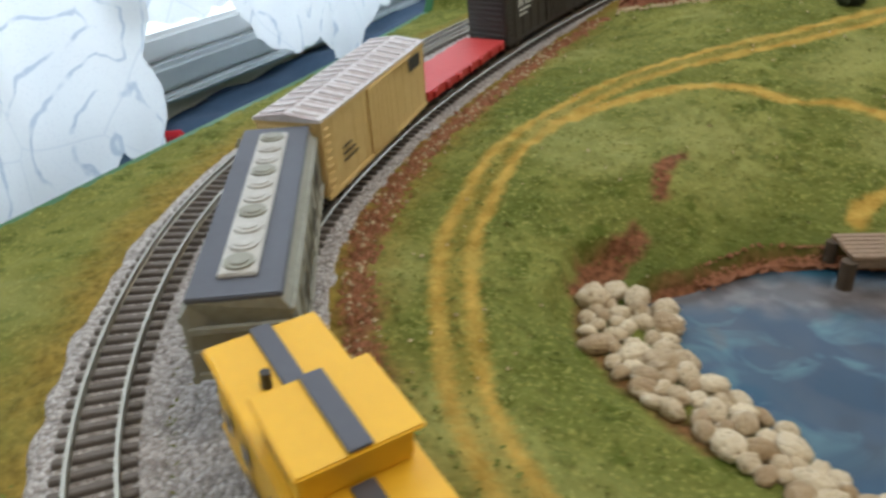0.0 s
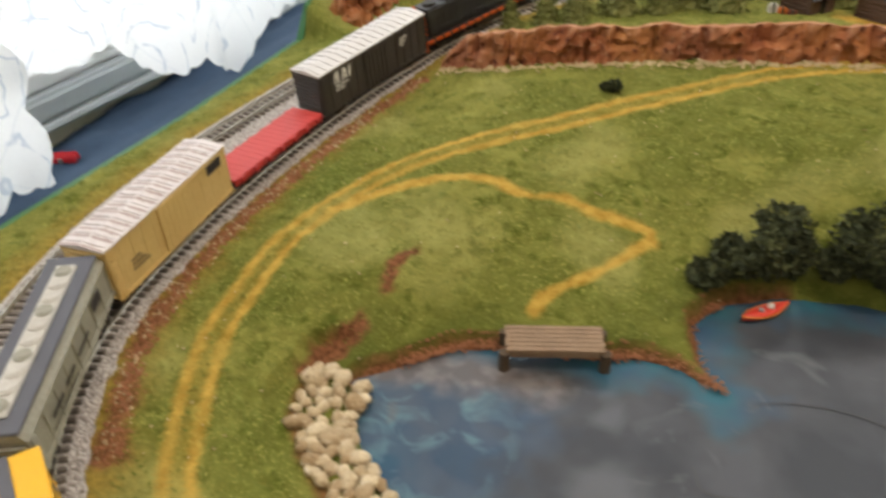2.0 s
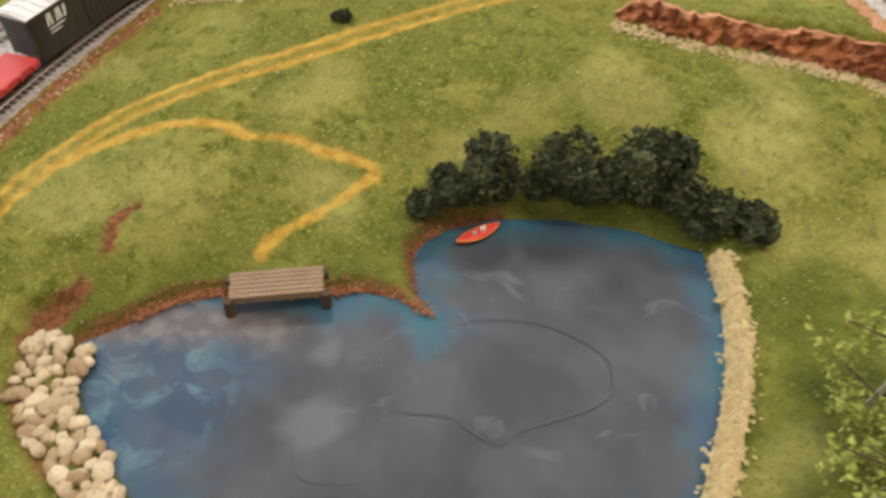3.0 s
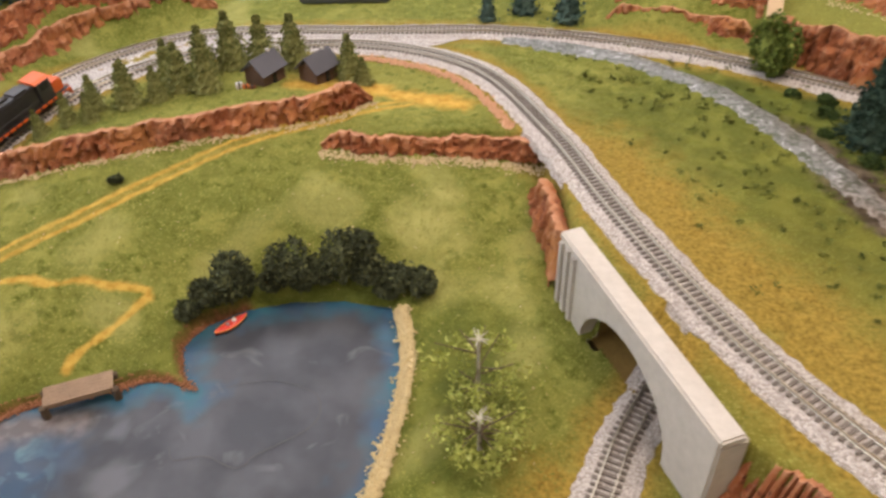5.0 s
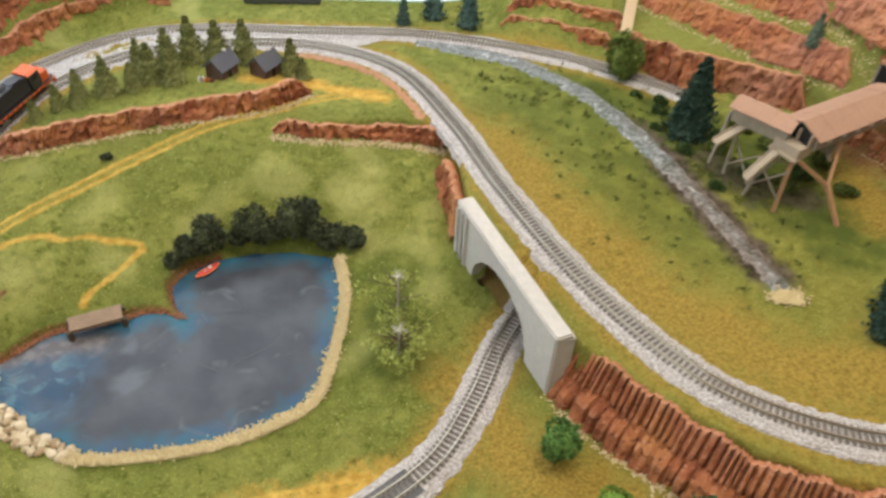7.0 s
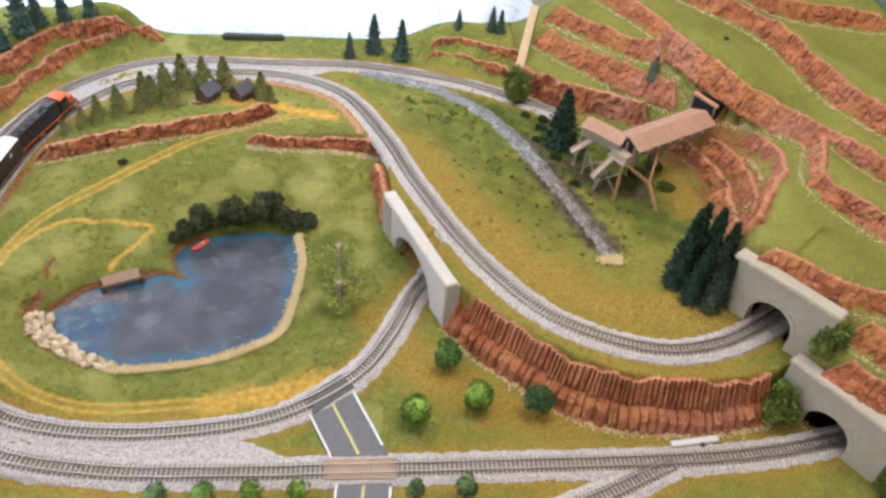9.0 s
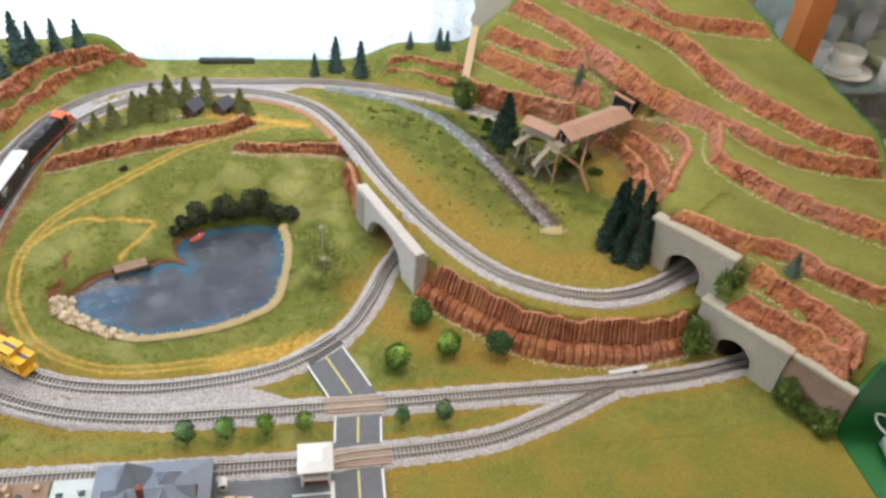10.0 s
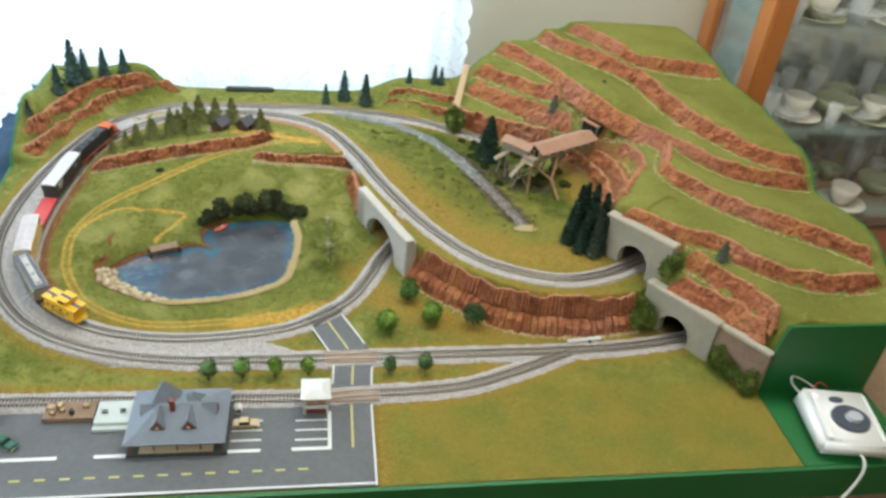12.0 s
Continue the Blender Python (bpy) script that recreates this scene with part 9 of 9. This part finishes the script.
def build_controller(base):
    c = empty("train_controller", pose(0.5585, 0.048, base, 0, 0, -9), "white plastic train controller with dark oval speed dial", "controller")
    bm = box(bmesh.new(), -0.0435, 0.0435, -0.045, 0.045, 0.002, 0.027)
    for v in bm.verts:
        if v.co.z > 0.02:
            v.co.x *= 0.90
            v.co.y = v.co.y * 0.93 + 0.001
            v.co.z += 0.005 * (1 if v.co.y > 0 else -1) * 0.6
    bmesh.ops.bevel(bm, geom=list(bm.edges), offset=0.0055, segments=4, affect="EDGES")
    part("case", bm, CONTROL_WHITE, c, "", True)
    tilt = Matrix.Rotation(0.07, 4, "X")

    def up(bm):
        bmesh.ops.transform(bm, matrix=tilt, verts=list(bm.verts))
        return bm

    for x0, x1 in ((-0.035, -0.026), (0.029, 0.036)):
        part("ridge", up(box(bmesh.new(), x0, x1, -0.036, 0.036, 0.0255, 0.0285, 0.0015)), CONTROL_WHITE, c)
    part("front_lip", up(box(bmesh.new(), -0.020, 0.036, -0.040, -0.0365, 0.0255, 0.0282, 0.0012)), CONTROL_WHITE, c)
    dial = part("dial", up(oval(bmesh.new(), 0.003, -0.004, 0.0235, 0.0205, 0.025, 0.0300, 40, 0.94)), CONTROL_DARK, c, "dark blue-grey oval dial")
    part("knob", up(oval(bmesh.new(), 0.006, -0.004, 0.0105, 0.0085, 0.0298, 0.0345, 28, 0.85)), plain("glossy_grey_knob", (0.42, 0.46, 0.50), 0.2), dial, "glossy grey knob")
    part("button", up(oval(bmesh.new(), -0.004, 0.0245, 0.0095, 0.0045, 0.025, 0.0292, 28, 0.9)), CONTROL_DARK, c, "dark oval button")
    part("indicator_lamp", up(oval(bmesh.new(), -0.0285, 0.0275, 0.0022, 0.0022, 0.027, 0.0302, 16, 0.7)), plain("lit_red_indicator", (1.0, 0.42, 0.38), 0.3, 0, 2.0), c, "lit pale red indicator lamp")
    for x in (-0.035, 0.035):
        for y in (-0.035, 0.035):
            part("rubber_foot", tube(bmesh.new(), (x, y, 0), (x, y, 0.004), 0.004, 12), DARK_BASE, c)
    return c


def cable(name, pts, r, material, label):
    line = curve_points(pts, 0.004)
    n = 8
    verts, faces = [], []
    for i, p in enumerate(line):
        d = (line[min(i + 1, len(line) - 1)] - line[max(i - 1, 0)]).normalized()
        q = d.to_track_quat("Z", "Y")
        verts += [p + q @ Vector((r * math.cos(2 * math.pi * k / n), r * math.sin(2 * math.pi * k / n), 0)) for k in range(n)]
    for i in range(len(line) - 1):
        faces += [(i * n + k, i * n + (k + 1) % n, (i + 1) * n + (k + 1) % n, (i + 1) * n + k) for k in range(n)]
    return tagged(put(name, verts, faces, material, None, "", True), label, "cable")


SHELF_Z = 0.001
build_controller(SHELF_Z)
cable("wire", [(0.532, 0.094, 0.016), (0.524, 0.108, 0.022), (0.530, 0.118, 0.025), (0.551, 0.115, 0.016), (0.565, 0.110, 0.008)], 0.0014, WHITE_PLASTIC, "white wire looping behind the controller")
cable("wire", [(0.552, 0.094, 0.016), (0.556, 0.107, 0.014), (0.566, 0.113, 0.018), (0.580, 0.112, 0.010)], 0.0010, plain("red_wire_sleeve", (0.55, 0.05, 0.03), 0.4), "thin red wire behind the controller")
cable("wire", [(0.558, 0.094, 0.014), (0.566, 0.104, 0.008), (0.577, 0.106, 0.012), (0.584, 0.110, 0.006)], 0.0012, DARK_BASE, "thin black wire behind the controller")
cable("power_cable", [(0.557, 0.008, 0.010), (0.558, -0.003, 0.009), (0.555, -0.012, 0.001), (0.545, -0.019, -0.016), (0.525, -0.028, -0.036), (0.49, -0.045, -0.06), (0.44, -0.08, -0.10), (0.36, -0.12, -0.16)], 0.0017, WHITE_PLASTIC, "pale grey cable running down from the controller")

# ---- loose things at the layout's edges ----
plank = boxed("plank", mat("tan_bare_plank", (0.48, 0.35, 0.21), 0.75, 0, (0.36, 0.25, 0.14), 60, 0.8, 0.15, 300), None, (-0.004, 0.132, -0.006, 0.006, -0.0015, 0.0035), 0.0005, "", Matrix.Translation((0.190, 0.775, 0.083)) @ Vector((0.036, 0.125, 0.032)).to_track_quat("X", "Z").to_matrix().to_4x4())
tagged(plank, "bare tan wooden plank leaning on the hill", "plank")
bar = boxed("rail_bar", DARK_BASE, None, (-0.235, -0.145, 0.886, 0.898, 0.050, 0.058), 0.002)
tagged(bar, "dark bar lying on the back edge", "bar")

# ---- display cabinet in the room's corner ----
HONEY_WOOD = mat("honey_orange_varnished_wood", (0.52, 0.19, 0.045), 0.35, 0, (0.42, 0.14, 0.03), 14, 0.6, 0.06, 120, 0.5, 0.3)
BACKING = mat("mirrored_cabinet_back", (0.80, 0.84, 0.83), 0.14, 0.75, (0.66, 0.71, 0.70), 9)
CHINA = mat("glazed_cream_china", (0.74, 0.72, 0.64), 0.2, 0, (0.64, 0.61, 0.52), 60)
CHINA_GREEN = mat("glazed_pale_green_china", (0.48, 0.50, 0.34), 0.2, 0, (0.38, 0.41, 0.27), 60)
RED_GLAZE = plain("red_glazed_trim", (0.50, 0.03, 0.04), 0.25)


def glass_material(name, rough, tint, clear):
    m = bpy.data.materials.new(name)
    m.use_nodes = True
    b = m.node_tree.nodes["Principled BSDF"]
    b.inputs["Base Color"].default_value, b.inputs["Roughness"].default_value = (*tint, 1), rough
    b.inputs["Alpha"].default_value, b.inputs["IOR"].default_value = clear, 1.5
    return m


CLEAR_GLASS, SHELF_GLASS = glass_material("clear_drinking_glass", 0.08, (0.86, 0.90, 0.90), 0.30), glass_material("greenish_shelf_glass", 0.06, (0.40, 0.55, 0.53), 0.22)


def lathe(bm, prof, n=20):
    """A turned body from (radius, height) pairs, closed at the axis where the radius is nought."""
    rings = [[bm.verts.new((r * math.cos(2 * math.pi * i / n), r * math.sin(2 * math.pi * i / n), z)) for i in range(n)] for r, z in prof]
    for a, b in zip(rings, rings[1:]):
        for i in range(n):
            bm.faces.new((a[i], a[(i + 1) % n], b[(i + 1) % n], b[i]))
    bm.faces.new(rings[0][::-1])
    bm.faces.new(rings[-1])
    return bm


def build_cabinet():
    c = empty("display_cabinet", pose(0.795, 0.84, FLOOR_Z), "honey-orange wooden glazed display cabinet with glass shelves", "cabinet")
    high, wide, deep = 1.95, 1.05, 0.27
    for x in (0.0, wide - 0.045):
        boxed("corner_post", HONEY_WOOD, c, (x, x + 0.045, 0.0, 0.055, 0.0, high), 0.004)
        boxed("corner_post", HONEY_WOOD, c, (x, x + 0.034, deep - 0.05, deep, 0.0, high), 0.003)
    boxed("plinth", HONEY_WOOD, c, (0.045, wide - 0.045, 0.01, 0.04, 0.0, 0.42), 0.002)
    boxed("bottom_board", HONEY_WOOD, c, (0.035, wide - 0.035, 0.04, deep - 0.012, 0.40, 0.42), 0.001)
    boxed("top_board", HONEY_WOOD, c, (-0.02, wide + 0.02, -0.02, deep, high, high + 0.03), 0.004)
    boxed("back_panel", BACKING, c, (0.034, wide - 0.034, deep - 0.010, deep - 0.002, 0.42, high), 0, "mirrored back panel")
    boxed("side_glass", SHELF_GLASS, c, (0.014, 0.018, 0.055, deep - 0.05, 0.42, high))
    for z in (0.60, 0.81, 1.03, 1.27, 1.50):
        boxed("shelf", SHELF_GLASS, c, (0.020, wide - 0.02, 0.03, deep - 0.012, z - 0.007, z), 0.0008, "greenish glass shelf")


build_cabinet()


def on_shelf(name, x, y, z, parts, label, category, turn=0.0):
    """A turned piece of crockery: parts are (name, profile, material)."""
    ob = empty(name, pose(x, y, FLOOR_Z + z + 0.0005, 0, 0, turn), label, category, "crockery in the cabinet")
    for pname, prof, material in parts:
        part(pname, lathe(bmesh.new(), [(r * 0.80, q * 0.85) for r, q in prof]), material, ob, "", True)
    return ob


def tumbler(r, h):
    return [("glass", [(0.001, 0), (r * 0.8, 0), (r, h), (r - 0.002, h), (r * 0.8 - 0.002, 0.006), (0.001, 0.006)], CLEAR_GLASS)]


def cup_and_saucer(material):
    return [("saucer", [(0.001, 0.0), (0.03, 0.0), (0.072, 0.012), (0.071, 0.014), (0.03, 0.004), (0.001, 0.004)], material),
            ("cup", [(0.001, 0.004), (0.020, 0.004), (0.036, 0.030), (0.042, 0.060), (0.040, 0.060), (0.034, 0.030), (0.018, 0.008), (0.001, 0.008)], CHINA),
            ("foot_ring", [(0.001, 0.0035), (0.019, 0.0035), (0.021, 0.0060), (0.019, 0.0062), (0.001, 0.0045)], RED_GLAZE if material is CHINA else material)]


def crystal_dish(r):
    return [("dish", [(0.001, 0), (r * 0.35, 0), (r * 0.30, 0.012), (r * 0.62, 0.022), (r, 0.034), (r * 0.97, 0.036), (r * 0.58, 0.026), (0.001, 0.016)], CLEAR_GLASS)]


BOWL = [("bowl", [(0.001, 0), (0.025, 0), (0.055, 0.025), (0.062, 0.048), (0.060, 0.048), (0.052, 0.026), (0.024, 0.004), (0.001, 0.004)], CHINA_GREEN)]
rng = random.Random(21)
for z, row in ((0.81, (0.90, 0.985, 1.09, 1.17, 1.26, 1.36, 1.45)), (1.03, (0.885, 0.95, 1.03, 1.12, 1.21, 1.30, 1.40, 1.5)), (0.60, (0.93, 1.05, 1.17, 1.30)), (1.27, (0.89, 0.97, 1.06, 1.15, 1.25, 1.36))):
    for i, x in enumerate(row):
        kind = (i + int(z * 100)) % 4
        y = 0.925 + rng.uniform(-0.012, 0.03)
        if kind == 0:
            on_shelf("cup_and_saucer", x, y, z, cup_and_saucer(CHINA_GREEN), "cream cup on a pale green saucer", "cup")
        elif kind == 1:
            on_shelf("tumbler", x, y, z, tumbler(0.030, 0.085), "clear cut drinking glass", "glass")
            on_shelf("tumbler", x + 0.02, y + 0.085, z, tumbler(0.028, 0.075), "clear cut drinking glass", "glass")
        elif kind == 2:
            on_shelf("cup_and_saucer", x, y, z, cup_and_saucer(CHINA), "white cup with red foot on a saucer", "cup")
        else:
            on_shelf("bowl", x, y + 0.02, z, BOWL, "pale green glazed china bowl", "bowl")
for z in (0.60, 0.81, 1.03, 1.27):
    for i, x in enumerate(np.arange(0.90, 1.55, 0.062)):
        h = rng.uniform(0.06, 0.12)
        if rng.random() < 0.78:
            on_shelf("tumbler", x + rng.uniform(-0.008, 0.008), 1.045 + rng.uniform(-0.008, 0.012), z, tumbler(rng.uniform(0.022, 0.028), h), "clear cut glass on the glass shelf", "glass")
        else:
            on_shelf("bowl", x, 1.04, z, [(n_, [(r * 0.6, q * 0.9) for r, q in p_], m_) for n_, p_, m_ in BOWL], "pale green glazed china bowl", "bowl")
for z in (0.81, 1.03, 1.27):
    for x in np.arange(0.87, 1.5, 0.083):
        if rng.random() < 0.5:
            on_shelf("crystal_dish", x, 0.912, z, crystal_dish(rng.uniform(0.042, 0.058)), "clear cut crystal footed dish", "dish")
            continue
        on_shelf("tumbler", x + rng.uniform(-0.006, 0.006), 0.885 + rng.uniform(-0.004, 0.008), z, tumbler(rng.uniform(0.018, 0.024), rng.uniform(0.05, 0.09)), "clear cut glass at the shelf's front", "glass")
pic = empty("framed_picture", pose(1.075, 1.02, FLOOR_Z + 1.031, -14, 0, 6), "small dark framed picture leaning on the shelf", "picture")
for dims in ((-0.055, 0.055, -0.008, 0.0, 0.0, 0.010), (-0.055, 0.055, -0.008, 0.0, 0.105, 0.115), (-0.055, -0.045, -0.008, 0.0, 0.010, 0.105), (0.045, 0.055, -0.008, 0.0, 0.010, 0.105)):
    boxed("frame", DARK_BASE, pic, dims, 0.001)
boxed("sheet", CHINA, pic, (-0.045, 0.045, -0.004, -0.001, 0.010, 0.105))
RED_WOOD = mat("red_brown_varnished_wood", (0.22, 0.065, 0.03), 0.35, 0, (0.14, 0.04, 0.02), 14, 0.7, 0.05, 120, 0.5, 0.2)
stand = empty("side_table", pose(0.98, 0.30, FLOOR_Z), "low red-brown varnished side table beside the layout", "table")
boxed("top", RED_WOOD, stand, (-0.22, 0.35, -0.16, 0.30, 0.70, 0.73), 0.004)
boxed("apron", RED_WOOD, stand, (-0.20, 0.33, -0.14, -0.12, 0.63, 0.70), 0.002)
boxed("shelf_board", RED_WOOD, stand, (-0.20, 0.33, -0.13, 0.27, 0.45, 0.47), 0.002)
for x in (-0.20, 0.30):
    for y in (-0.14, 0.25):
        boxed("leg", RED_WOOD, stand, (x, x + 0.03, y, y + 0.03, 0.0, 0.70), 0.003)

clip = empty("clothes_peg", pose(-0.637, 0.49, -0.0255, 0, 0, 30), "small red plastic peg on the navy cloth", "peg")
for k in (-1, 1):
    part("arm", box(bmesh.new(), -0.010, 0.010, k * 0.0022 - 0.0018, k * 0.0022 + 0.0018, 0.0, 0.006, 0.0012), RED_GLAZE, clip)
part("spring", tube(bmesh.new(), (0, -0.005, 0.003), (0, 0.005, 0.003), 0.0016, 10), RAIL, clip)

turnout = empty("switch_machine", pose(0.290, 0.2185, 0.0010, 0, 0, 7), "pale grey switch machine beside the turnout", "switch machine")
boxed("case", mat("pale_grey_switch_plastic", (0.58, 0.58, 0.57), 0.6, 0, (0.46, 0.46, 0.45), 100), turnout, (-0.024, 0.024, -0.0032, 0.0032, 0.0, 0.0030), 0.0008)
boxed("lever", DARK_BASE, turnout, (0.004, 0.008, -0.0065, -0.0030, 0.001, 0.003), 0.0003)
